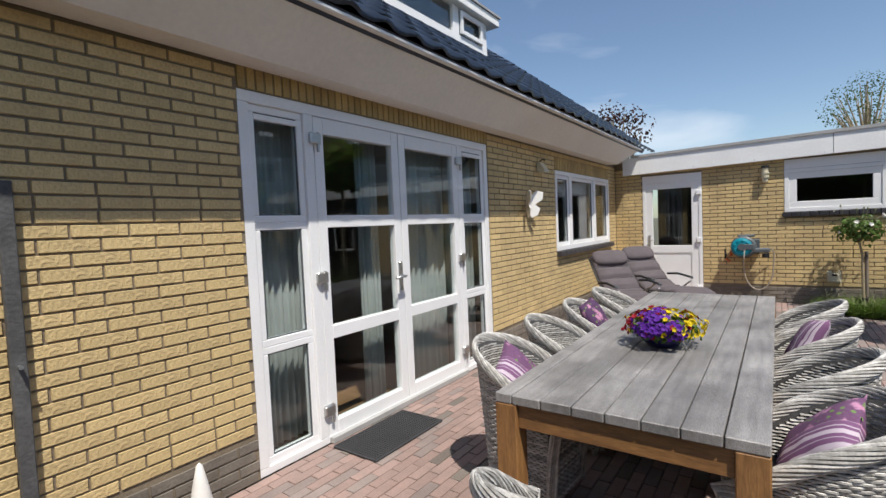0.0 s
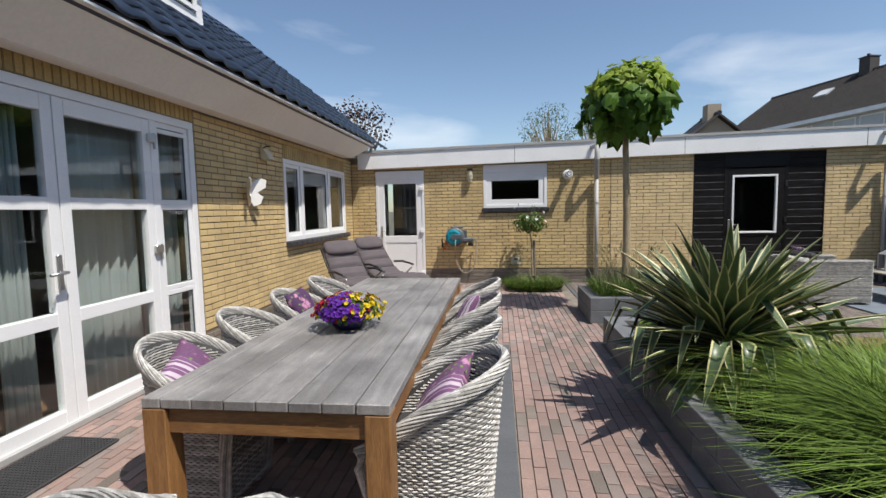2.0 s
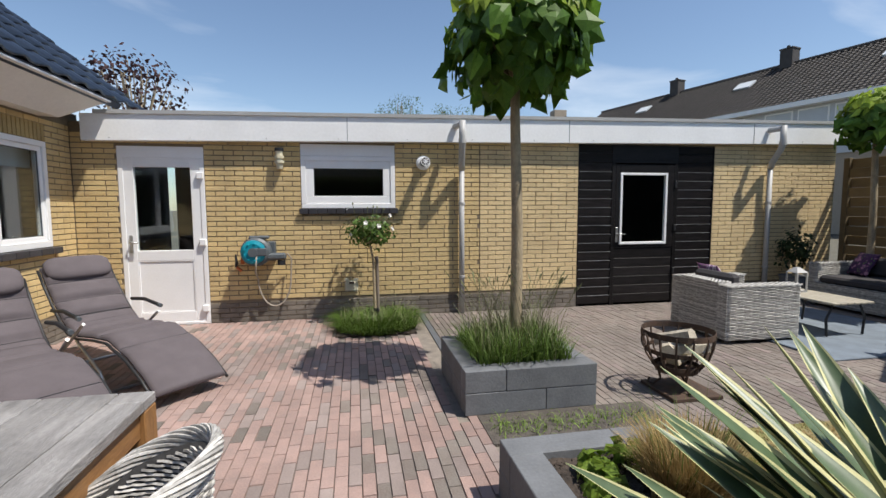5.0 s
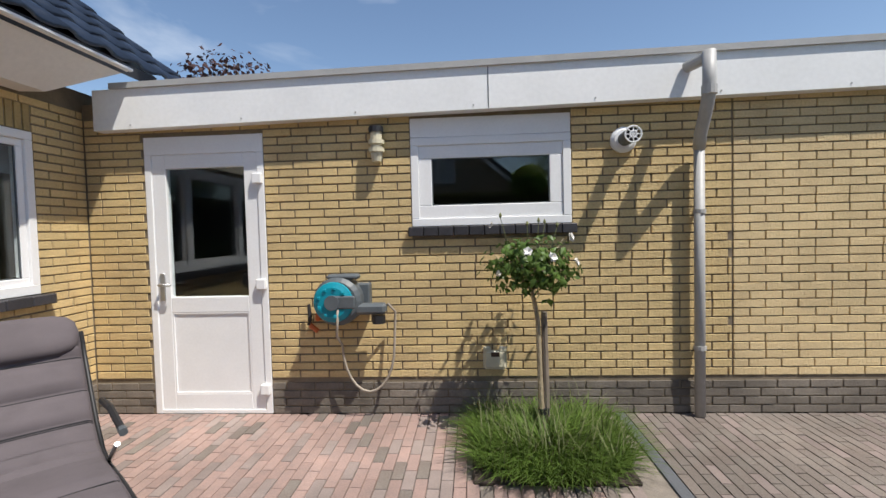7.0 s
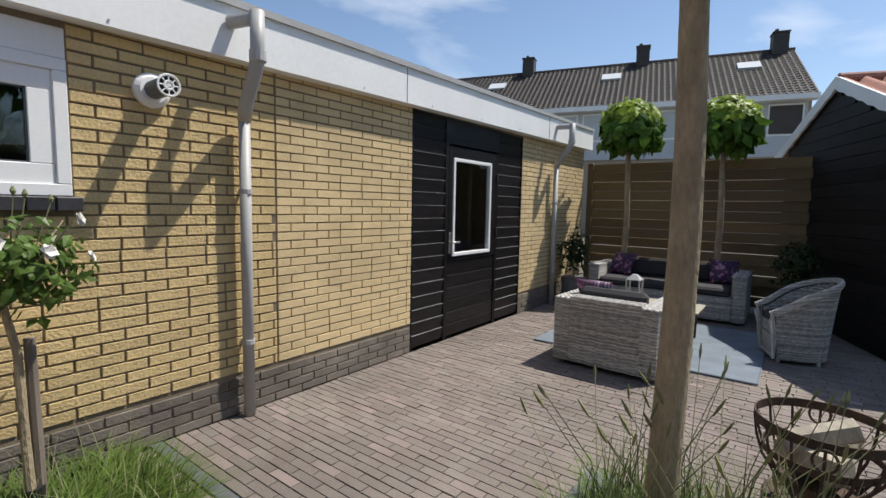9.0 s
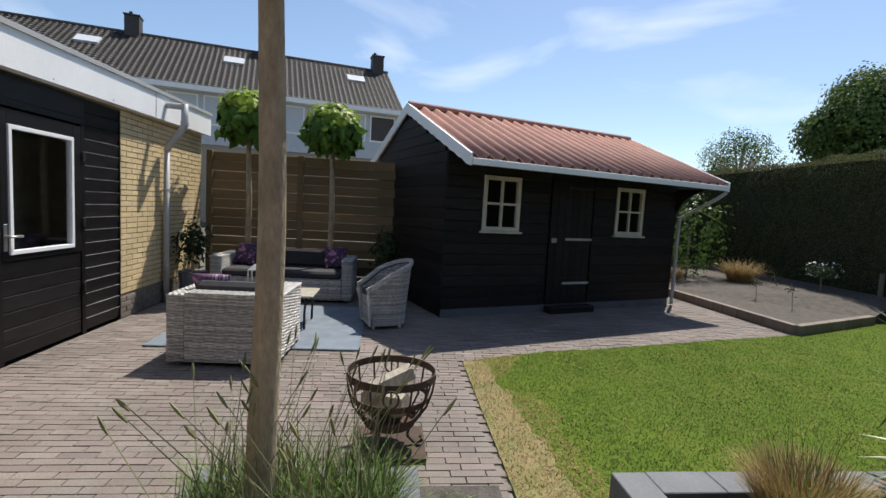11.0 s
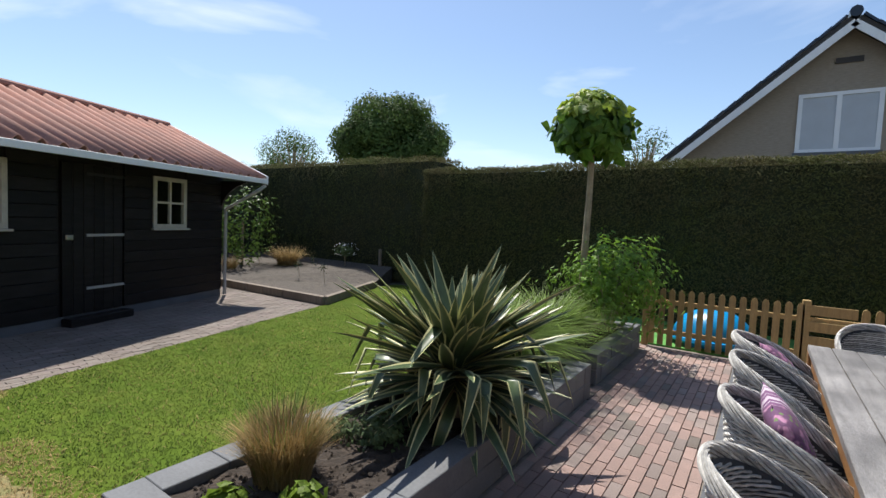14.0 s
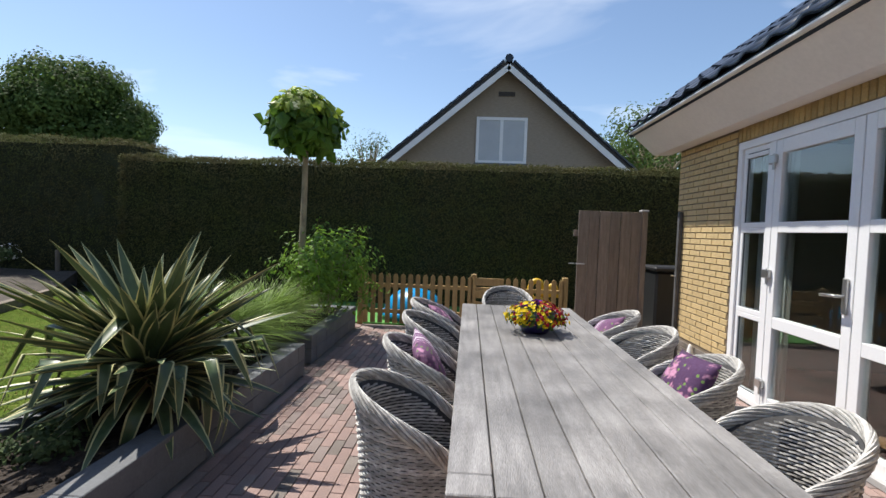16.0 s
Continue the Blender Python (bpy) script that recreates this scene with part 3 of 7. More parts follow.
def curtain(y0, y1, x=HX - 0.22, z1=2.25):
    bm = bmesh.new()
    n = 40
    rows = []
    for z in (0.06, 0.7, 1.5, z1):
        rows.append([bm.verts.new((x + 0.028 * math.sin(i * 1.25 + y0) + 0.012 * math.sin(i * 0.5), y0 + (y1 - y0) * i / n, z)) for i in range(n + 1)])
    for r, s in zip(rows, rows[1:]):
        for i in range(n):
            bm.faces.new((r[i], r[i + 1], s[i + 1], s[i]))
    ob = part("curtain", bm, M_CURTAIN, smooth=True)
    ob.modifiers.new("thick", "SOLIDIFY").thickness = 0.004
    return tagged(ob, "sheer pale grey curtain hanging in folds behind the glass", "curtain", "curtains behind the garden doors")


curtain(1.63, 2.06)
curtain(2.66, 2.86)
curtain(3.05, 3.82)
curtain(3.90, 4.36)
# dim dining furniture inside
t = thing("indoor_table", "dark wooden table inside the room behind the doors", "table", at=(-4.6, 2.5, 0.03))
part("tabletop", boxm(-0.5, 0.5, -0.9, 0.9, 0.70, 0.74, bevel=0.01), M_TEAK, t)
for sx in (-0.42, 0.42):
    for sy in (-0.8, 0.8):
        part("leg", boxm(sx - 0.035, sx + 0.035, sy - 0.035, sy + 0.035, 0, 0.70, bevel=0.004), M_TEAK, t)

# ---- house wall fittings ----
t = thing("wall_lamp", "cream wall lamp with a bulkhead shade on the brick wall", "lamp", at=(HX, 5.72, 2.18))
part("back_plate", boxm(0, 0.02, -0.06, 0.06, -0.06, 0.06, bevel=0.006), M_CREAM, t)
bm = bmesh.new()
prof = [(0.02, 0.07), (0.05, 0.06), (0.11, -0.03), (0.12, -0.07), (0.02, -0.07)]
vs = [[bm.verts.new((x, sy, z)) for x, z in prof] for sy in (-0.075, 0.075)]
bm.faces.new(vs[0]); bm.faces.new(vs[1][::-1])
for i in range(5):
    bm.faces.new((vs[0][i], vs[1][i], vs[1][(i + 1) % 5], vs[0][(i + 1) % 5]))
part("shade", bm, M_CREAM, t)
part("bracket", tubem([(0.0, 0.0, 0.06), (0.05, 0.02, 0.10), (0.09, 0.03, 0.09)], 0.008), M_RUST, t)

t = thing("butterfly_ornament", "white ceramic butterfly fixed to the brick wall", "ornament", at=(HX + 0.02, 5.28, 1.69))
for s in (-1, 1):
    for nm, pts in (("upper_wing", [(0, 0), (0.04, 0.10), (0.13, 0.17), (0.20, 0.15), (0.19, 0.06), (0.10, 0.0)]), ("lower_wing", [(0, 0), (0.10, 0.0), (0.16, -0.05), (0.13, -0.13), (0.06, -0.16), (0.02, -0.08)])):
        bm = bmesh.new()
        f = [bm.verts.new((abs(y) * 0.75 + 0.005, s * y * 0.85, z)) for y, z in pts]
        b = [bm.verts.new((abs(y) * 0.75 - 0.007, s * y * 0.85, z)) for y, z in pts]
        bm.faces.new(f); bm.faces.new(b[::-1])
        for i in range(6):
            bm.faces.new((f[i], b[i], b[(i + 1) % 6], f[(i + 1) % 6]))
        part(nm, bm, M_WHITE, t)
part("body", tubem([(0.01, 0, -0.09), (0.02, 0, 0), (0.01, 0, 0.09)], [0.008, 0.016, 0.009], 8), M_WHITE, t, smooth=True)
part("fixing_pin", tubem([(-0.02, 0, 0), (0.02, 0, 0)], 0.006, 6), M_STEEL, t)

t = thing("corner_post", "weathered grey post standing at the house corner", "post", at=(HX + 0.026, 0.50, 0))
part("post", boxm(-0.022, 0.022, -0.026, 0.026, 0.0, 1.73, bevel=0.004), material("weathered_dark_grey_post", (0.105, 0.105, 0.105), 0.85, 0.4, 8, 0.006, 60), t)
part("latch_pin", tubem([(0.0, 0.0, 0.98), (0.07, -0.005, 0.985)], 0.008), M_STEEL, t)

t = thing("door_mat", "black ribbed rubber door mat on the paving", "mat", at=(-2.405, 2.41, 0.0))
part("base", boxm(-0.20, 0.20, -0.36, 0.36, 0.003, 0.018, bevel=0.004), M_RUBBER, t)
bm = bmesh.new()
for i in range(17):
    for j in range(30):
        x, y = -0.18 + i * 0.0225, -0.34 + j * 0.0235
        box(bm, x - 0.007, x + 0.007, y - 0.008, y + 0.008, 0.017, 0.023)
part("studs", bm, M_RUBBER, t)

# ---- garage fittings ----
def downpipe(x, y_off, top):
    t = thing("downpipe", "grey plastic rainwater pipe down the brick wall", "downpipe", "downpipes on the garage", at=(x, GY, 0))
    up = top - 0.06
    part("outlet", tubem([(-0.10, -0.11, up - 0.03), (-0.07, -0.22, up - 0.03), (-0.045, -0.31, up - 0.03)], 0.040, 12), M_ZINC, t)
    part("upper_pipe", tubem([(-0.045, -0.31, up + 0.01), (-0.045, -0.31, up - 0.26), (-0.04, -0.27, up - 0.34), (-0.01, -0.11, up - 0.51), (0, -0.07, up - 0.60)], 0.043, 12), M_ZINC, t, smooth=True)
    part("lower_pipe", tubem([(0, -0.07, up - 0.58), (0, -0.07, 0.005)], 0.037, 12), M_ZINC, t, smooth=True)
    part("collar", tubem([(-0.045, -0.31, up - 0.22), (-0.045, -0.31, up - 0.28)], 0.050, 12), M_ZINC, t)
    for z in (0.5, 1.5):
        part("pipe_bracket", tubem([(0, -0.07, z), (0, -0.07, z + 0.03)], 0.044, 12), M_ZINC, t)
        part("bracket_arm", boxm(-0.01, 0.01, -0.07, 0.0, z + 0.008, z + 0.022), M_ZINC, t)
    return t


downpipe(2.06, 0, 2.63)
downpipe(6.95, 0, 2.70)

bm = bmesh.new()
z0 = fascia_z(FX0) + 0.31
ring = [(FX0 + 0.15, GY - 0.12, 0), (FX1, GY - 0.12, 0.0155 * (FX1 - FX0 - 0.15)), (FX1, GY + 0.12, 0.0155 * (FX1 - FX0 - 0.15)), (FX0 + 0.15, GY + 0.12, 0)]
a = [bm.verts.new((x, y, z0 + dz)) for x, y, dz in ring]
b = [bm.verts.new((x, y, z0 + dz + 0.045)) for x, y, dz in ring]
bm.faces.new(a[::-1]); bm.faces.new(b)
for i in range(4):
    bm.faces.new((a[i], a[(i + 1) % 4], b[(i + 1) % 4], b[i]))
part("roof_trim", bm, M_ZINC, fascia, "grey metal roof edge trim")
for x in (0.55, 3.6, 6.6):
    part("board_joint", boxm(x - 0.003, x + 0.003, GY - 0.103, GY - 0.099, fascia_z(x) + 0.004, fascia_z(x) + 0.30), M_HOSEGREY, fascia)
for i in range(12):
    x = -2.2 + i * 0.88
    part("screw_head", boxm(x - 0.005, x + 0.005, GY - 0.105, GY - 0.099, fascia_z(x) + 0.025, fascia_z(x) + 0.035), M_ZINC, fascia)

t = thing("wall_lamp", "ribbed cream wall lantern under the white fascia", "lamp", at=(-0.30, GY, 2.09))
part("back_plate", boxm(-0.035, 0.035, -0.02, 0, -0.05, 0.05, bevel=0.004), M_CREAM, t)
part("body", tubem([(0, -0.055, -0.13), (0, -0.055, -0.08), (0, -0.055, 0.10)], [0.035, 0.045, 0.045], 12), M_CREAM, t)
part("rib", tubem([(0, -0.055, -0.06), (0, -0.055, -0.03)], 0.060, 12), M_CREAM, t)
part("rib", tubem([(0, -0.055, 0.0), (0, -0.055, 0.03)], 0.060, 12), M_CREAM, t)
part("cap", tubem([(0, -0.055, 0.09), (0, -0.055, 0.13)], 0.055, 12), M_BLACK, t)

t = thing("flue_vent", "round white boiler flue with a wire grille", "vent", at=(1.54, GY, 2.06))
part("collar", tubem([(0, 0, 0), (0, -0.03, 0), (0, -0.05, 0)], [0.095, 0.095, 0.07], 20), M_PVC, t)
part("pipe", tubem([(0, -0.03, 0), (0, -0.225, 0)], 0.050, 16), M_HOSEGREY, t, "grey inner flue pipe")
# black disc on the closed pipe end paints the shade of an open mouth
part("dark_mouth", tubem([(0, -0.225, 0), (0, -0.228, 0)], 0.047, 16), M_BLACK, t)
for r in (0.056, 0.022):
    part("grille_ring", tubem([(r * math.cos(k * math.pi / 8), -0.236, r * math.sin(k * math.pi / 8)) for k in range(16)], 0.006, 6, True), M_PVC, t)
for k in range(4):
    c, s = math.cos(k * math.pi / 4), math.sin(k * math.pi / 4)
    part("grille_bar", tubem([(-0.056 * c, -0.236, -0.056 * s), (0.056 * c, -0.236, 0.056 * s)], 0.0035, 6), M_PVC, t)

t = thing("hose_reel", "teal and grey garden hose reel on the brick wall", "hose reel", at=(-0.60, GY, 0.92))
part("wall_bracket", boxm(0.10, 0.22, -0.10, 0, -0.12, 0.12, bevel=0.01), M_HOSEGREY, t)
part("drum_housing", tubem([(-0.0, -0.05, 0.0), (0, -0.08, 0), (0, -0.20, 0), (0, -0.23, 0)], [0.13, 0.18, 0.18, 0.15], 24), M_HOSEGREY, t)
part("teal_cover", tubem([(-0.02, -0.23, 0), (-0.02, -0.245, 0), (-0.02, -0.262, 0)], [0.150, 0.145, 0.11], 24), M_TEAL, t, "bright teal round cover")
part("hub", tubem([(-0.02, -0.255, 0), (-0.02, -0.28, 0)], 0.055, 16), M_HOSEGREY, t)
part("cover_arm", boxm(-0.02, 0.15, -0.272, -0.25, -0.045, 0.05, bevel=0.01), M_HOSEGREY, t)
for k in range(7):
    a = 0.7 + k * 0.7
    part("cover_notch", boxm(-0.02 + 0.105 * math.cos(a) - 0.012, -0.02 + 0.105 * math.cos(a) + 0.012, -0.272, -0.25, 0.105 * math.sin(a) - 0.012, 0.105 * math.sin(a) + 0.012, bevel=0.004), M_TEAL, t)
part("hose_guide", tubem([(0.30, -0.17, -0.11), (0.30, -0.17, -0.17)], 0.05, 12), M_BLACK, t)
part("nozzle", tubem([(-0.27, -0.05, -0.04), (-0.26, -0.06, -0.14), (-0.27, -0.06, -0.20)], [0.012, 0.018, 0.014], 8), M_BLACK, t)
part("nozzle_tip", tubem([(-0.26, -0.06, -0.20), (-0.20, -0.06, -0.25)], 0.02, 8), M_ORANGE, t)
part("guide_arm", boxm(0.13, 0.36, -0.22, -0.12, -0.10, -0.02, bevel=0.02), M_HOSEGREY, t)
part("top_handle", boxm(-0.08, 0.16, -0.20, -0.10, 0.16, 0.20, bevel=0.015), M_HOSEGREY, t)
part("orange_clip", boxm(-0.20, -0.16, -0.12, -0.05, -0.16, -0.10, bevel=0.008), M_ORANGE, t)
part("orange_lever", tubem([(-0.12, -0.10, 0.02), (-0.20, -0.07, -0.10)], 0.012), M_ORANGE, t)
hp = [(0.02, -0.26, -0.05), (0.0, -0.24, -0.25)] + [(0.20 - 0.20 * math.cos(a), -0.10, -0.35 - 0.36 * math.sin(a)) for a in [k * math.pi / 12 for k in range(13)]] + [(0.41, -0.08, -0.1), (0.37, -0.15, -0.03)]
part("hose", tubem(hp, 0.010, 8), M_HOSE, t, "pale garden hose hanging in a loop", smooth=True)

t = thing("wall_ornament", "cream ornament with brown patches on the brick wall", "ornament", at=(0.56, GY, 0.43))
part("plaque", boxm(-0.09, 0.09, -0.03, 0.0, -0.08, 0.07, bevel=0.02), M_CREAM, t)
for x in (-0.06, 0.06):
    part("ear", boxm(x - 0.03, x + 0.03, -0.03, -0.005, 0.05, 0.10, bevel=0.012), M_CREAM, t)
part("patch", boxm(-0.03, 0.035, -0.034, -0.029, 0.02, 0.055, bevel=0.002), M_RUST, t)

cone = thing("white_cone", "small white plastic cone standing at the house wall", "garden ornament", at=(-2.54, 1.13, 0))
part("body", tubem([(0, 0, 0), (0, 0, 0.02), (0, 0, 0.10), (0, 0, 0.22), (0, 0, 0.31), (0, 0, 0.325)], [0.075, 0.07, 0.058, 0.036, 0.016, 0.004], 14), M_WHITE, cone, smooth=True)
part("base_rim", tubem([(0, 0, 0), (0, 0, 0.012)], 0.085, 14), M_WHITE, cone)

# ---- dormer on the roof ----
dormer = tagged(new("dormer"), "white flat-roofed dormer window in the tiled roof", "dormer", kind="structure")
DX = -3.36
dormer.location = (-0.12, 0.22, 0.06)
bm = bmesh.new()
box(bm, DX - 1.6, DX - 0.02, 1.3, 5.60, 3.5, 4.20)
# solid block right behind the panes, dark in place of a dim room
part("dormer_body", bm, M_UNLIT_ROOM, dormer)
part("side_cheek", boxm(DX - 1.6, DX - 0.004, 5.54, 5.67, 3.5, 4.202), M_PVC, dormer)
part("dormer_roof", boxm(DX - 1.7, DX + 0.13, 1.0, 5.86, 4.205, 4.32, bevel=0.006), M_FASCIA, dormer)
part("roof_trim", boxm(DX - 1.7, DX + 0.15, 0.98, 5.88, 4.322, 4.35), M_ZINC, dormer)
bm = bmesh.new()
box(bm, DX - 0.02, DX + 0.03, 1.3, 5.66, 3.76, 3.86)
for y in (1.3, 2.75, 3.15, 4.82, 5.52):
    box(bm, DX - 0.02, DX + 0.03, y, y + 0.13, 3.86, 4.202)
part("window_frame", bm, M_PVC, dormer)
for y0, y1 in ((1.43, 2.75), (3.28, 4.82), (4.95, 5.52)):
    part("pane", boxm(DX - 0.012, DX - 0.004, y0 - 0.01, y1 + 0.01, 3.85, 4.204), M_GLASS, dormer)
sash = bmesh.new()
for a in ((4.97, 5.02, 3.88, 4.17), (5.46, 5.51, 3.88, 4.17), (5.02, 5.46, 3.88, 3.93), (5.02, 5.46, 4.12, 4.17)):
    box(sash, DX + 0.032, DX + 0.06, *a)
part("open_sash", sash, M_PVC, dormer)

# ---- shed ----
SHED = pose(6.557, 5.508, 0, 0, 0, 20.0)
S_L, S_D, S_E, S_ZE, S_ZR, S_G0, S_G1 = 4.50, 2.9, 0.70, 2.09, 3.03, 0.03, 0.27
RISE = (S_ZR - S_ZE) / (S_D / 2 + S_E)
S_ZW = S_ZE + RISE * S_E - 0.03
M_SHEDROOF = material("terracotta_profile_sheet", (0.40, 0.205, 0.155), 0.8, 0.25, 3, 0.002, 40, color2=(0.33, 0.185, 0.15), spec=0.25, blotch=0.12)
M_SHEDFRAME = material("weathered_cream_paint", (0.58, 0.55, 0.47), 0.6, 0.2, 8, 0.002, 60)
shed = thing("garden_shed", "black boarded garden shed with a red corrugated roof", "shed")
shed.matrix_basis = SHED
W0, W1, W2, W3, WZ0, WZ1 = 0.60, 1.16, 3.09, 3.65, 1.235, 1.945
SD0, SD1 = 1.76, 2.56


def sh(bm, s0, s1, d0, d1, z0, z1, bevel=0.0):
    """Shed directions: s along the front, d into the shed."""
    box(bm, d0, d1, -s1, -s0, z0, z1, bevel)


bm = bmesh.new()
wall_boxes(lambda a, b, c, d: sh(bm, a, b, 0.02, 0.08, c, d), 0.02, S_L - 0.02, 0.0, S_ZW, [(W0, W1, WZ0, WZ1), (W2, W3, WZ0, WZ1)])
sh(bm, 0.02, S_L - 0.02, S_D - 0.08, S_D - 0.02, 0, S_ZW)
for s in (0.02, S_L - 0.08):
    vs = [[bm.verts.new((d, -q, z)) for d, z in ((0.02, 0), (S_D - 0.02, 0), (S_D - 0.02, S_ZW), (S_D / 2, S_ZR - 0.03), (0.02, S_ZW))] for q in (s, s + 0.06)]
    bm.faces.new(vs[0]); bm.faces.new(vs[1][::-1])
    for i in range(5):
        bm.faces.new((vs[0][i], vs[1][i], vs[1][(i + 1) % 5], vs[0][(i + 1) % 5]))
body = part("body", bm, M_BLACKWOOD, shed)
z = 0.12
while z < S_ZW - 0.15:
    for a, b in free_spans(0.0, S_L, [(SD0 - 0.04, SD1 + 0.04)] + ([(W0 - 0.03, W1 + 0.03), (W2 - 0.03, W3 + 0.03)] if WZ0 - 0.13 < z < WZ1 else [])):
        bm = bmesh.new()
        sh(bm, a, b, -0.012, 0.02, z, z + 0.148, 0.005)
        part("board", bm, M_BLACKWOOD, body)
    z += 0.152
z = 0.12
while z < S_ZR - 0.17:
    over = max(0.0, z + 0.15 - S_ZW) / (S_ZR - S_ZW) * S_D / 2
    bm = bmesh.new()
    box(bm, over, S_D - over, -0.02, 0.012, z, z + 0.148, 0.005)
    part("gable_board", bm, M_BLACKWOOD, body)
    z += 0.152
# planked door with strap hinges
for i in range(6):
    a = SD0 + i * (SD1 - SD0) / 6
    bm = bmesh.new()
    sh(bm, a + 0.003, a + (SD1 - SD0) / 6 - 0.003, -0.02, 0.018, 0.12, 2.02, 0.004)
    part("door_plank", bm, M_BLACKWOOD, shed)
for z in (0.42, 1.10, 1.88):
    bm = bmesh.new()
    sh(bm, SD0 + 0.30, SD1 + 0.02, -0.030, -0.021, z, z + 0.035)
    part("strap_hinge", bm, M_ZINC if z < 1.5 else M_BLACK, shed, "long steel strap hinge")
bm = bmesh.new()
sh(bm, SD0 + 0.03, SD0 + 0.12, -0.05, -0.021, 1.06, 1.13, 0.008)
part("door_latch", bm, M_STEEL, shed)
bm = bmesh.new()
sh(bm, SD0 - 0.02, SD1 + 0.03, -0.20, -0.02, 0.0, 0.10, 0.01)
part("door_step", bm, M_BLACKWOOD, shed)
bm = bmesh.new()
sh(bm, 0.01, S_L - 0.01, 0.0, 0.02, 0.0, 0.115)
part("plinth", bm, M_SLATE, shed, "grey concrete plinth")
for s0, s1 in ((W0, W1), (W2, W3)):
    bm = bmesh.new()
    for a in ((s0 - 0.03, s1 + 0.03, WZ1 - 0.03, WZ1 + 0.03), (s0 - 0.03, s1 + 0.03, WZ0 - 0.03, WZ0 + 0.03), (s0 - 0.03, s0 + 0.03, WZ0 + 0.03, WZ1 - 0.03), (s1 - 0.03, s1 + 0.03, WZ0 + 0.03, WZ1 - 0.03)):
        sh(bm, a[0], a[1], -0.03, 0.03, a[2], a[3], 0.004)
    sm, zm = (s0 + s1) / 2, (WZ0 + WZ1) / 2
    w = part("window", bm, M_SHEDFRAME, shed, "white window with glazing bars")
    bm = bmesh.new()
    sh(bm, sm - 0.016, sm + 0.016, -0.02, 0.02, WZ0 + 0.03, WZ1 - 0.03)
    part("upright_bar", bm, M_SHEDFRAME, w)
    bm = bmesh.new()
    sh(bm, s0 + 0.03, s1 - 0.03, -0.018, 0.018, zm - 0.016, zm + 0.016)
    part("cross_bar", bm, M_SHEDFRAME, w)
    bm = bmesh.new()
    sh(bm, s0 - 0.06, s1 + 0.06, -0.07, 0.01, WZ0 - 0.06, WZ0 - 0.031, 0.004)
    part("window_sill", bm, M_SHEDFRAME, w)
    bm = bmesh.new()
    sh(bm, s0, s1, 0.005, 0.012, WZ0, WZ1)
    part("pane", bm, M_GLASS, w)
# corrugated roof, both slopes
for side in (0, 1):
    bm = bmesh.new()
    n, m = 180, 2
    grid = []
    for k in range(m + 1):
        d = -S_E + (S_D / 2 + S_E) * k / m
        row = []
        for i in range(n + 1):
            s = -S_G0 + (S_L + S_G0 + S_G1) * i / n
            zz = S_ZE + 0.03 + RISE * (d + S_E) + 0.042 * math.cos(s / 0.215 * 2 * math.pi)
            row.append(bm.verts.new((d if side == 0 else S_D - d, -s, zz)))
        grid.append(row)
    for k in range(m):
        for i in range(n):
            bm.faces.new((grid[k][i], grid[k][i + 1], grid[k + 1][i + 1], grid[k + 1][i]))
    r = part("roof_sheet", bm, M_SHEDROOF, shed, "terracotta red corrugated roof sheet", smooth=True)
    r.modifiers.new("thick", "SOLIDIFY").thickness = 0.012
bm = bmesh.new()
tube(bm, [(S_D / 2, S_G0, S_ZR + 0.05), (S_D / 2, -S_L - S_G1, S_ZR + 0.05)], 0.06, 10)
part("ridge_cap", bm, M_SHEDROOF, shed)
# verge boards with scalloped edge
for s in (-S_G0 - 0.03, S_L + S_G1 + 0.002):
    for side in (0, 1):
        bm = bmesh.new()
        n = 20
        top, bot = [], []
        for i in range(n + 1):
            f = i / n
            d = -S_E - 0.02 + (S_D / 2 + S_E + 0.02) * f
            zt = S_ZE + 0.075 + RISE * (d + S_E)
            zb = zt - 0.15 - 0.016 * abs(math.sin(f * math.pi * 10))
            x = d if side == 0 else S_D - d
            top.append((x, zt)); bot.append((x, zb))
        for q in range(n):
            ring = [top[q], top[q + 1], bot[q + 1], bot[q]]
            a = [bm.verts.new((x, -s, z)) for x, z in ring]
            b = [bm.verts.new((x, -s - 0.028, z)) for x, z in ring]
            bm.faces.new(a); bm.faces.new(b[::-1])
            for i in range(4):
                bm.faces.new((a[i], b[i], b[(i + 1) % 4], a[(i + 1) % 4]))
        bmesh.ops.remove_doubles(bm, verts=bm.verts, dist=0.0005)
        part("verge_board", bm, M_FASCIA, shed, "white scalloped verge board")
bm = bmesh.new()
sh(bm, -S_G0, S_L + S_G1, -S_E - 0.035, -S_E - 0.01, S_ZE - 0.07, S_ZE + 0.01, 0.004)
part("eaves_gutter", bm, M_FASCIA, shed)
part("downpipe", tubem([(-S_E, -S_L - 0.25, S_ZE - 0.1), (-S_E + 0.05, -S_L - 0.12, S_ZE - 0.2), (-0.05, -S_L - 0.04, S_ZE - 0.55), (-0.05, -S_L - 0.04, 0.02)], 0.030, 8), M_ZINC, shed)
bm = bmesh.new()
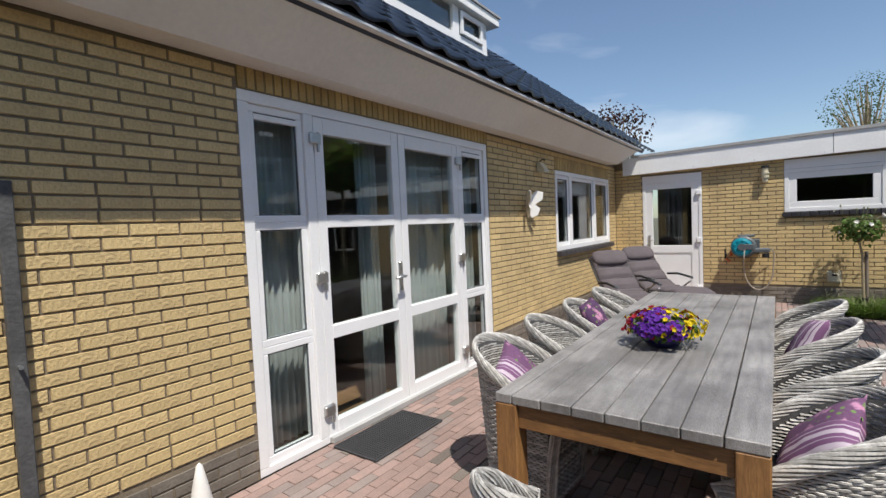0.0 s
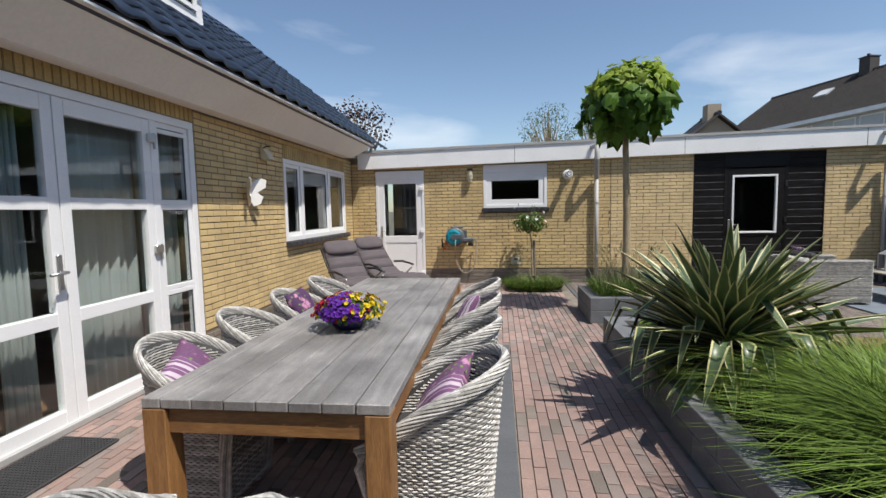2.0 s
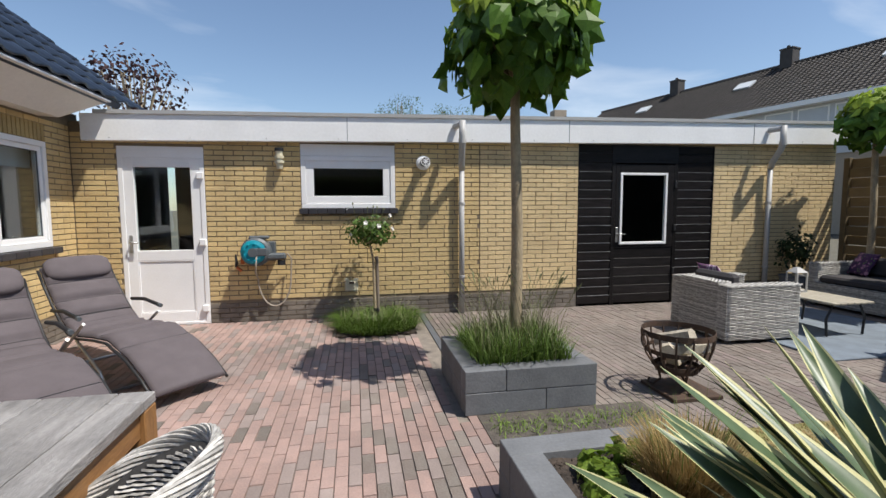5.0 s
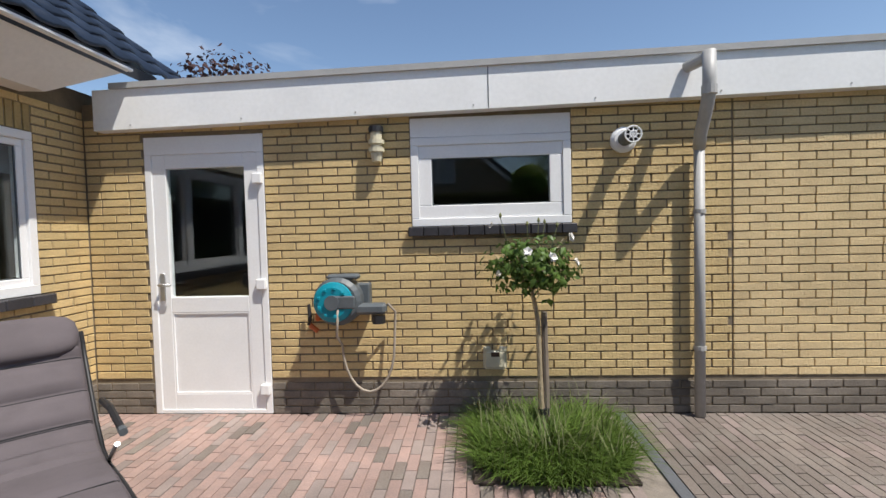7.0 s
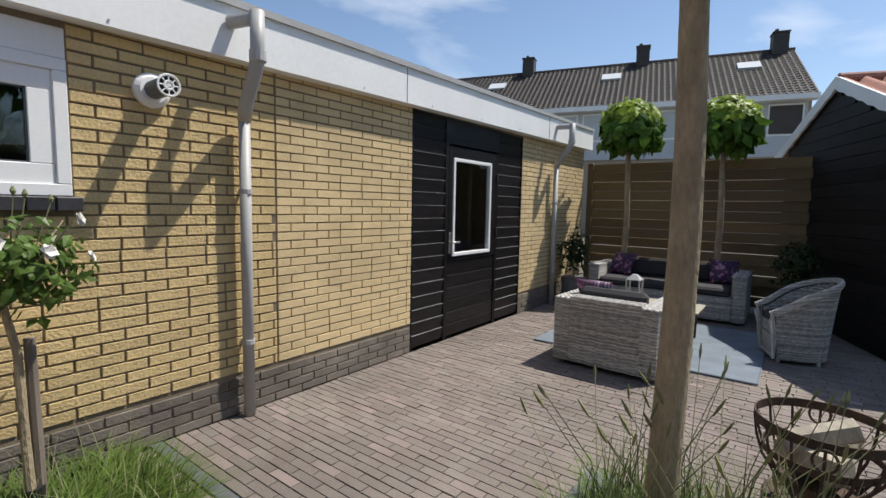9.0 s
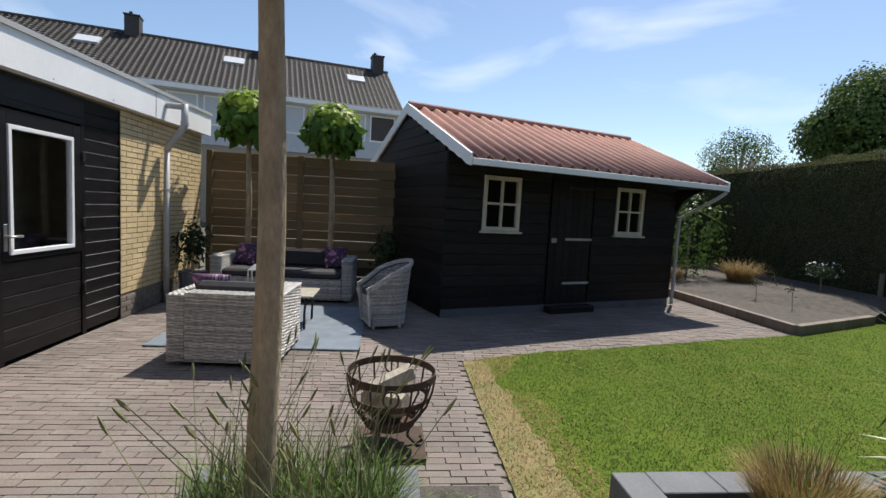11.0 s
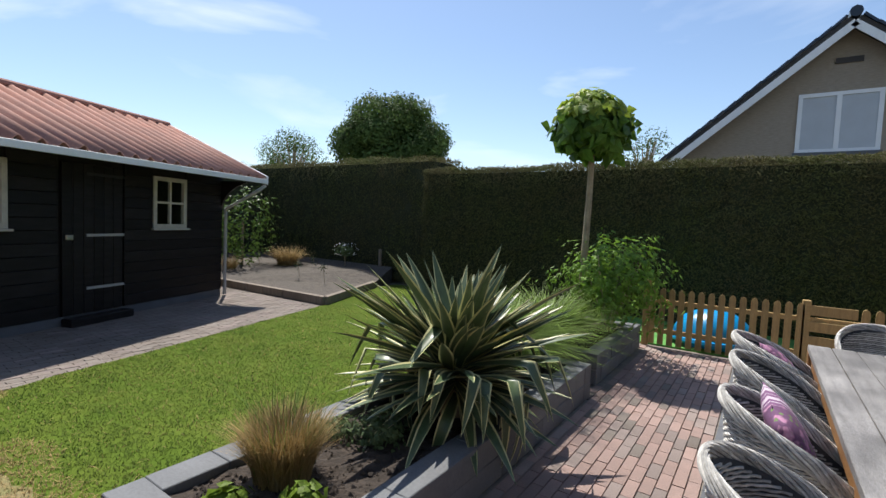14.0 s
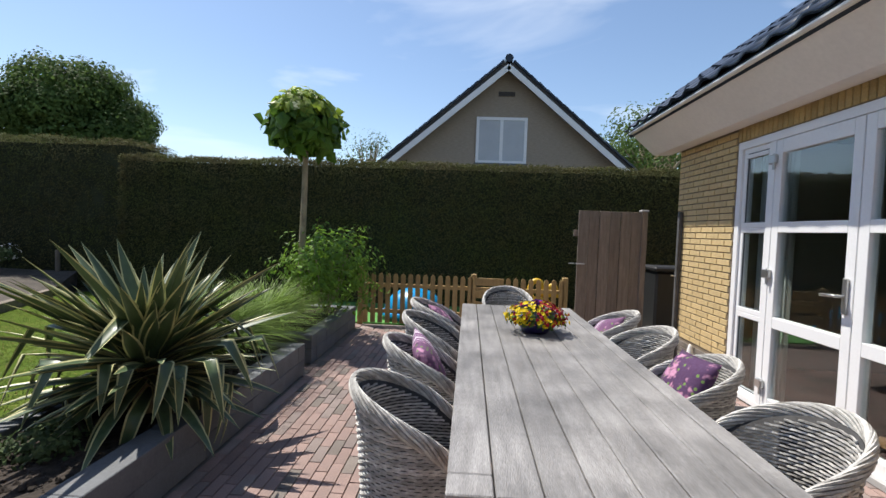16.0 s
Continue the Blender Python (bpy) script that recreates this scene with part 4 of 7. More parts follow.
for i in range(8):
    a0, a1 = i / 8 * math.pi / 2, (i + 1) / 8 * math.pi / 2
    f = lambda a: (-S_E * (1 - math.cos(a)), S_ZE - 0.06 - 0.55 * (1 - math.sin(a)))
    (x0, z0), (x1, z1) = f(a0), f(a1)
    ring = [(0, z0), (x0 - 0.001, z0), (x1 - 0.001, z1), (0, z1)]
    a = [bm.verts.new((x, -S_L + 0.03, z)) for x, z in ring]
    b = [bm.verts.new((x, -S_L - 0.02, z)) for x, z in ring]
    bm.faces.new(a); bm.faces.new(b[::-1])
    for k in range(4):
        bm.faces.new((a[k], b[k], b[(k + 1) % 4], a[(k + 1) % 4]))
part("eaves_bracket", bm, M_BLACKWOOD, shed)

# ---- board fence at the end of the terrace ----
fence = thing("board_fence", "tall fence of horizontal pine boards between posts", "fence", at=(8.42, 0, 0))
for y in (5.2, 6.1, 7.75, 9.2):
    part("post", boxm(-0.05, 0.04, y - 0.045, y + 0.045, 0, 2.22, bevel=0.006), M_FENCE, fence)
for y0, y1 in ((5.24, 6.06), (6.14, 7.71), (7.79, 9.16)):
    for i in range(14):
        z = 0.08 + i * 0.152
        o = 0.022 if i % 2 else -0.022
        part("board", boxm(o - 0.010, o + 0.010, y0, y1, z, z + 0.146, bevel=0.003), M_FENCE, fence)

# ---- foliage ----
RNG = random.Random(7)


def leaf_mesh(name, spots, size, width=0.6, fold=0.25, droop=0.3, pointed=True):
    """Many small folded leaves; spots are (place, outward direction)."""
    verts, faces = [], []
    for p, nrm in spots:
        s = size * RNG.uniform(0.65, 1.25)
        nrm = (Vector(nrm) + Vector((RNG.gauss(0, 0.35), RNG.gauss(0, 0.35), RNG.gauss(0, 0.35)))).normalized()
        t = nrm.orthogonal()
        t.rotate(Matrix.Rotation(RNG.uniform(0, 6.283), 3, nrm))
        t = (t + Vector((0, 0, -droop * 2)) + nrm * 0.2).normalized()
        b = nrm.cross(t).normalized()
        n2 = t.cross(b)
        p = Vector(p)
        i = len(verts)
        verts += [p, p + t * s * 0.35 + b * s * width * 0.5 - n2 * s * fold * 0.3, p + t * s * 0.45 + n2 * 0.0, p + t * s * 0.35 - b * s * width * 0.5 - n2 * s * fold * 0.3, p + t * s - n2 * s * 0.12]
        faces += [(i, i + 1, i + 2), (i, i + 2, i + 3), (i + 1, i + 4, i + 2), (i + 2, i + 4, i + 3)]
    return from_lists(name, verts, faces)


def ball_spots(n, centre, radii, lumps=0.12, inner=0.75, low=-1.0):
    out = []
    c = Vector(centre)
    while len(out) < n:
        d = Vector((RNG.gauss(0, 1), RNG.gauss(0, 1), RNG.gauss(0, 1))).normalized()
        if d.z < low:
            continue
        r = RNG.uniform(inner, 1.0) * (1 + lumps * noise.noise(d * 2.3 + c))
        out.append((c + Vector((d.x * radii[0], d.y * radii[1], d.z * radii[2])) * r, d + Vector((0, 0, 0.3))))
    return out


def ball_tree(x, y, z0, zc, r, trunk_r, label, n=850, lean=(0.0, 0.0)):
    t = thing("ball_tree", label, "tree", "clipped ball trees", at=(x, y, z0))
    h = zc - z0
    pts = [(lean[0] * f + 0.012 * math.sin(f * 5), lean[1] * f + 0.010 * math.sin(f * 7 + 1), (h - r * 0.5) * f) for f in [k / 8 for k in range(9)]]
    trunk = part("trunk", tubem(pts, [trunk_r * (1.15 - 0.35 * k / 8) for k in range(9)], 10), M_BARK, t, smooth=True)
    top = Vector(pts[-1])
    for k in range(7):
        a = k * 0.9 + 0.3
        e = top + Vector((math.cos(a) * r * 0.6, math.sin(a) * r * 0.6, r * (0.5 + 0.3 * (k % 3) / 2)))
        part("limb", tubem([top - Vector((0, 0, 0.05)), top.lerp(e, 0.5) + Vector((0, 0, 0.03)), e], [trunk_r * 0.5, trunk_r * 0.33, trunk_r * 0.14], 6), M_BARK, trunk)
    c = (lean[0], lean[1], h)
    part("crown", leaf_mesh("crown", ball_spots(n, c, (r, r, r * 0.78), 0.25, 0.55, -0.85), 0.19, 0.78, 0.25, 0.55), M_LEAF, t)
    young = [s for s in ball_spots(n // 2, (c[0], c[1], c[2] + 0.05), (r * 0.98, r * 0.98, r * 0.84), 0.3, 0.85, 0.15)]
    part("young_leaves", leaf_mesh("young_leaves", young, 0.15, 0.72, 0.25, 0.35), M_LEAF_YOUNG, t)
    return t


ball_tree(1.912, 6.583, 0.28, 2.76, 0.60, 0.046, "catalpa ball tree with large green leaves in a stone planter")
ball_tree(1.95, 0.15, 0.28, 2.70, 0.47, 0.042, "catalpa ball tree with a slender trunk above a shrub")
ball_tree(7.95, 8.45, 0.0, 2.68, 0.48, 0.045, "catalpa ball tree beside the board fence", 600)
ball_tree(7.95, 7.18, 0.0, 2.60, 0.45, 0.045, "catalpa ball tree behind the wicker sofa", 600)


def hedge(name, x0, x1, y0, y1, h, label, n, bump=0.06):
    t = thing(name, label, "hedge")
    # plain box filling the hedge; its dark colour is the shade between sprays
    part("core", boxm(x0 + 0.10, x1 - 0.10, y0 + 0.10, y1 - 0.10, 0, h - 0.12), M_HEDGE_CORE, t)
    spots = []
    lx, ly = x1 - x0, y1 - y0
    faces = [("y1", lx * h), ("x0", ly * h), ("x1", ly * h), ("top", lx * ly * 1.3), ("y0", lx * h * 0.25)]
    total = sum(a for _, a in faces)
    for f, a in faces:
        for _ in range(int(n * a / total)):
            u, v = RNG.random(), RNG.random()
            if f == "top":
                p, nr = Vector((x0 + u * lx, y0 + v * ly, h)), Vector((0, 0, 1))
            elif f[0] == "y":
                p, nr = Vector((x0 + u * lx, y0 if f == "y0" else y1, v * h)), Vector((0, -1 if f == "y0" else 1, 0.25))
            else:
                p, nr = Vector((x0 if f == "x0" else x1, y0 + u * ly, v * h)), Vector((-1 if f == "x0" else 1, 0, 0.25))
            k = noise.noise(p * 1.6) * bump + noise.noise(p * 6) * bump * 0.6 - RNG.random() * 0.08
            spots.append((p + nr * k, nr + Vector((0, 0, 0.35))))
    me = leaf_mesh(name + "_sprays", spots, 0.056, 0.34, 0.3, -0.25)
    tagged(part("sprays", me, M_HEDGE, t), kind="stuff")
    return t


hedge("conifer_hedge", -7.0, 6.5, -3.4, -2.45, 2.64, "tall clipped dark green conifer hedge along the garden", 125000)
hedge("conifer_hedge", 6.4, 14.0, -3.9, -2.75, 2.98, "taller dark conifer hedge behind the flower border", 60000, 0.10)
hedge("conifer_hedge", 12.8, 14.0, -2.9, 6.0, 2.95, "dark conifer hedge behind the garden shed", 20000, 0.10)


def far_tree(x, y, h, r, label, n=8000, mat=None):
    t = thing("broadleaf_tree", label, "tree", "trees beyond the garden", at=(x, y, 0))
    part("trunk", tubem([(0, 0, 0), (0.1, 0.1, h * 0.3), (0, 0, h * 0.75)], [r * 0.10, r * 0.08, r * 0.03], 8), M_BARK, t)
    spots = []
    blobs = []
    for k in range(44):
        d = Vector((RNG.gauss(0, 1), RNG.gauss(0, 1), RNG.gauss(0, 0.9))).normalized()
        blobs.append((Vector((d.x * r * 0.68, d.y * r * 0.68, h - r * 0.95 + d.z * r * 0.62)), r * RNG.uniform(0.28, 0.44)))
    for c, br in blobs:
        spots += ball_spots(n // 44, c, (br, br, br * 0.85), 0.3, 0.7)
        limb = tubem([(0, 0, h * 0.4), (c.x * 0.5, c.y * 0.5, h * 0.4 + (c.z - h * 0.4) * 0.6), c], [r * 0.03, r * 0.02, r * 0.008], 5)
        part("limb", limb, M_BARK, t)
    part("crown", leaf_mesh("crown", spots, max(r * 0.042, 0.10), 0.8, 0.2, 0.2), mat or M_FARLEAF, t)
    return t


M_FARLEAF = material("oak_leaf", (0.115, 0.185, 0.05), 0.6, 0.4, 0.6, island=0.25, translucent=0.4, spec=0.12)
M_COPPERLEAF = material("copper_leaf", (0.085, 0.045, 0.045), 0.6, 0.4, 0.6, island=0.35, translucent=0.25)
far_tree(36.0, -34.3, 15.8, 6.9, "large round oak beyond the hedge", 62000)
far_tree(48.2, -31.0, 12.2, 4.5, "smaller oak beside the large one")
far_tree(30.0, -37.5, 9.2, 2.2, "small rounded tree above the hedge", 1800)
far_tree(-8.3, -15.0, 7.7, 3.4, "leafy tree behind the neighbouring house")
far_tree(-10.5, -20.0, 8.5, 4.0, "leafy tree behind the neighbouring house")
far_tree(5.6, -20.0, 7.0, 2.0, "leafy tree top beside the neighbouring roof", 1800)
far_tree(3.5, 31.0, 8.3, 2.0, "small leafy tree behind the garage", 1500)
far_tree(6.8, 33.0, 8.4, 1.8, "small leafy tree behind the garage", 1300)
far_tree(-3.95, 14.2, 4.95, 1.05, "copper-leaved tree behind the house roof", 900, M_COPPERLEAF)

# ---- neighbouring houses ----
M_NBRICK = material("buff_grey_brick", (0.38, 0.315, 0.245), 0.9, 0.2, 8, 0.004, 30, stretch=(1, 1, 5))
M_NTILE = material("dark_concrete_tile", (0.060, 0.052, 0.048), 0.7, 0.3, 4, 0.003, 30, island=0.25)
M_PANEL = material("pale_facade_panel", (0.50, 0.52, 0.55), 0.6, 0.08, 3)
M_BLIND = material("pale_window_blind", (0.52, 0.55, 0.58), 0.8, 0.06, 3)


def gable_house(x, y, half, z_eave, z_ridge, depth, label, brick):
    """A house whose gable looks towards +y."""
    t = thing("neighbour_house", label, "house", at=(x, y, 0))
    bm = bmesh.new()
    ring = [(-half, 0), (half, 0), (half, z_eave), (0, z_ridge), (-half, z_eave)]
    a = [bm.verts.new((p, 0, q)) for p, q in ring]
    b = [bm.verts.new((p, -depth, q)) for p, q in ring]
    bm.faces.new(a); bm.faces.new(b[::-1])
    for i in range(5):
        bm.faces.new((a[i], b[i], b[(i + 1) % 5], a[(i + 1) % 5]))
    part("wall", bm, brick, t)
    for s in (-1, 1):
        run = Vector((s * half, 0, z_eave - z_ridge))
        length = run.length
        run.normalize()
        nr = Vector((s * -run.z * s, 0, abs(run.x))) if False else Vector((-run.z * s * s if s > 0 else run.z, 0, abs(run.x))).normalized()
        top = Vector((0, 0, z_ridge))
        bm = bmesh.new()
        q = [top + nr * 0.06, top + run * (length + 0.5) + nr * 0.06]
        for k in range(2):
            o = nr * (0.12 * k)
        lo = [q[0] + Vector((0, 0.45, 0)), q[1] + Vector((0, 0.45, 0)), q[1] + Vector((0, -depth - 0.3, 0)), q[0] + Vector((0, -depth - 0.3, 0))]
        va = [bm.verts.new(p) for p in lo]
        vb = [bm.verts.new(p + nr * 0.10) for p in lo]
        bm.faces.new(va[::-1]); bm.faces.new(vb)
        for i in range(4):
            bm.faces.new((va[i], va[(i + 1) % 4], vb[(i + 1) % 4], vb[i]))
        roof = part("roof", bm, M_NTILE, t)
        # stepped verge tiles
        n = int(length / 0.34)
        for i in range(n + 1):
            c = top + run * (i * 0.34 + 0.2) + nr * 0.20 + Vector((0, 0.40, 0))
            tile = boxm(-0.18, 0.18, -0.10, 0.10, -0.025, 0.03)
            bmesh.ops.transform(tile, matrix=Matrix.Translation(c) @ Matrix.Rotation(math.atan2(run.z, run.x) * -1 + 0.06 * s, 4, "Y"), verts=tile.verts)
            part("verge_tile", tile, M_TILE, roof)
        bm = bmesh.new()
        e = [top + Vector((0, 0.46, 0)) + nr * 0.05, top + run * (length + 0.5) + Vector((0, 0.46, 0)) + nr * 0.05]
        va = [bm.verts.new(p) for p in (e[0], e[1], e[1] - nr * 0.17, e[0] - nr * 0.17)]
        vb = [bm.verts.new(p.co + Vector((0, 0.03, 0))) for p in va]
        bm.faces.new(va[::-1]); bm.faces.new(vb)
        for i in range(4):
            bm.faces.new((va[i], va[(i + 1) % 4], vb[(i + 1) % 4], vb[i]))
        part("verge_board", bm, M_FASCIA, t, "white verge board")
    part("ridge_cap", tubem([(0, 0.5, z_ridge + 0.22), (0, -depth - 0.3, z_ridge + 0.22)], 0.13, 8), M_TILE, t)
    return t


nh = gable_house(-1.22, -9.0, 5.2, 2.18, 6.53, 9.0, "neighbouring brick house with a steep tiled gable roof", M_NBRICK)
w = part("window", boxm(-0.69, 0.92, 0.0, 0.05, 3.60, 3.68), M_PVC, nh, "white upstairs window with pale blinds")
for a in ((-0.69, 0.92, 4.96, 5.05), (-0.69, -0.60, 3.68, 4.96), (0.83, 0.92, 3.68, 4.96), (0.07, 0.17, 3.68, 4.96)):
    part("frame_bar", boxm(a[0], a[1], 0.0, 0.05, a[2], a[3]), M_PVC, w)
part("pane", boxm(-0.61, 0.84, 0.0, 0.02, 3.67, 4.97), M_BLIND, w)
part("window_sill", boxm(-0.73, 0.96, 0.0, 0.10, 3.51, 3.598), M_SLATE, w)
v = part("vent_brick", boxm(-0.26, 0.26, -0.01, 0.04, 5.72, 5.85), M_NTILE, nh)
part("roof_finial", tubem([(4.9, 0.2, 2.9), (4.9, 0.2, 3.55)], [0.10, 0.05], 8), M_NTILE, nh)

gable_house(12.85, 31.0, 1.8, 5.0, 6.45, 1.6, "small distant brick house with a tiled gable roof", M_NBRICK)
part("chimney", boxm(-0.45, 0.30, -1.4, -0.7, 5.9, 7.25), M_NBRICK, bpy.data.objects["neighbour_house.001"])

# local directions: y along the ridge, x across it, the ridge over x = 0
rows_house = thing("terraced_house", "row of pale terraced houses under a dark tiled roof", "house", "terraced houses", at=(34.0, 7.1, 0), rz=14.2)
ex, ez, rz, yb = -5.0, 7.1, 10.55, 39.6
bm = bmesh.new()
ring = [(ex + 0.5, 0), (-ex - 0.5, 0), (-ex - 0.5, ez), (0, rz - 0.25), (ex + 0.5, ez)]
va, vb = [bm.verts.new((x, 0.15, z)) for x, z in ring], [bm.verts.new((x, yb - 0.15, z)) for x, z in ring]
bm.faces.new(va)
bm.faces.new(vb[::-1])
for i in range(5):
    bm.faces.new((va[i], vb[i], vb[(i + 1) % 5], va[(i + 1) % 5]))
part("wall", bm, M_NBRICK, rows_house)
roof = bmesh.new()
ring = [(ex, ez), (0, rz), (-ex, ez), (-ex, ez - 0.15), (0, rz - 0.15), (ex, ez - 0.15)]
va, vb = [roof.verts.new((x, 0, z)) for x, z in ring], [roof.verts.new((x, yb, z)) for x, z in ring]
for i in range(6):
    roof.faces.new((va[i], vb[i], vb[(i + 1) % 6], va[(i + 1) % 6]))
for v in (va, vb):
    roof.faces.new((v[0], v[1], v[4], v[5]))
    roof.faces.new((v[1], v[2], v[3], v[4]))
roof_o = part("roof", roof, M_NTILE, rows_house)
# tile courses and rolls on the slope that shows
verts, faces = [], []
ncourse, wave = 20, 0.30
for c in range(ncourse):
    f0, f1 = c / ncourse, (c + 1) / ncourse
    for j in range(int(yb / wave)):
        y = j * wave
        i = len(verts)
        for f, h in ((f0, 0.075), (f1, 0.03)):
            px, pz = ex * (1 - f), ez + (rz - ez) * f
            verts += [(px - 0.57 * h, y, pz + 0.82 * h), (px - 0.57 * (h + 0.035), y + 0.10, pz + 0.82 * (h + 0.035)), (px - 0.57 * h, y + 0.2, pz + 0.82 * h), (px - 0.57 * (h - 0.02), y + 0.29, pz + 0.82 * (h - 0.02))]
        faces += [(i, i + 1, i + 5, i + 4), (i + 1, i + 2, i + 6, i + 5), (i + 2, i + 3, i + 7, i + 6)]
tagged(part("roof_tiles", from_lists("roof_tiles", verts, faces), M_NTILE, roof_o), kind="stuff")
part("ridge_cap", tubem([(0, 0, rz + 0.05), (0, yb, rz + 0.05)], 0.13, 8), M_NTILE, roof_o)
part("eaves_board", boxm(ex - 0.15, ex + 0.5, 0, yb, ez - 0.24, ez + 0.02), M_FASCIA, rows_house)
part("facade_panel", boxm(ex + 0.40, ex + 0.495, 0.3, yb - 0.3, 4.2, ez - 0.24), M_PANEL, rows_house)
for k, y in enumerate((0.75, 7.9, 15.1, 23.0, 31.3)):
    ch = part("chimney", boxm(-0.40, 0.40, y - 0.38, y + 0.38, rz - 0.6, rz + 0.95, bevel=0.02), M_NTILE, rows_house, "dark brick chimney")
    part("chimney_cap", boxm(-0.44, 0.44, y - 0.42, y + 0.42, rz + 0.952, rz + 1.03), M_NTILE, ch)
    part("chimney_pot", tubem([(0.1, y + 0.15, rz + 1.03), (0.1, y + 0.15, rz + 1.28)], 0.10, 8), M_NTILE, ch)
    f = 0.66
    px, pz = ex * (1 - f), ez + (rz - ez) * f
    s = boxm(-0.42, 0.42, -0.55, 0.55, 0.06, 0.17)
    bmesh.ops.transform(s, matrix=Matrix.Translation((px, y + 1.7, pz)) @ Matrix.Rotation(-math.atan2(rz - ez, -ex), 4, "Y"), verts=s.verts)
    part("skylight", s, M_BLIND, rows_house, "pale roof skylight")
    for q in range(4):
        y0 = y - 0.3 + q * 1.75
        w = part("window", boxm(ex + 0.36, ex + 0.40, y0, y0 + 1.5, 5.2, ez - 0.35), M_FASCIA, rows_house)
        part("pane", boxm(ex + 0.33, ex + 0.362, y0 + 0.08, y0 + 1.42, 5.3, ez - 0.43), M_BLIND if q != 0 else M_UNLIT_ROOM, w)

# ---- picket fence and gate ----
pf = thing("picket_fence", "low pine picket fence with rounded tops", "fence", at=(-0.09, -0.63, 0))
x = 1.36
k = 0
while x > -1.52:
    if not (-0.62 < x < -0.18):
        bm = bmesh.new()
        pts = [(-0.034, 0.04), (0.034, 0.04), (0.034, 0.72), (0.024, 0.75), (0, 0.765), (-0.024, 0.75), (-0.034, 0.72)]
        a = [bm.verts.new((px, 0.012, pz)) for px, pz in pts]
        b = [bm.verts.new((px, 0.030, pz)) for px, pz in pts]
        bm.faces.new(a); bm.faces.new(b[::-1])
        for i in range(7):
            bm.faces.new((a[i], b[i], b[(i + 1) % 7], a[(i + 1) % 7]))
        o = part("picket", bm, M_PICKET, pf)
        o.location.x = x
    x -= 0.108
for z in (0.18, 0.56):
    part("rail", boxm(-1.52, 1.38, -0.022, 0.011, z, z + 0.055, bevel=0.003), M_PICKET, pf)
for x, h in ((1.44, 0.86), (-0.20, 0.80), (-1.50, 0.80)):
    part("post", boxm(x - 0.04, x + 0.04, -0.05, 0.03, 0, h, bevel=0.008), M_PICKET, pf)
for z in (0.30, 0.46, 0.64):
    part("gate_board", boxm(-0.63, -0.19, 0.012, 0.032, z, z + 0.11, bevel=0.003), M_PICKET, pf)
gate = thing("garden_gate", "tall weathered grey boarded garden gate with a handle", "gate", at=(-0.14, -0.36, 0))
for i in range(6):
    x = -2.37 + i * 0.14
    part("board", boxm(x + 0.003, x + 0.137, 0.0 + 0.008 * (i % 2), 0.024 + 0.008 * (i % 2), 0.05, 1.75, bevel=0.003), M_GATE, gate)
part("gate_post", boxm(-2.44, -2.365, -0.05, 0.045, 0, 1.76, bevel=0.006), M_GATE, gate)
part("post_cap", boxm(-2.45, -2.355, -0.06, 0.055, 1.76, 1.785, bevel=0.006), M_ZINC, gate)
for z in (0.3, 1.4):
    part("cross_rail", boxm(-2.36, -1.48, -0.03, -0.001, z, z + 0.09, bevel=0.003), M_GATE, gate)
part("handle", tubem([(-1.52, 0.03, 1.03), (-1.52, 0.075, 1.03), (-1.62, 0.08, 1.03)], 0.010), M_STEEL, gate)
part("latch_bolt", tubem([(-1.50, 0.02, 1.03), (-1.42, 0.02, 1.03)], 0.008), M_STEEL, gate)
b = thing("wheelie_bin", "black lidded bin standing beside the house corner", "bin", at=(-3.0, -0.7, 0))
part("body", boxm(-0.22, 0.22, -0.25, 0.25, 0.06, 0.95, bevel=0.03), M_BLACK, b)
part("lid", boxm(-0.25, 0.25, -0.28, 0.28, 0.955, 1.02, bevel=0.02), M_BLACK, b)
part("axle", tubem([(-0.22, -0.22, 0.06), (0.22, -0.22, 0.06)], 0.06), M_BLACK, b)
pool = thing("paddling_pool_shell", "bright blue plastic paddling shell behind the picket fence", "paddling pool", at=(0.62, -1.2, 0.0))
M_BLUE = material("bright_blue_plastic", (0.0, 0.28, 0.60), 0.35, 0.1, 4)
bm = bmesh.new()
bmesh.ops.create_uvsphere(bm, u_segments=28, v_segments=12, radius=1.0)
for v in bm.verts:
    a = math.atan2(v.co.y, v.co.x)
    k = 1 + 0.05 * math.cos(a * 9)
    v.co = Vector((v.co.x * 0.46 * k, v.co.y * 0.42 * k, max(v.co.z, 0) * 0.38 + 0.12))
part("shell", bm, M_BLUE, pool, smooth=True)
part("rim", tubem([(0.50 * math.cos(a), 0.45 * math.sin(a), 0.10) for a in [k * math.pi / 12 for k in range(24)]], 0.04, 6, True), M_BLUE, pool)
part("foot", boxm(-0.3, 0.3, -0.3, 0.3, 0.0, 0.10), M_BLUE, pool)
M_YELLOW = material("yellow_plastic", (0.65, 0.40, 0.02), 0.4, 0.1, 5)
toy = thing("toy_ride_on", "yellow plastic garden toy behind the picket fence", "toy", at=(-1.25, -1.05, 0))
part("body", boxm(-0.22, 0.15, -0.12, 0.12, 0.12, 0.45, bevel=0.06), M_YELLOW, toy)
part("handle_loop", tubem([(0.0 + 0.10 * math.cos(a), 0, 0.56 + 0.14 * math.sin(a)) for a in [math.pi * (-0.25 + 1.5 * k / 14) for k in range(15)]], 0.042), M_YELLOW, toy, smooth=True)
part("seat_back", tubem([(-0.24 + 0.06 * math.cos(a), 0, 0.50 + 0.13 * math.sin(a)) for a in [math.pi * (-0.1 + 1.2 * k / 12) for k in range(13)]], 0.045), M_YELLOW, toy)
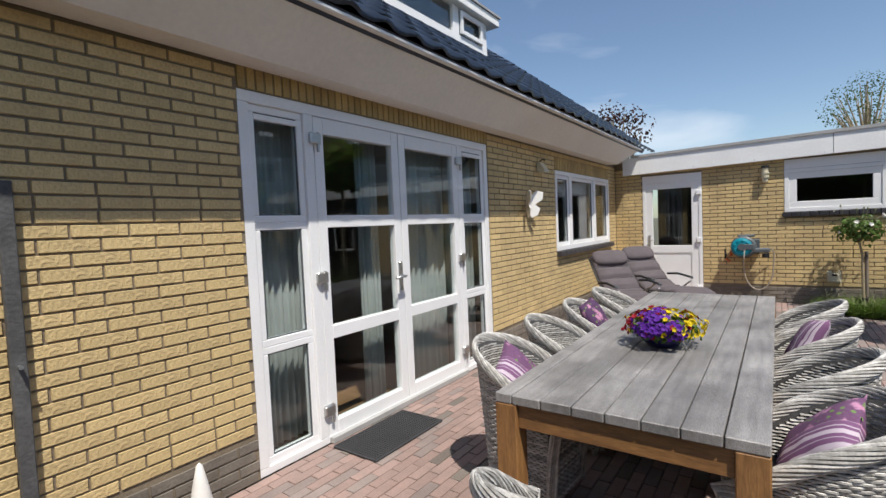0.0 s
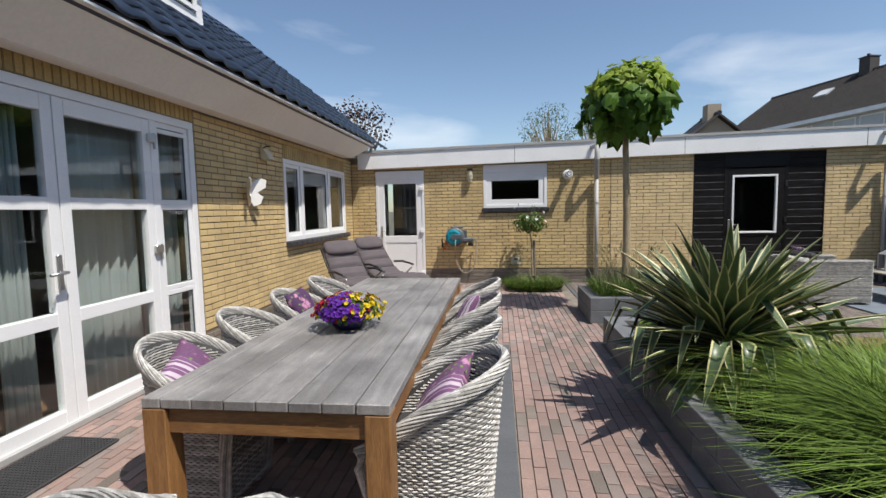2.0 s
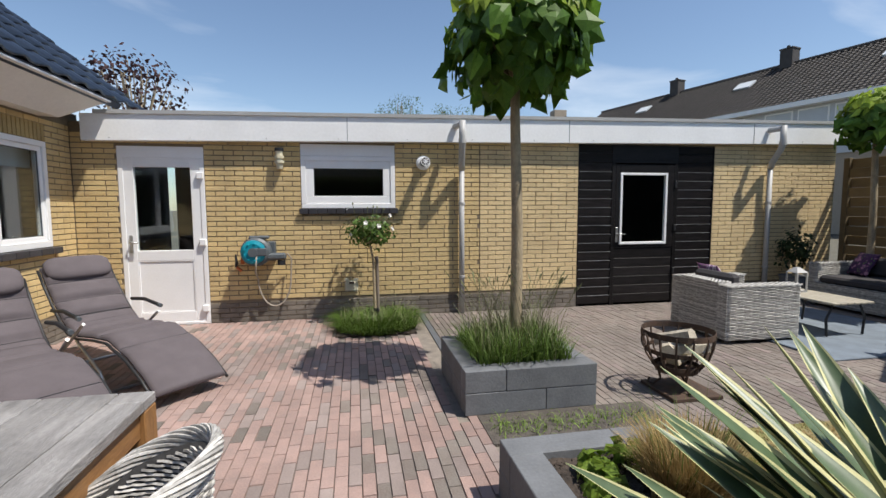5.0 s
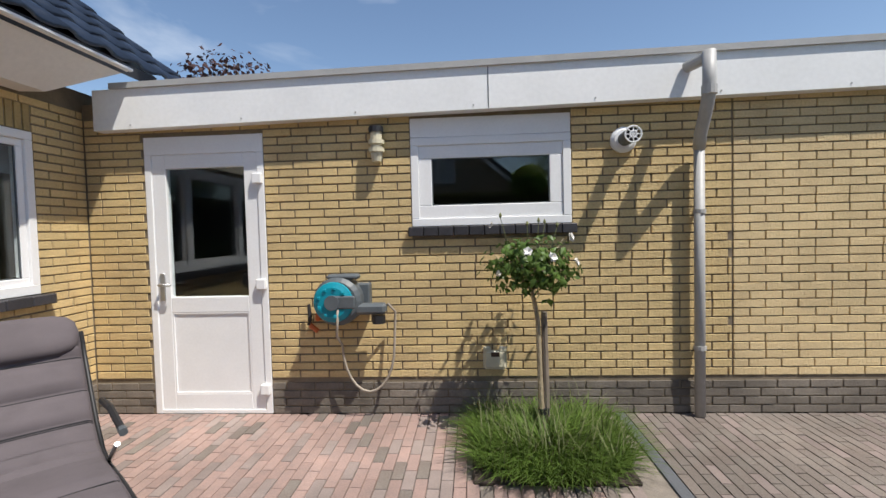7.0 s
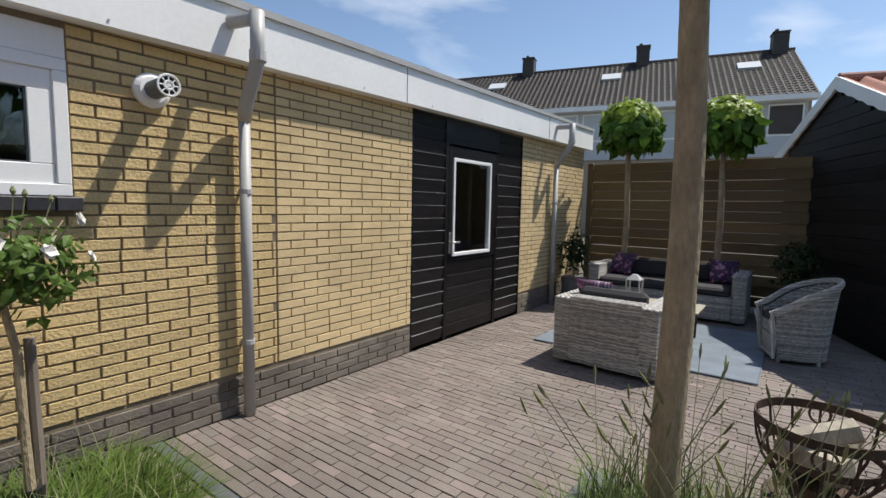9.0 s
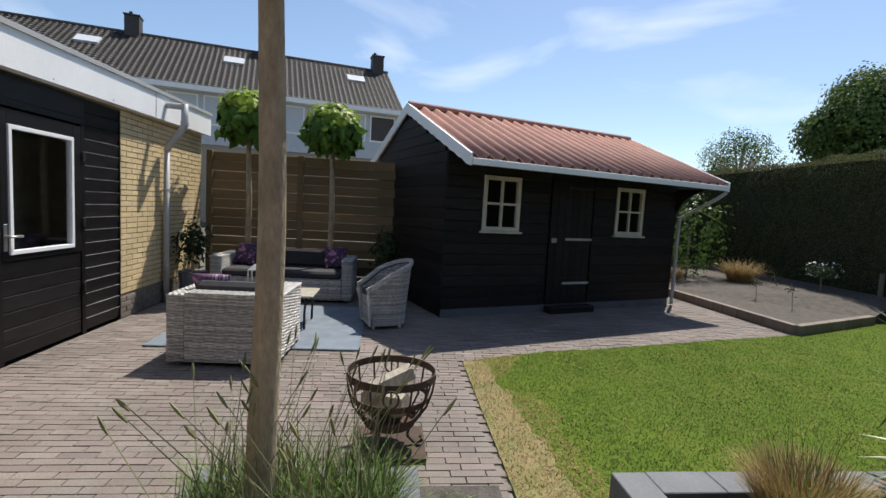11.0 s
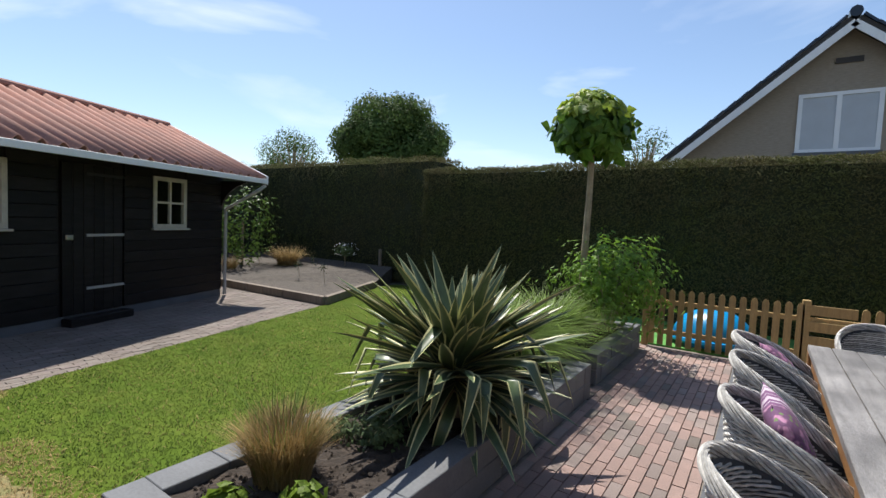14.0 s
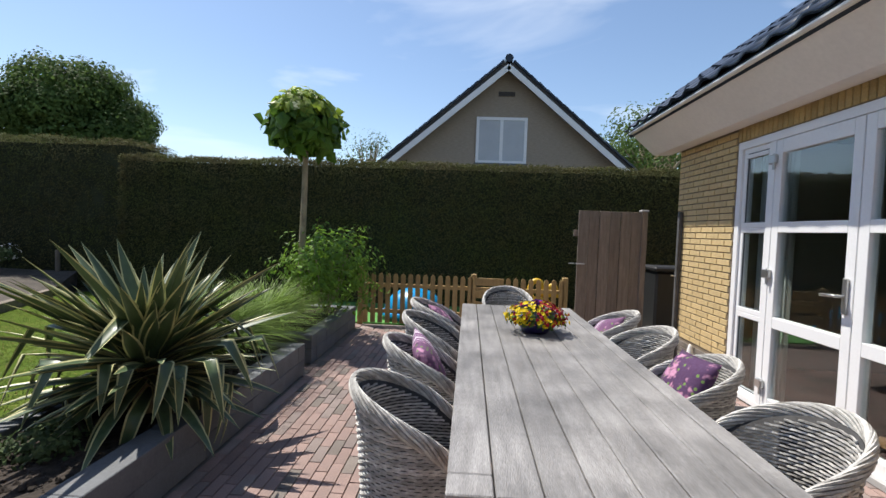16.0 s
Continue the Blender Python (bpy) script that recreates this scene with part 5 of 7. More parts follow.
for x in (-0.18, 0.12):
    part("wheel", tubem([(x, -0.14, 0.09), (x, 0.14, 0.09)], 0.09, 14), M_ORANGE, toy)
tagged(part("play_lawn", boxm(-2.0, 2.4, -2.5, -0.72, -0.012, 0.012), material("green_play_mat", (0.10, 0.30, 0.06), 0.9, 0.25, 6, 0.004, 90)), "bright green play mat behind the picket fence", "mat")

# ---- wicker ----
def weave(bm, path, z_rows, keep, width=0.011, amp=0.006, n=64, flat=0.6):
    """Horizontal strands that wave in and out along path(u, z) -> (x, y); keep(u, z) says where a strand exists."""
    for r, z in enumerate(z_rows):
        run = []
        for i in range(n + 1):
            u = i / n
            if keep(u, z):
                x, y = path(u, z)
                x2, y2 = path(min(u + 0.01, 1.0), z)
                x1, y1 = path(max(u - 0.01, 0.0), z)
                tx, ty = x2 - x1, y2 - y1
                ln = math.hypot(tx, ty) or 1
                o = 1.4 * amp * math.sin(i * math.pi / 2 + (r % 2) * math.pi + math.pi / 4)
                run.append((x + ty / ln * o, y - tx / ln * o, z + 0.001 * math.sin(i * 1.7 + r)))
            elif run:
                if len(run) > 2:
                    tube(bm, run, width, 4)
                run = []
        if len(run) > 2:
            tube(bm, run, width, 4)
    return bm


def braid(bm, points, radius, strands=3, turns=14, spread=0.014, tall=1.0):
    pts = [Vector(p) for p in points]
    n = len(pts)
    for k in range(strands):
        line = []
        for i, p in enumerate(pts):
            d = (pts[min(i + 1, n - 1)] - pts[max(i - 1, 0)]).normalized()
            a = d.orthogonal().normalized() if abs(d.z) > 0.95 else d.cross(Vector((0, 0, 1))).normalized()
            b = d.cross(a)
            w = 2 * math.pi * (turns * i / n + k / strands)
            line.append(p + a * math.cos(w) * spread + b * math.sin(w) * spread * tall)
        tube(bm, line, radius, 5)
    return bm


def tub_path(u, z, w=0.31, d=0.33):
    """U-shaped plan, open to +y; u runs from one arm's front round the back to the other."""
    k = 0.79 + 0.21 * min(1.0, z / 0.80) ** 1.3
    if u < 0.22 or u > 0.78:
        f = u / 0.22 if u < 0.22 else (1 - u) / 0.22
        s = -1 if u < 0.22 else 1
        return s * w * k * (0.94 + 0.06 * f), (0.30 - 0.30 * f) * k
    a = math.pi * (u - 0.22) / 0.56
    return -w * k * math.cos(a), -d * k * math.sin(a)


def tub_rim(u):
    return 0.50 + 0.30 * max(0.0, math.sin(math.pi * u)) ** 1.25


def build_tub_chair(name, label, group, rim=tub_rim):
    t = thing(name, label, "chair", group)
    rows = [0.05 + 0.0125 * i for i in range(62)]
    tagged(part("woven_shell", weave(bmesh.new(), tub_path, rows, lambda u, z: z < rim(u) - 0.02, 0.0052, 0.0026, 104), M_WICKER, t), kind="stuff")
    bm = bmesh.new()
    n = 40
    lo, hi = [], []
    for i in range(n + 1):
        u = i / n
        x, y = tub_path(u, 0.05)
        lo.append(bm.verts.new((x * 0.955, y * 0.955, 0.05)))
        x, y = tub_path(u, rim(u))
        hi.append(bm.verts.new((x * 0.965, y * 0.965, rim(u) - 0.015)))
    for i in range(n):
        bm.faces.new((lo[i], lo[i + 1], hi[i + 1], hi[i]))
    # added sheet behind the strands, coloured as the shade in their gaps
    lin = part("inner_lining", bm, M_WEAVE_SHADE, t, "dark backing that paints the shade between the strands", smooth=True)
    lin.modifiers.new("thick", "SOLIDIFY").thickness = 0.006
    inner = weave(bmesh.new(), lambda u, z: tuple(0.935 * c for c in tub_path(u, z)), [0.44 + 0.0140 * i for i in range(27)], lambda u, z: z < rim(u) - 0.03, 0.0052, 0.0024, 92)
    tagged(part("inner_weave", inner, M_WICKER, t), kind="stuff")
    pts = []
    for i in range(73):
        u = i / 72
        x, y = tub_path(u, rim(u))
        pts.append((x * 1.02, y * 1.02, rim(u)))
    x, y = pts[0][:2]
    front = [(x * 0.80, y - 0.03, 0.05), (x * 0.86, y + 0.0, 0.3), (x * 0.94, y + 0.03, 0.43), (x, y + 0.03, 0.49)]
    pts = front + pts + [(-p[0], p[1], p[2]) for p in front[::-1]]
    part("braided_rim", braid(bmesh.new(), pts, 0.0066, 12, 3.2, 0.0150, 1.9), M_WICKER, t)
    front_rows = weave(bmesh.new(), lambda u, z: (-0.245 + 0.49 * u, 0.255), [0.05 + 0.0132 * i for i in range(25)], lambda u, z: True, 0.0052, 0.0026, 36)
    tagged(part("front_apron", front_rows, M_WICKER, t), kind="stuff")
    # same painted gap shade behind the front apron
    part("front_backing", boxm(-0.24, 0.24, 0.23, 0.245, 0.05, 0.38), M_WEAVE_SHADE, t)
    bm = bmesh.new()
    prism(bm, [(0.265 * math.cos(a) * (1 if math.sin(a) < 0 else 1.0), (0.25 if math.sin(a) > 0 else 0.24) * (math.sin(a) if math.sin(a) < 0 else min(1, math.sin(a) * 1.6))) for a in [k * math.pi / 14 for k in range(28)]], 0.38, 0.455)
    bmesh.ops.bevel(bm, geom=[e for e in bm.edges if abs(e.verts[0].co.z - e.verts[1].co.z) < 1e-4 and e.verts[0].co.z > 0.45], offset=0.022, segments=2, affect="EDGES")
    part("seat_cushion", bm, M_CUSHION, t, "charcoal fabric seat cushion", smooth=False)
    for sx in (-0.18, 0.18):
        for sy in (-0.15, 0.20):
            part("foot", tubem([(sx, sy, 0), (sx, sy, 0.06)], 0.022, 8), M_WICKER, t)
    return t


# dark copy of the whitewashed wicker, with shade mixed into its colour
M_WICKER_SHADE = material("shaded_wicker", (0.16, 0.155, 0.155), 0.8, 0.4, 25, 0.004, 110, island=0.35)


def pillow_material(name, base, spot, leaf, stripes):
    m = bpy.data.materials.new(name)
    m.use_nodes = True
    n, l = m.node_tree.nodes, m.node_tree.links
    b = n["Principled BSDF"]
    b.inputs["Roughness"].default_value = 0.9
    tc = n.new("ShaderNodeTexCoord")
    last = None
    mix0 = n.new("ShaderNodeMix"); mix0.data_type = "RGBA"
    mix0.inputs["A"].default_value, mix0.inputs["B"].default_value = (*base, 1), (*spot, 1)
    v = n.new("ShaderNodeTexVoronoi"); v.inputs["Scale"].default_value = 13
    wob = n.new("ShaderNodeTexNoise"); wob.inputs["Scale"].default_value = 22
    l.new(tc.outputs["Object"], wob.inputs["Vector"])
    wadd = n.new("ShaderNodeMix"); wadd.data_type = "RGBA"; wadd.blend_type = "ADD"; wadd.inputs["Factor"].default_value = 0.09
    l.new(tc.outputs["Object"], wadd.inputs["A"]); l.new(wob.outputs["Color"], wadd.inputs["B"])
    l.new(wadd.outputs["Result"], v.inputs["Vector"])
    r = n.new("ShaderNodeMapRange"); r.inputs["From Min"].default_value, r.inputs["From Max"].default_value = 0.44, 0.26
    l.new(v.outputs["Distance"], r.inputs["Value"])
    l.new(r.outputs["Result"], mix0.inputs["Factor"])
    petal = n.new("ShaderNodeTexVoronoi"); petal.inputs["Scale"].default_value = 75
    l.new(tc.outputs["Object"], petal.inputs["Vector"])
    mixp = n.new("ShaderNodeMix"); mixp.data_type = "RGBA"; mixp.blend_type = "MULTIPLY"
    pr = n.new("ShaderNodeMapRange"); pr.inputs["To Min"].default_value, pr.inputs["To Max"].default_value = 0.0, 0.8
    l.new(petal.outputs["Distance"], pr.inputs["Value"]); l.new(pr.outputs["Result"], mixp.inputs["Factor"])
    l.new(mix0.outputs["Result"], mixp.inputs["A"]); mixp.inputs["B"].default_value = (0.80, 0.52, 0.66, 1)
    v2 = n.new("ShaderNodeTexVoronoi"); v2.inputs["Scale"].default_value = 26
    l.new(tc.outputs["Object"], v2.inputs["Vector"])
    r2 = n.new("ShaderNodeMapRange"); r2.inputs["From Min"].default_value, r2.inputs["From Max"].default_value = 0.24, 0.20
    l.new(v2.outputs["Distance"], r2.inputs["Value"])
    inv = n.new("ShaderNodeMath"); inv.operation = "SUBTRACT"; inv.use_clamp = True
    l.new(r2.outputs["Result"], inv.inputs[0]); l.new(r.outputs["Result"], inv.inputs[1])
    mix1 = n.new("ShaderNodeMix"); mix1.data_type = "RGBA"
    mix1.inputs["B"].default_value = (*leaf, 1)
    l.new(mixp.outputs["Result"], mix1.inputs["A"]); l.new(inv.outputs["Value"], mix1.inputs["Factor"])
    last = mix1.outputs["Result"]
    if stripes:
        sep = n.new("ShaderNodeSeparateXYZ"); l.new(tc.outputs["Object"], sep.inputs["Vector"])
        sn = n.new("ShaderNodeMath"); sn.operation = "SINE"
        ml = n.new("ShaderNodeMath"); ml.operation = "MULTIPLY"; ml.inputs[1].default_value = 190
        l.new(sep.outputs["X"], ml.inputs[0]); l.new(ml.outputs["Value"], sn.inputs[0])
        sn2 = n.new("ShaderNodeMath"); sn2.operation = "SINE"; ml2 = n.new("ShaderNodeMath"); ml2.operation = "MULTIPLY"; ml2.inputs[1].default_value = 83
        l.new(sep.outputs["X"], ml2.inputs[0]); l.new(ml2.outputs["Value"], sn2.inputs[0])
        sadd = n.new("ShaderNodeMath"); sadd.operation = "ADD"
        l.new(sn.outputs["Value"], sadd.inputs[0]); l.new(sn2.outputs["Value"], sadd.inputs[1])
        sr = n.new("ShaderNodeMapRange"); sr.inputs["From Min"].default_value, sr.inputs["From Max"].default_value = -0.1, 0.1
        l.new(sadd.outputs["Value"], sr.inputs["Value"])
        smix = n.new("ShaderNodeMix"); smix.data_type = "RGBA"
        smix.inputs["A"].default_value, smix.inputs["B"].default_value = (0.17, 0.075, 0.16, 1), (0.50, 0.42, 0.48, 1)
        l.new(sr.outputs["Result"], smix.inputs["Factor"])
        half = n.new("ShaderNodeMapRange"); half.inputs["From Min"].default_value, half.inputs["From Max"].default_value = -0.005, 0.005
        l.new(sep.outputs["X"], half.inputs["Value"])
        fm = n.new("ShaderNodeMix"); fm.data_type = "RGBA"
        l.new(half.outputs["Result"], fm.inputs["Factor"]); l.new(last, fm.inputs["B"]); l.new(smix.outputs["Result"], fm.inputs["A"])
        last = fm.outputs["Result"]
    l.new(last, b.inputs["Base Color"])
    return m


M_PILLOW_A = pillow_material("purple_rose_print", (0.075, 0.035, 0.095), (0.50, 0.27, 0.38), (0.14, 0.22, 0.06), False)
M_PILLOW_B = pillow_material("striped_rose_print", (0.15, 0.075, 0.15), (0.50, 0.28, 0.40), (0.14, 0.22, 0.07), True)


def pillow(name, label, mat, m, size=0.365, h=0.125, wide=1.0):
    bm = bmesh.new()
    n = 14
    for s in (-1, 1):
        rows = []
        for i in range(n + 1):
            row = []
            for j in range(n + 1):
                x, y = -1 + 2 * i / n, -1 + 2 * j / n
                b = ((1 - abs(x) ** 2.6) * (1 - abs(y) ** 2.6)) ** 0.55 if max(abs(x), abs(y)) < 1 else 0
                pinch = 1 - 0.07 * (1 - max(abs(x), abs(y))) * 0 - 0.06 * (abs(x * y) < 0.0)
                dx = 1 - 0.05 * (1 - y * y) * abs(x) ** 3
                dy = 1 - 0.05 * (1 - x * x) * abs(y) ** 3
                row.append(bm.verts.new((x * size * wide / 2 * dx, y * size / 2 * dy, s * h / 2 * b + 0.006 * noise.noise(Vector((x * 3, y * 3, s))))))
            rows.append(row)
        for i in range(n):
            for j in range(n):
                q = (rows[i][j], rows[i + 1][j], rows[i + 1][j + 1], rows[i][j + 1])
                bm.faces.new(q if s > 0 else q[::-1])
    bmesh.ops.remove_doubles(bm, verts=bm.verts, dist=0.004)
    ob = part(name, bm, mat, smooth=True)
    ob.matrix_basis = m
    return tagged(ob, label, "cushion", "patterned cushions on the garden seats")


# ---- garden table ----
table = thing("garden_table", "long garden table with weathered grey planks and teak legs", "table", at=(-0.657, 3.331, 0))
TX, TY = 0.496, 1.588
pw = (2 * TX) / 7.62
xs = -TX
for i in range(8):
    w = pw * (0.62 if i in (0,) else 1.0)
    if i == 0:
        part("edge_board", boxm(xs + 0.002, xs + w - 0.003, -TY, TY, 0.698, 0.740, bevel=0.004), M_TEAK_GREY, table)
    elif i == 7:
        part("edge_board", boxm(xs + 0.003, TX, -TY, TY - 0.11, 0.698, 0.740, bevel=0.004), M_TEAK_GREY, table)
        part("edge_board", boxm(xs + 0.003, TX, TY - 0.107, TY, 0.698, 0.740, bevel=0.004), M_TEAK_GREY, table)
    else:
        part("plank", boxm(xs + 0.002, xs + w - 0.002, -TY, TY, 0.698, 0.740 - 0.0015 * (i % 2), bevel=0.004), M_TEAK_GREY, table)
    xs += w
for sx in (-1, 1):
    for sy in (-1, 1):
        a, b = sorted((sx * TX, sx * (TX - 0.10)))
        c, d = sorted((sy * TY, sy * (TY - 0.10)))
        part("leg", boxm(a, b, c, d, 0, 0.697, bevel=0.005), M_TEAK, table)
for sy in (-1, 1):
    c, d = sorted((sy * (TY - 0.02), sy * (TY - 0.055)))
    part("end_apron", boxm(-TX + 0.10, TX - 0.10, c, d, 0.593, 0.696, bevel=0.003), M_TEAK_X, table)
for sx in (-1, 1):
    a, b = sorted((sx * (TX - 0.02), sx * (TX - 0.055)))
    part("side_apron", boxm(a, b, -TY + 0.10, TY - 0.10, 0.593, 0.696, bevel=0.003), M_TEAK_Y, table)

chair = build_tub_chair("wicker_chair", "whitewashed wicker tub chair with a charcoal seat cushion", "wicker chairs round the garden table")
spots = [(-0.05, y, 90) for y in (2.12, 2.80, 3.53, 4.25)] + [(-1.27, y, -90) for y in (2.30, 2.98, 3.68, 4.42)] + [(-0.63, 1.24, 0)]
SLIM = Matrix.Diagonal((0.90, 0.93, 1.0, 1.0))
chair.matrix_basis = pose(spots[0][0], spots[0][1], 0, 0, 0, spots[0][2] + 4) @ SLIM
for i, (x, y, r) in enumerate(spots[1:]):
    copy_thing(chair, pose(x, y, 0, 0, 0, r + (-5, 4, 3, -4, 5, -3, 4, 2)[i]) @ (SLIM if i < 7 else Matrix.Diagonal((0.93, 0.93, 1.0, 1.0))))
# loose cushions leaning on the backs
def lean_pillow(x, y, rz, mat, label, tilt=68, z=0.63, roll=0):
    m = pose(x, y, z, 0, 0, rz) @ pose(0, 0, 0, tilt, 0, 0) @ pose(0, 0, 0, 0, 0, roll)
    return pillow("patterned_cushion", label, mat, m)


lean_pillow(-0.025, 2.12, -86, M_PILLOW_B, "purple cushion with roses and stripes on a wicker chair", 50, 0.615, 158)
lean_pillow(-0.01, 3.53, -86, M_PILLOW_B, "purple cushion with roses and stripes on a wicker chair", 62, 0.655, -168)
lean_pillow(-1.295, 2.30, 92, M_PILLOW_B, "striped and rose printed cushion on a wicker chair", 52, 0.61, 22)
lean_pillow(-1.31, 3.68, 92, M_PILLOW_A, "dark purple cushion printed with pink roses", 60, 0.665, 3)

# ---- flower bowl ----
bowl = thing("flower_bowl", "dark blue bowl overflowing with yellow, purple and red petunias", "flower pot", at=(-0.68, 2.86, 0.740))
M_BOWL = material("dark_blue_glaze", (0.025, 0.02, 0.12), 0.3, 0.2, 8)
part("bowl", tubem([(0, 0, 0), (0, 0, 0.05), (0, 0, 0.12), (0, 0, 0.13)], [0.08, 0.12, 0.150, 0.145], 24), M_BOWL, bowl, smooth=True)
part("foliage", leaf_mesh("foliage", ball_spots(700, (0, 0, 0.10), (0.195, 0.195, 0.085), 0.3, 0.5, -0.35), 0.04, 0.6), M_GRASS, bowl)


def petals(name, spots, size, mat, parent, label):
    verts, faces = [], []
    for p, d in spots:
        d = (d + Vector((RNG.gauss(0, 0.3), RNG.gauss(0, 0.3), RNG.gauss(0, 0.3)))).normalized()
        a = d.orthogonal().normalized()
        b = d.cross(a)
        s = size * RNG.uniform(0.7, 1.15)
        i = len(verts)
        verts.append(p)
        for k in range(10):
            w = k * math.pi / 5
            r = s * (1.0 if k % 2 == 0 else 0.78)
            verts.append(p + (a * math.cos(w) + b * math.sin(w)) * r + d * s * 0.35)
        faces += [(i, i + 1 + k, i + 1 + (k + 1) % 10) for k in range(10)]
    return part(name, from_lists(name, verts, faces), mat, parent, label)


FL = {"yellow_flowers": (material("yellow_petal", (0.75, 0.56, 0.01), 0.6, 0.15, 20, island=0.15, translucent=0.2), (0.16, -0.02)),
      "purple_flowers": (material("purple_petal", (0.14, 0.03, 0.36), 0.6, 0.2, 20, island=0.2, translucent=0.2), (0.0, -0.16)),
      "red_flowers": (material("red_petal", (0.34, 0.015, 0.03), 0.6, 0.2, 20, island=0.2, translucent=0.2), (-0.17, 0.02))}
for nm, (mat, (ox, oy)) in FL.items():
    sp = []
    for p, d in ball_spots(1300, (0, 0, 0.115), (0.205, 0.205, 0.095), 0.25, 0.88, -0.45):
        score = p.x * ox + p.y * oy
        others = [p.x * q[0] + p.y * q[1] for k, (m2, q) in FL.items() if k != nm]
        if score + RNG.gauss(0, 0.008) > max(others) or (nm == "yellow_flowers" and p.y > 0.02 and RNG.random() < 0.6) or (nm != "purple_flowers" and RNG.random() < 0.12):
            sp.append((p, d))
    tagged(petals(nm[:-1], sp[:170], 0.0155, mat, bowl, nm.replace("_", " ") + " of petunia"), kind="stuff")

# ---- loungers ----
def lounger(name, top, foot, label):
    d = Vector((foot[0] - top[0], foot[1] - top[1]))
    L = d.length
    ang = math.degrees(math.atan2(d.y, d.x)) - 90
    t = thing(name, label, "lounger", "folding garden loungers", at=(top[0], top[1], 0), rz=ang)
    side = [(0.0, 0.92), (0.10, 0.78), (0.22, 0.63), (0.34, 0.50), (0.46, 0.41), (0.60, 0.39), (0.85, 0.42), (1.05, 0.43), (1.30, 0.34), (1.48, 0.23), (L, 0.11)]
    k = L / 1.62
    side = [(y * (k if y != L else 1), z) for y, z in side]
    dens, total = [side[0]], 0.0
    for (y0, z0), (y1, z1) in zip(side, side[1:]):
        m = max(2, round(math.hypot(y1 - y0, z1 - z0) / 0.014))
        dens += [(y0 + (y1 - y0) * q / m, z0 + (z1 - z0) * q / m) for q in range(1, m + 1)]
    bm = bmesh.new()
    W = 0.275
    seam_at = [0.20, 0.40, 0.60, 0.83, 1.28, 1.62]
    run_s = 0.0
    seam_lines = []
    rows = []
    for i, (y, z) in enumerate(dens):
        a = dens[max(i - 1, 0)]
        b = dens[min(i + 1, len(dens) - 1)]
        ty, tz = b[0] - a[0], b[1] - a[1]
        ln = math.hypot(ty, tz) or 1
        ny, nz = -tz / ln, ty / ln
        run_s += math.hypot(y - a[0], z - a[1]) if i else 0.0
        gap = min(abs(run_s - q) for q in seam_at)
        puff = min(1.0, gap / 0.055) ** 0.45
        th = (0.062 if y < 0.7 else 0.042) * (0.12 + 0.88 * puff)
        if i in (0, len(dens) - 1):
            th = 0.012
        ring = []
        for x, f in ((-W, 0.15), (-W * 0.92, 0.8), (-W * 0.5, 1), (0, 1.03), (W * 0.5, 1), (W * 0.92, 0.8), (W, 0.15)):
            ring.append(bm.verts.new((x, y + ny * th * f, z + nz * th * f)))
        if gap < 0.0075:
            seam_lines.append([(x, y + ny * (th * f + 0.002), z + nz * (th * f + 0.002)) for x, f in ((-W * 0.97, 0.4), (-W * 0.9, 0.85), (-W * 0.5, 1), (0, 1.03), (W * 0.5, 1), (W * 0.9, 0.85), (W * 0.97, 0.4))])
        low = [bm.verts.new((x, y - ny * 0.008, z - nz * 0.008)) for x in (W, -W)]
        rows.append(ring + low)
    for r, s in zip(rows, rows[1:]):
        for j in range(9):
            bm.faces.new((r[j], r[(j + 1) % 9], s[(j + 1) % 9], s[j]))
    bm.faces.new(rows[0]); bm.faces.new(rows[-1][::-1])
    cush = part("cushion", bm, M_LOUNGE, t, "padded taupe fabric cushion", smooth=True)
    for line in seam_lines:
        part("seam", tubem(line, 0.0038, 5), M_BLACK, cush)
    bm = bmesh.new()
    bmesh.ops.create_uvsphere(bm, u_segments=16, v_segments=8, radius=1, matrix=Matrix.Identity(4))
    for v in bm.verts:
        v.co = [math.copysign(abs(c) ** q, c) for c, q in zip(v.co, (0.45, 0.6, 0.8))]
    bm.transform(pose(0, 0.072, 0.905, -52, 0, 0) @ Matrix.Diagonal((0.27, 0.125, 0.058, 1)))
    part("head_pillow", bm, M_LOUNGE, t, smooth=True)
    for s in (-1, 1):
        part("side_tube", tubem([(s * (W + 0.012), y, z - 0.02) for y, z in side], 0.012, 8), M_BLACK, t, smooth=True)
        part("front_leg", tubem([(s * (W + 0.02), 0.62 * k, 0.36), (s * (W + 0.02), 0.95 * k, 0.16), (s * (W + 0.02), 1.05 * k, 0.015)], 0.012, 8), M_STEEL, t)
        part("rear_leg", tubem([(s * (W + 0.02), 0.75 * k, 0.52), (s * (W + 0.02), 0.40 * k, 0.25), (s * (W + 0.02), 0.15 * k, 0.015)], 0.012, 8), M_STEEL, t)
        part("armrest", tubem([(s * (W + 0.045), 0.30 * k, 0.58), (s * (W + 0.045), 0.50 * k, 0.60), (s * (W + 0.045), 0.72 * k, 0.57)], 0.017, 8), M_BLACK, t)
        part("arm_cap", tubem([(s * (W + 0.045), 0.72 * k, 0.57), (s * (W + 0.045), 0.75 * k, 0.565)], 0.019, 8), M_HOSEGREY, t)
    for y in (1.05 * k, 0.15 * k):
        part("foot_bar", tubem([(-W - 0.02, y, 0.015), (W + 0.02, y, 0.015)], 0.012, 8), M_STEEL, t)
    return t


lounger("folding_lounger", (-2.03, 7.99), (-0.62, 6.72), "taupe cushioned folding lounger before the back door")
lounger("folding_lounger", (-2.20, 7.02), (-0.98, 5.86), "taupe cushioned folding lounger beside the house wall")

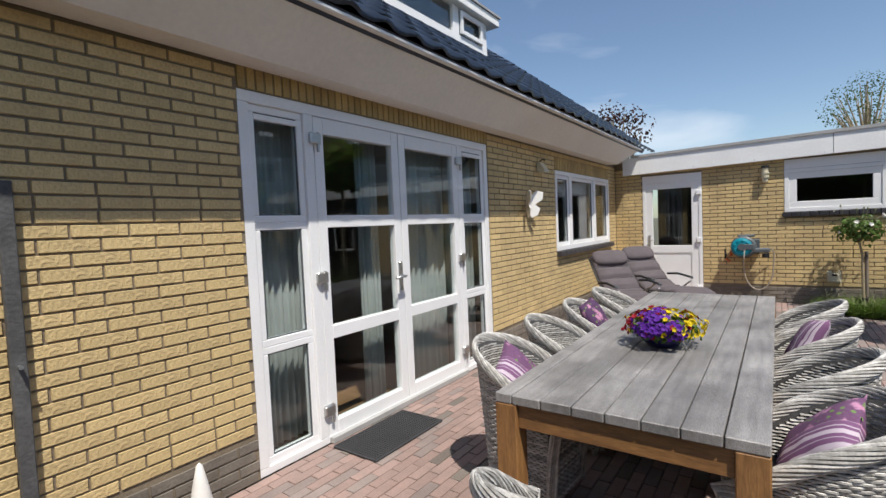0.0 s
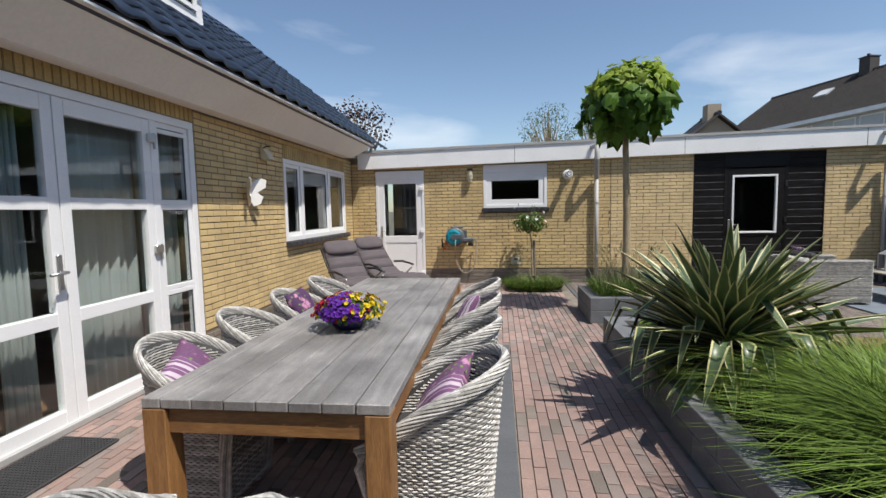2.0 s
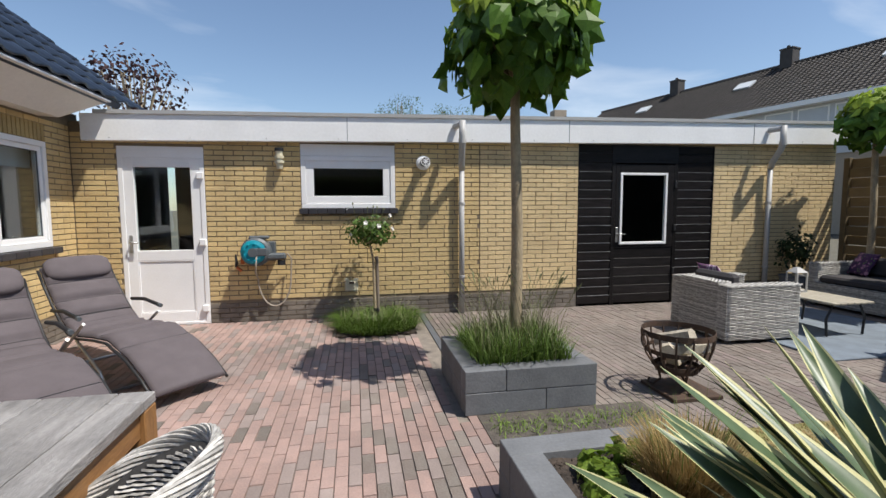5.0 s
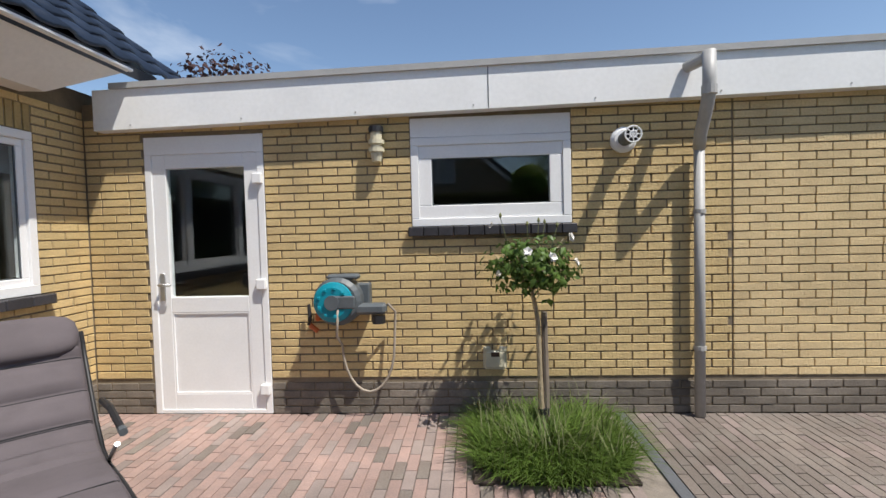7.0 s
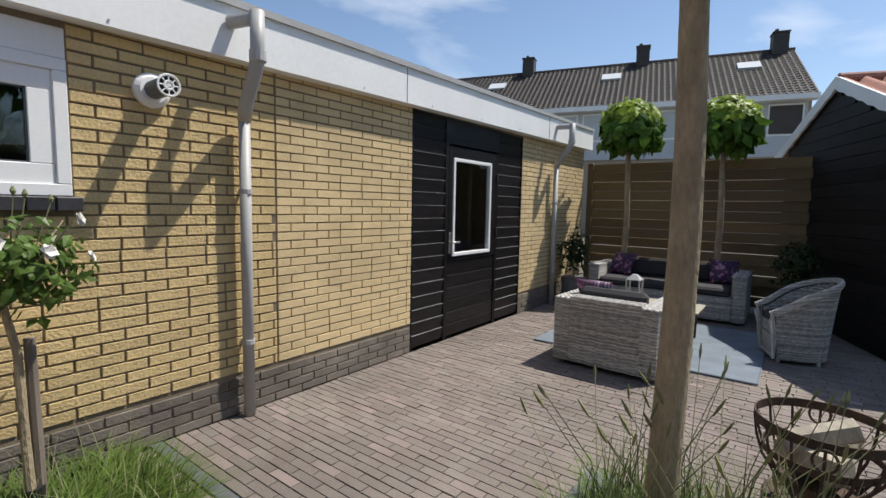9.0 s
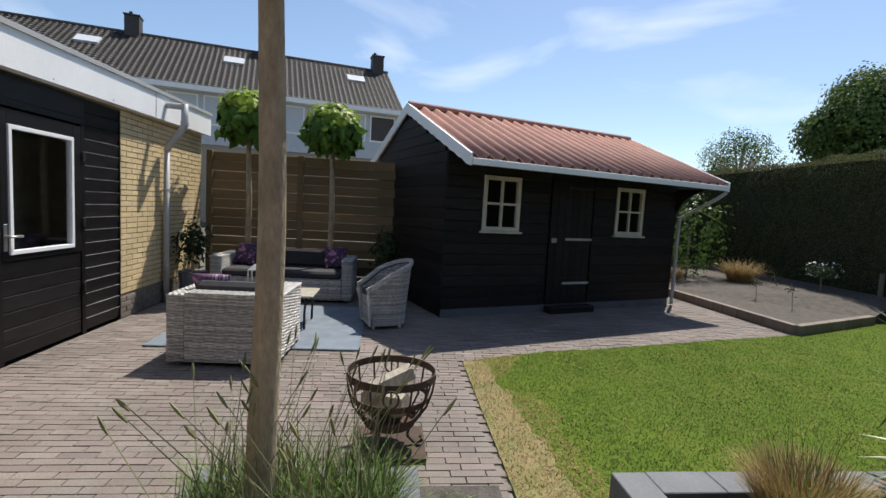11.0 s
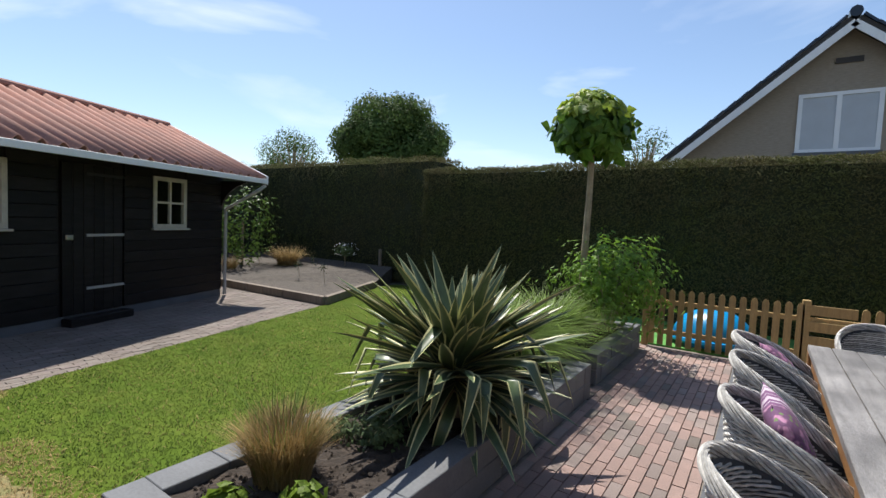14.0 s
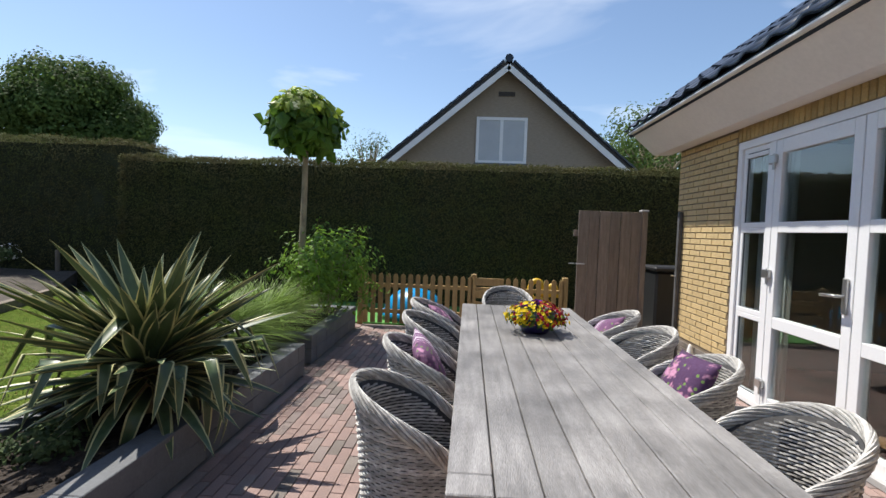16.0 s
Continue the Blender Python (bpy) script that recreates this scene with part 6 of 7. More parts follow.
# ---- lounge set on the terrace ----
def rounded_rect(w, d, r, u):
    per = 2 * (w + d)
    s = (u % 1.0) * per
    for ax, ay, bx, by in ((-w / 2, -d / 2, w / 2, -d / 2), (w / 2, -d / 2, w / 2, d / 2), (w / 2, d / 2, -w / 2, d / 2), (-w / 2, d / 2, -w / 2, -d / 2)):
        ln = math.hypot(bx - ax, by - ay)
        if s <= ln:
            return ax + (bx - ax) * s / ln, ay + (by - ay) * s / ln
        s -= ln
    return -w / 2, -d / 2


def wicker_block(parent, name, x0, x1, y0, y1, z0, z1, step=0.0145, mat=None):
    w, d = x1 - x0, y1 - y0
    cx, cy = (x0 + x1) / 2, (y0 + y1) / 2
    n = max(24, int(2 * (w + d) / 0.045))

    def path(u, z):
        x, y = rounded_rect(w, d, 0.03, u)
        return cx + x, cy + y
    rows = [z0 + 0.010 + step * i for i in range(int((z1 - z0) / step))]
    ob = tagged(part(name, weave(bmesh.new(), path, rows, lambda u, z: True, 0.0068, 0.004, n), mat or M_WICKER, parent), kind="stuff")
    # filler block behind the strands; its dark tone paints their shaded gaps
    part("core_panel", boxm(x0 + 0.012, x1 - 0.012, y0 + 0.012, y1 - 0.012, z0, z1 - 0.004), M_WICKER_SHADE, ob)
    bm = bmesh.new()
    along_x = w >= d
    m = int((d if along_x else w) / 0.024)
    for i in range(m + 1):
        if along_x:
            yy = y0 + d * i / max(m, 1)
            tube(bm, [(x0 + w * k / 24, yy, z1 + 0.003 * (-1) ** (k + i)) for k in range(25)], 0.0115, 4)
        else:
            xx = x0 + w * i / max(m, 1)
            tube(bm, [(xx, y0 + d * k / 24, z1 + 0.003 * (-1) ** (k + i)) for k in range(25)], 0.0115, 4)
    tagged(part("woven_top", bm, mat or M_WICKER, ob), kind="stuff")
    return ob


def lounge_seat(name, label, m, width, depth=0.86, group=""):
    """Faces +y; width along x."""
    t = thing(name, label, "sofa", group)
    t.matrix_basis = m
    w, d = width / 2, depth / 2
    wicker_block(t, "base", -w + 0.15, w - 0.15, -d + 0.15, d, 0.04, 0.34)
    wicker_block(t, "arm", -w, -w + 0.148, -d, d, 0.04, 0.62)
    wicker_block(t, "arm", w - 0.148, w, -d, d, 0.04, 0.62)
    wicker_block(t, "back", -w + 0.15, w - 0.15, -d, -d + 0.148, 0.04, 0.64)
    part("seat_cushion", boxm(-w + 0.16, w - 0.16, -d + 0.16, d - 0.01, 0.345, 0.455, bevel=0.03), M_CUSHION, t, "charcoal seat cushion")
    bm = boxm(-w + 0.16, w - 0.16, -d + 0.16, -d + 0.29, 0.46, 0.72, bevel=0.035)
    part("back_cushion", bm, M_CUSHION, t, "charcoal back cushion")
    for sx in (-1, 1):
        for sy in (-1, 1):
            part("foot", tubem([(sx * (w - 0.07), sy * (d - 0.07), 0), (sx * (w - 0.07), sy * (d - 0.07), 0.05)], 0.03), M_WICKER_SHADE, t)
    return t


lounge_seat("lounge_armchair", "broad whitewashed wicker armchair with charcoal cushions", pose(4.90, 7.59, 0, 0, 0, -92), 0.92, 0.88, "wicker lounge set")
lounge_seat("lounge_sofa", "long whitewashed wicker sofa with charcoal cushions", pose(7.70, 7.76, 0, 0, 0, 90), 2.0, 0.88, "wicker lounge set")
wc = copy_thing(chair, pose(6.08, 6.24, 0, 0, 0, 18))
tagged(wc, "grey wicker tub chair on the shaded terrace", group="wicker lounge set")
for x, y, rz, mt, tl in ((7.82, 8.42, -105, M_PILLOW_A, 60), (7.8, 7.06, -75, M_PILLOW_A, 60), (4.82, 7.80, 85, M_PILLOW_B, 60)):
    lean_pillow(x, y, rz, mt, "patterned cushion on the wicker lounge set", tl, 0.62)
rug = thing("outdoor_rug", "pale blue-grey outdoor rug on the terrace", "rug", at=(5.98, 7.5, 0))
M_RUG = material("blue_grey_rug", (0.18, 0.215, 0.255), 0.9, 0.25, 5, 0.003, 120)
part("rug_mat", boxm(-0.98, 0.98, -1.02, 1.02, 0.006, 0.016, bevel=0.004), M_RUG, rug)
part("border", tubem([(-0.98, -1.02, 0.011), (0.98, -1.02, 0.011), (0.98, 1.02, 0.011), (-0.98, 1.02, 0.011)], 0.010, 6, True), M_RUG, rug)
ct = thing("coffee_table", "low slatted pale wooden table with bent metal legs", "table", at=(5.95, 7.50, 0.016))
M_PALEWOOD = material("pale_slat_wood", (0.42, 0.38, 0.30), 0.7, 0.2, 6, 0.002, 60, stretch=(1, 8, 1), piece=0.1)
for i in range(6):
    part("slat", boxm(-0.27 + i * 0.09, -0.27 + i * 0.09 + 0.082, -0.45, 0.45, 0.37, 0.395, bevel=0.006), M_PALEWOOD, ct)
for sy in (-0.36, 0.36):
    part("bent_leg", tubem([(-0.24, sy, 0.01), (-0.26, sy, 0.2), (-0.18, sy, 0.36), (0.18, sy, 0.36), (0.26, sy, 0.2), (0.24, sy, 0.01)], 0.014), M_BLACK, ct)
tray = thing("lantern", "grey garden lantern on the low table", "lantern", at=(5.95, 7.75, 0.411))
part("base", boxm(-0.08, 0.08, -0.08, 0.08, 0, 0.02), M_ZINC, tray)
for sx in (-0.07, 0.07):
    for sy in (-0.07, 0.07):
        part("post", boxm(sx - 0.008, sx + 0.008, sy - 0.008, sy + 0.008, 0.02, 0.24), M_ZINC, tray)
part("roof", tubem([(0, 0, 0.24), (0, 0, 0.30)], [0.11, 0.03], 4), M_ZINC, tray)


def potted_shrub(x, y, label, h=0.75):
    t = thing("potted_shrub", label, "plant pot", "potted shrubs on the terrace", at=(x, y, 0))
    part("pot", tubem([(0, 0, 0), (0, 0, 0.38), (0, 0, 0.40), (0, 0, 0.36)], [0.13, 0.19, 0.20, 0.17], 16), M_STONE, t, "grey tapered pot", smooth=False)
    part("stem", tubem([(0, 0, 0.3), (0.02, 0.01, 0.8)], 0.02), M_BARK, t)
    part("foliage", leaf_mesh("foliage", ball_spots(420, (0, 0, 0.45 + h * 0.5), (0.26, 0.26, h * 0.45), 0.3, 0.3), 0.09, 0.45), M_SHRUB, t)
    return t


M_SHRUB = material("dull_shrub_leaf", (0.040, 0.065, 0.025), 0.55, 0.35, 6, island=0.35, translucent=0.2)
potted_shrub(7.25, 8.98, "leafy shrub in a tall grey pot by the garage wall")
potted_shrub(7.5, 6.27, "leafy shrub in a grey pot beside the shed")

# ---- fire basket ----
fb = thing("fire_basket", "rusty iron fire basket holding split logs", "fire basket", at=(3.10, 6.15, 0))
fb.matrix_basis = fb.matrix_basis @ Matrix.Diagonal((0.86, 0.86, 0.97, 1.0))
part("base_plate", boxm(-0.20, 0.28, -0.26, 0.24, 0.003, 0.03, bevel=0.003), M_RUST, fb, "square rusted base plate")
ring = lambda r, z, n=32: [(r * math.cos(k * 2 * math.pi / n), r * math.sin(k * 2 * math.pi / n), z) for k in range(n)]


def band(bm, r, z, h, th=0.006, n=32):
    for k in range(n):
        a0, a1 = 2 * math.pi * k / n, 2 * math.pi * (k + 1) / n
        v = [bm.verts.new((q * math.cos(a), q * math.sin(a), zz)) for q, a, zz in ((r, a0, z), (r, a1, z), (r, a1, z + h), (r, a0, z + h), (r - th, a0, z), (r - th, a1, z), (r - th, a1, z + h), (r - th, a0, z + h))]
        for f in ((0, 1, 2, 3), (5, 4, 7, 6), (3, 2, 6, 7), (1, 0, 4, 5)):
            bm.faces.new([v[i] for i in f])
    bmesh.ops.remove_doubles(bm, verts=bm.verts, dist=1e-5)
    return bm


part("upper_hoop", band(bmesh.new(), 0.31, 0.47, 0.045), M_RUST, fb)
part("middle_hoop", band(bmesh.new(), 0.265, 0.33, 0.035), M_RUST, fb)
part("lower_hoop", band(bmesh.new(), 0.19, 0.20, 0.035), M_RUST, fb)
part("fire_pan", tubem([(0, 0, 0.16), (0, 0, 0.175), (0, 0, 0.20)], [0.12, 0.18, 0.185], 20), M_RUST, fb)
for k in range(14):
    a = k * 2 * math.pi / 14
    c, s = math.cos(a), math.sin(a)
    part("upright_strap", tubem([(0.31 * c, 0.31 * s, 0.50), (0.295 * c, 0.295 * s, 0.40), (0.26 * c, 0.26 * s, 0.30), (0.185 * c, 0.185 * s, 0.20), (0.12 * c, 0.12 * s, 0.165)], 0.009, 4), M_RUST, fb)
for k in range(3):
    a = k * 2 * math.pi / 3 + 0.5
    c, s = math.cos(a), math.sin(a)
    part("curled_leg", tubem([(0.15 * c, 0.15 * s, 0.18), (0.13 * c, 0.13 * s, 0.09), (0.19 * c, 0.19 * s, 0.04), (0.24 * c, 0.24 * s, 0.06), (0.22 * c, 0.22 * s, 0.09)], 0.012, 6), M_RUST, fb)
for s in (-1, 1):
    part("ring_handle", tubem([(s * (0.32 + 0.012), 0.05 * math.cos(a), 0.44 + 0.05 * math.sin(a)) for a in [k * math.pi / 8 for k in range(16)]], 0.007, 6, True), M_RUST, fb)
M_LOG = material("split_birch_log", (0.52, 0.46, 0.36), 0.85, 0.35, 6, 0.006, 50, stretch=(1, 1, 4))
for x, y, z, ax, az, ln in ((-0.02, 0.02, 0.43, 70, 20, 0.36), (0.06, -0.08, 0.36, 85, 70, 0.34), (-0.08, 0.04, 0.34, 85, -35, 0.34), (0.03, 0.0, 0.28, 88, 120, 0.30)):
    lg = thing("split_log", "pale split firewood log in the iron basket", "log", "logs in the fire basket")
    lg.matrix_basis = pose(3.10 + 0.8 * x, 6.15 + 0.8 * y, 0.97 * z + 0.01, ax, 0, az) @ Matrix.Scale(0.86, 4)
    bm = bmesh.new()
    prism(bm, [(-0.055, -0.03), (0.055, -0.035), (0.05, 0.03), (0.01, 0.06), (-0.045, 0.04)], -ln / 2, ln / 2)
    part("wood", bm, M_LOG, lg)
    part("bark", boxm(-0.056, 0.056, -0.042, -0.031, -ln / 2, ln / 2), M_BARK, lg)

# ---- stone planters ----
def planter(name, label, x0, x1, y0, y1, h, wall=0.12, soil=None):
    t = thing(name, label, "planter", "grey block planters")
    rows = 2
    rh = h / rows
    for r in range(rows):
        z0, z1 = r * rh, (r + 1) * rh - 0.003
        def run(a, b, put, off):
            u = a
            first = True
            while u < b - 0.02:
                ln = 0.60 if not (first and off) else 0.30
                v = min(u + ln, b)
                if b - v < 0.12:
                    v = b
                put(u + 0.0015, v - 0.0015)
                u, first = v, False
        j = lambda: RNG.uniform(-0.004, 0.004)
        run(x0, x1, lambda a, b: part("block", boxm(a, b, y0 + j(), y0 + wall, z0, z1, bevel=0.004), M_STONE, t), r % 2)
        run(x0, x1, lambda a, b: part("block", boxm(a, b, y1 - wall, y1 + j(), z0, z1, bevel=0.004), M_STONE, t), 1 - r % 2)
        run(y0 + wall, y1 - wall, lambda a, b: part("block", boxm(x0 + j(), x0 + wall, a, b, z0, z1, bevel=0.004), M_STONE, t), 1 - r % 2)
        run(y0 + wall, y1 - wall, lambda a, b: part("block", boxm(x1 - wall, x1 + j(), a, b, z0, z1, bevel=0.004), M_STONE, t), r % 2)
    bm = bmesh.new()
    nx, ny = 14, max(6, int((y1 - y0) * 10))
    g = [[bm.verts.new((x0 + wall + (x1 - x0 - 2 * wall) * i / nx, y0 + wall + (y1 - y0 - 2 * wall) * k / ny, h - 0.05 + 0.02 * noise.noise(Vector((i * 0.9, k * 0.9, x0))) + 0.012 * RNG.random())) for k in range(ny + 1)] for i in range(nx + 1)]
    for i in range(nx):
        for k in range(ny):
            bm.faces.new((g[i][k], g[i + 1][k], g[i + 1][k + 1], g[i][k + 1]))
    part("soil", bm, soil or M_SOIL, t, "dark crumbly soil")
    CR = random.Random(int(100 * y1))
    verts, faces = [], []
    for k in range(int(700 * (x1 - x0 - 2 * wall) * (y1 - y0 - 2 * wall))):
        cx, cy = CR.uniform(x0 + wall + 0.02, x1 - wall - 0.02), CR.uniform(y0 + wall + 0.02, y1 - wall - 0.02)
        q, b = CR.choice((0.006, 0.008, 0.011, 0.017)), len(verts)
        for dx, dy, dz in ((1, 0, 0), (0, 1, 0), (-1, 0, 0), (0, -1, 0), (0, 0, 0.8), (0, 0, -0.8)):
            verts.append((cx + q * (dx + CR.uniform(-0.35, 0.35)), cy + q * (dy + CR.uniform(-0.35, 0.35)), h - 0.042 + q * (dz + CR.uniform(-0.2, 0.3))))
        faces += [(b + i, b + (i + 1) % 4, b + 4) for i in range(4)] + [(b + (i + 1) % 4, b + i, b + 5) for i in range(4)]
    me = bpy.data.meshes.new("loose_soil")
    me.from_pydata(verts, [], faces)
    me.materials.append(soil or M_SOIL)
    crumbs = new("loose_soil", me)
    crumbs.parent = t
    tagged(crumbs, kind="stuff")
    return t


planter("stone_planter", "grey stone block planter holding the catalpa and lavender", 1.355, 2.35, 6.02, 6.96, 0.32, 0.15)
planter("stone_planter", "long grey stone block planter with the yucca", 1.315, 2.335, 1.78, 5.115, 0.30, 0.165)
planter("stone_planter", "grey stone block planter beside the picket fence", 1.36, 2.40, -0.40, 1.45, 0.30, 0.15)


# ---- blades ----
def blades(name, roots, length, width, bend, mat, parent=None, label="", segs=3, stiff=0.0):
    """Arching blades from roots (x, y, z, lean direction or None)."""
    verts, faces = [], []
    for x, y, z, lean in roots:
        a = RNG.uniform(0, 6.283) if lean is None else lean
        d = Vector((math.cos(a), math.sin(a), 0))
        sd = Vector((-d.y, d.x, 0))
        ln = length * RNG.uniform(0.6, 1.15)
        b = bend * RNG.uniform(0.4, 1.3)
        w = width * RNG.uniform(0.7, 1.2)
        i = len(verts)
        for k in range(segs + 1):
            f = k / segs
            p = Vector((x, y, z)) + Vector((0, 0, 1)) * ln * (f - b * 0.45 * f * f) + d * ln * b * (0.25 * f + 0.75 * f * f)
            ww = w * (1 - f) ** 0.6 / 2 if k < segs else 0
            if k < segs:
                verts += [p + sd * ww, p - sd * ww]
            else:
                verts.append(p)
        for k in range(segs - 1):
            q = i + 2 * k
            faces.append((q, q + 1, q + 3, q + 2))
        q = i + 2 * (segs - 1)
        faces.append((q, q + 1, q + 2))
    return part(name, from_lists(name, verts, faces), mat, parent, label)


def clump_roots(n, x, y, z, r):
    out = []
    for _ in range(n):
        a, q = RNG.uniform(0, 6.283), r * math.sqrt(RNG.random())
        out.append((x + q * math.cos(a), y + q * math.sin(a), z, a + RNG.gauss(0, 0.6)))
    return out


def grass_clump(name, label, x, y, z, r, n, length, width, bend, mat, category="grass", extra=None, segs=6):
    t = thing(name, label, category, "", at=(x, y, z))
    tagged(blades("blade", clump_roots(n, 0, 0, 0, r), length, width, bend, mat, t, segs=segs), kind="stuff")
    if extra:
        tagged(blades(extra[0], clump_roots(extra[1], 0, 0, 0, r), extra[2], extra[3], extra[4], extra[5], t), kind="stuff")
    return t


M_SEDGE = material("bright_sedge", (0.22, 0.33, 0.065), 0.5, 0.3, 5, island=0.5, translucent=0.3)
M_FLOWERSTALK = material("lavender_stalk", (0.20, 0.215, 0.09), 0.7, 0.3, 8, island=0.3)
M_HERB = material("grey_green_herb", (0.12, 0.175, 0.075), 0.7, 0.3, 8, island=0.35, translucent=0.2)
M_LIME = material("lime_leaf", (0.20, 0.30, 0.04), 0.5, 0.3, 8, island=0.3, translucent=0.35)
M_BRIGHTSHRUB = material("bright_shrub_leaf", (0.21, 0.36, 0.05), 0.5, 0.35, 8, island=0.35, translucent=0.35)

# lavender round the catalpa
lav = thing("lavender_patch", "green lavender with thin flower stalks under the catalpa", "lavender", at=(1.85, 6.49, 0.27))
blades("foliage", [(RNG.uniform(-0.36, 0.36), RNG.uniform(-0.36, 0.36), 0, None) for _ in range(2600)], 0.30, 0.009, 0.75, M_GRASS, lav)
blades("stalk_fringe", [(RNG.uniform(-0.33, 0.33), RNG.uniform(-0.33, 0.33), 0, None) for _ in range(420)], 0.52, 0.006, 0.45, M_FLOWERSTALK, lav, "thin straw-coloured flower stalks")
bm = bmesh.new()
for _ in range(46):
    a, h = RNG.uniform(0, 6.283), RNG.uniform(0.50, 0.68)
    x0, y0 = RNG.uniform(-0.28, 0.28), RNG.uniform(-0.28, 0.28)
    dx, dy = math.cos(a) * RNG.uniform(0.1, 0.35), math.sin(a) * RNG.uniform(0.1, 0.35)
    tube(bm, [(x0, y0, 0), (x0 + dx * 0.4, y0 + dy * 0.4, h * 0.6), (x0 + dx, y0 + dy, h)], [0.002, 0.002, 0.0015], 3)
    tube(bm, [(x0 + dx, y0 + dy, h - 0.005), (x0 + dx * 1.06, y0 + dy * 1.06, h + 0.02), (x0 + dx * 1.12, y0 + dy * 1.12, h + 0.045)], [0.003, 0.006, 0.002], 4)
part("seed_fringe", bm, M_FLOWERSTALK, lav)

# bed at the foot of the garage wall with the rose tree
bedm = thing("planting_bed", "small bed of soil and lavender before the garage wall", "flower bed", at=(0.86, 8.75, 0))
part("soil", boxm(-0.48, 0.45, -0.50, 0.42, -0.01, 0.018, bevel=0.008), M_SOIL, bedm)
bed_lav = thing("lavender_patch", "green lavender growing round the standard rose", "lavender", at=(0.86, 8.70, 0.015))
blades("foliage", [r for r in clump_roots(3600, 0, 0, 0, 0.52) if abs(r[0]) < 0.47 and r[1] < 0.38], 0.24, 0.009, 1.1, M_GRASS, bed_lav)
blades("stalk_fringe", [(RNG.uniform(-0.45, 0.42), RNG.uniform(-0.42, 0.38), 0, None) for _ in range(200)], 0.42, 0.005, 0.6, M_FLOWERSTALK, bed_lav)
rose = thing("standard_rose", "standard rose tree with white blooms tied to a stake", "rose", at=(0.86, 8.88, 0))
part("stem", tubem([(0, 0, 0), (-0.01, 0.01, 0.4), (-0.02, 0, 0.8), (-0.06, -0.02, 1.02)], [0.022, 0.018, 0.016, 0.014], 8), M_BARK, rose)
part("stake", tubem([(0.035, 0.02, 0), (0.025, 0.02, 0.85)], 0.022, 8), M_GATE, rose, "grey wooden stake")
part("tie", tubem([(0.01, 0.01, 0.15), (0.01, 0.01, 0.19)], 0.038, 10), M_BLACK, rose)
for k in range(9):
    a = k * 2.4
    part("branch", tubem([(-0.06, -0.02, 1.0), (-0.06 + 0.15 * math.cos(a), -0.02 + 0.15 * math.sin(a), 1.12 + 0.05 * (k % 3)), (-0.06 + 0.25 * math.cos(a), -0.02 + 0.25 * math.sin(a), 1.15 + 0.1 * (k % 3))], [0.008, 0.006, 0.003], 5), M_BARK, rose)
M_ROSELEAF = material("rose_leaf", (0.12, 0.20, 0.045), 0.4, 0.35, 8, island=0.35, translucent=0.3)
part("foliage", leaf_mesh("foliage", ball_spots(680, (-0.06, -0.02, 1.18), (0.32, 0.30, 0.20), 0.35, 0.35), 0.065, 0.65), M_ROSELEAF, rose)
for x, y, z in ((0.24, -0.1, 1.36), (-0.22, -0.15, 1.14), (0.1, -0.25, 1.24), (0.27, -0.12, 1.2), (-0.05, -0.26, 1.28), (-0.26, 0.0, 1.45)):
    petals("white_bloom", [(Vector((-0.06 + x, -0.02 + y, z)), Vector((x, y, 0.1)).normalized())] * 4, 0.030, M_WHITE, rose, "small white rose bloom")
bm = bmesh.new()
for x, y, z in ((0.05, -0.05, 1.46), (-0.02, 0.0, 1.44), (0.1, 0.02, 1.45), (-0.2, -0.02, 1.50), (0.18, 0.0, 1.43)):
    tube(bm, [(-0.06 + x * 0.6, y * 0.6, 1.2), (-0.06 + x, y, z)], 0.003, 4)
    tube(bm, [(-0.06 + x, y, z), (-0.06 + x, y, z + 0.015), (-0.06 + x, y, z + 0.035)], [0.005, 0.011, 0.003], 6)
part("rose_buds", bm, M_FLOWERSTALK, rose)

# ---- yucca ----
M_YUC_MID = material("yucca_leaf_middle", (0.085, 0.130, 0.058), 0.40, 0.25, 6, stretch=(6, 6, 1), island=0.3)
M_YUC_EDGE = material("yucca_leaf_margin", (0.60, 0.57, 0.28), 0.5, 0.2, 6, island=0.2)
yucca = thing("variegated_yucca", "large yucca with cream-edged sword leaves", "yucca", "", at=(1.70, 3.38, 0.20))
part("stump", tubem([(0, 0, 0), (0.02, 0, 0.22), (0.02, 0.02, 0.34)], [0.10, 0.085, 0.06], 10), M_BARK, yucca)


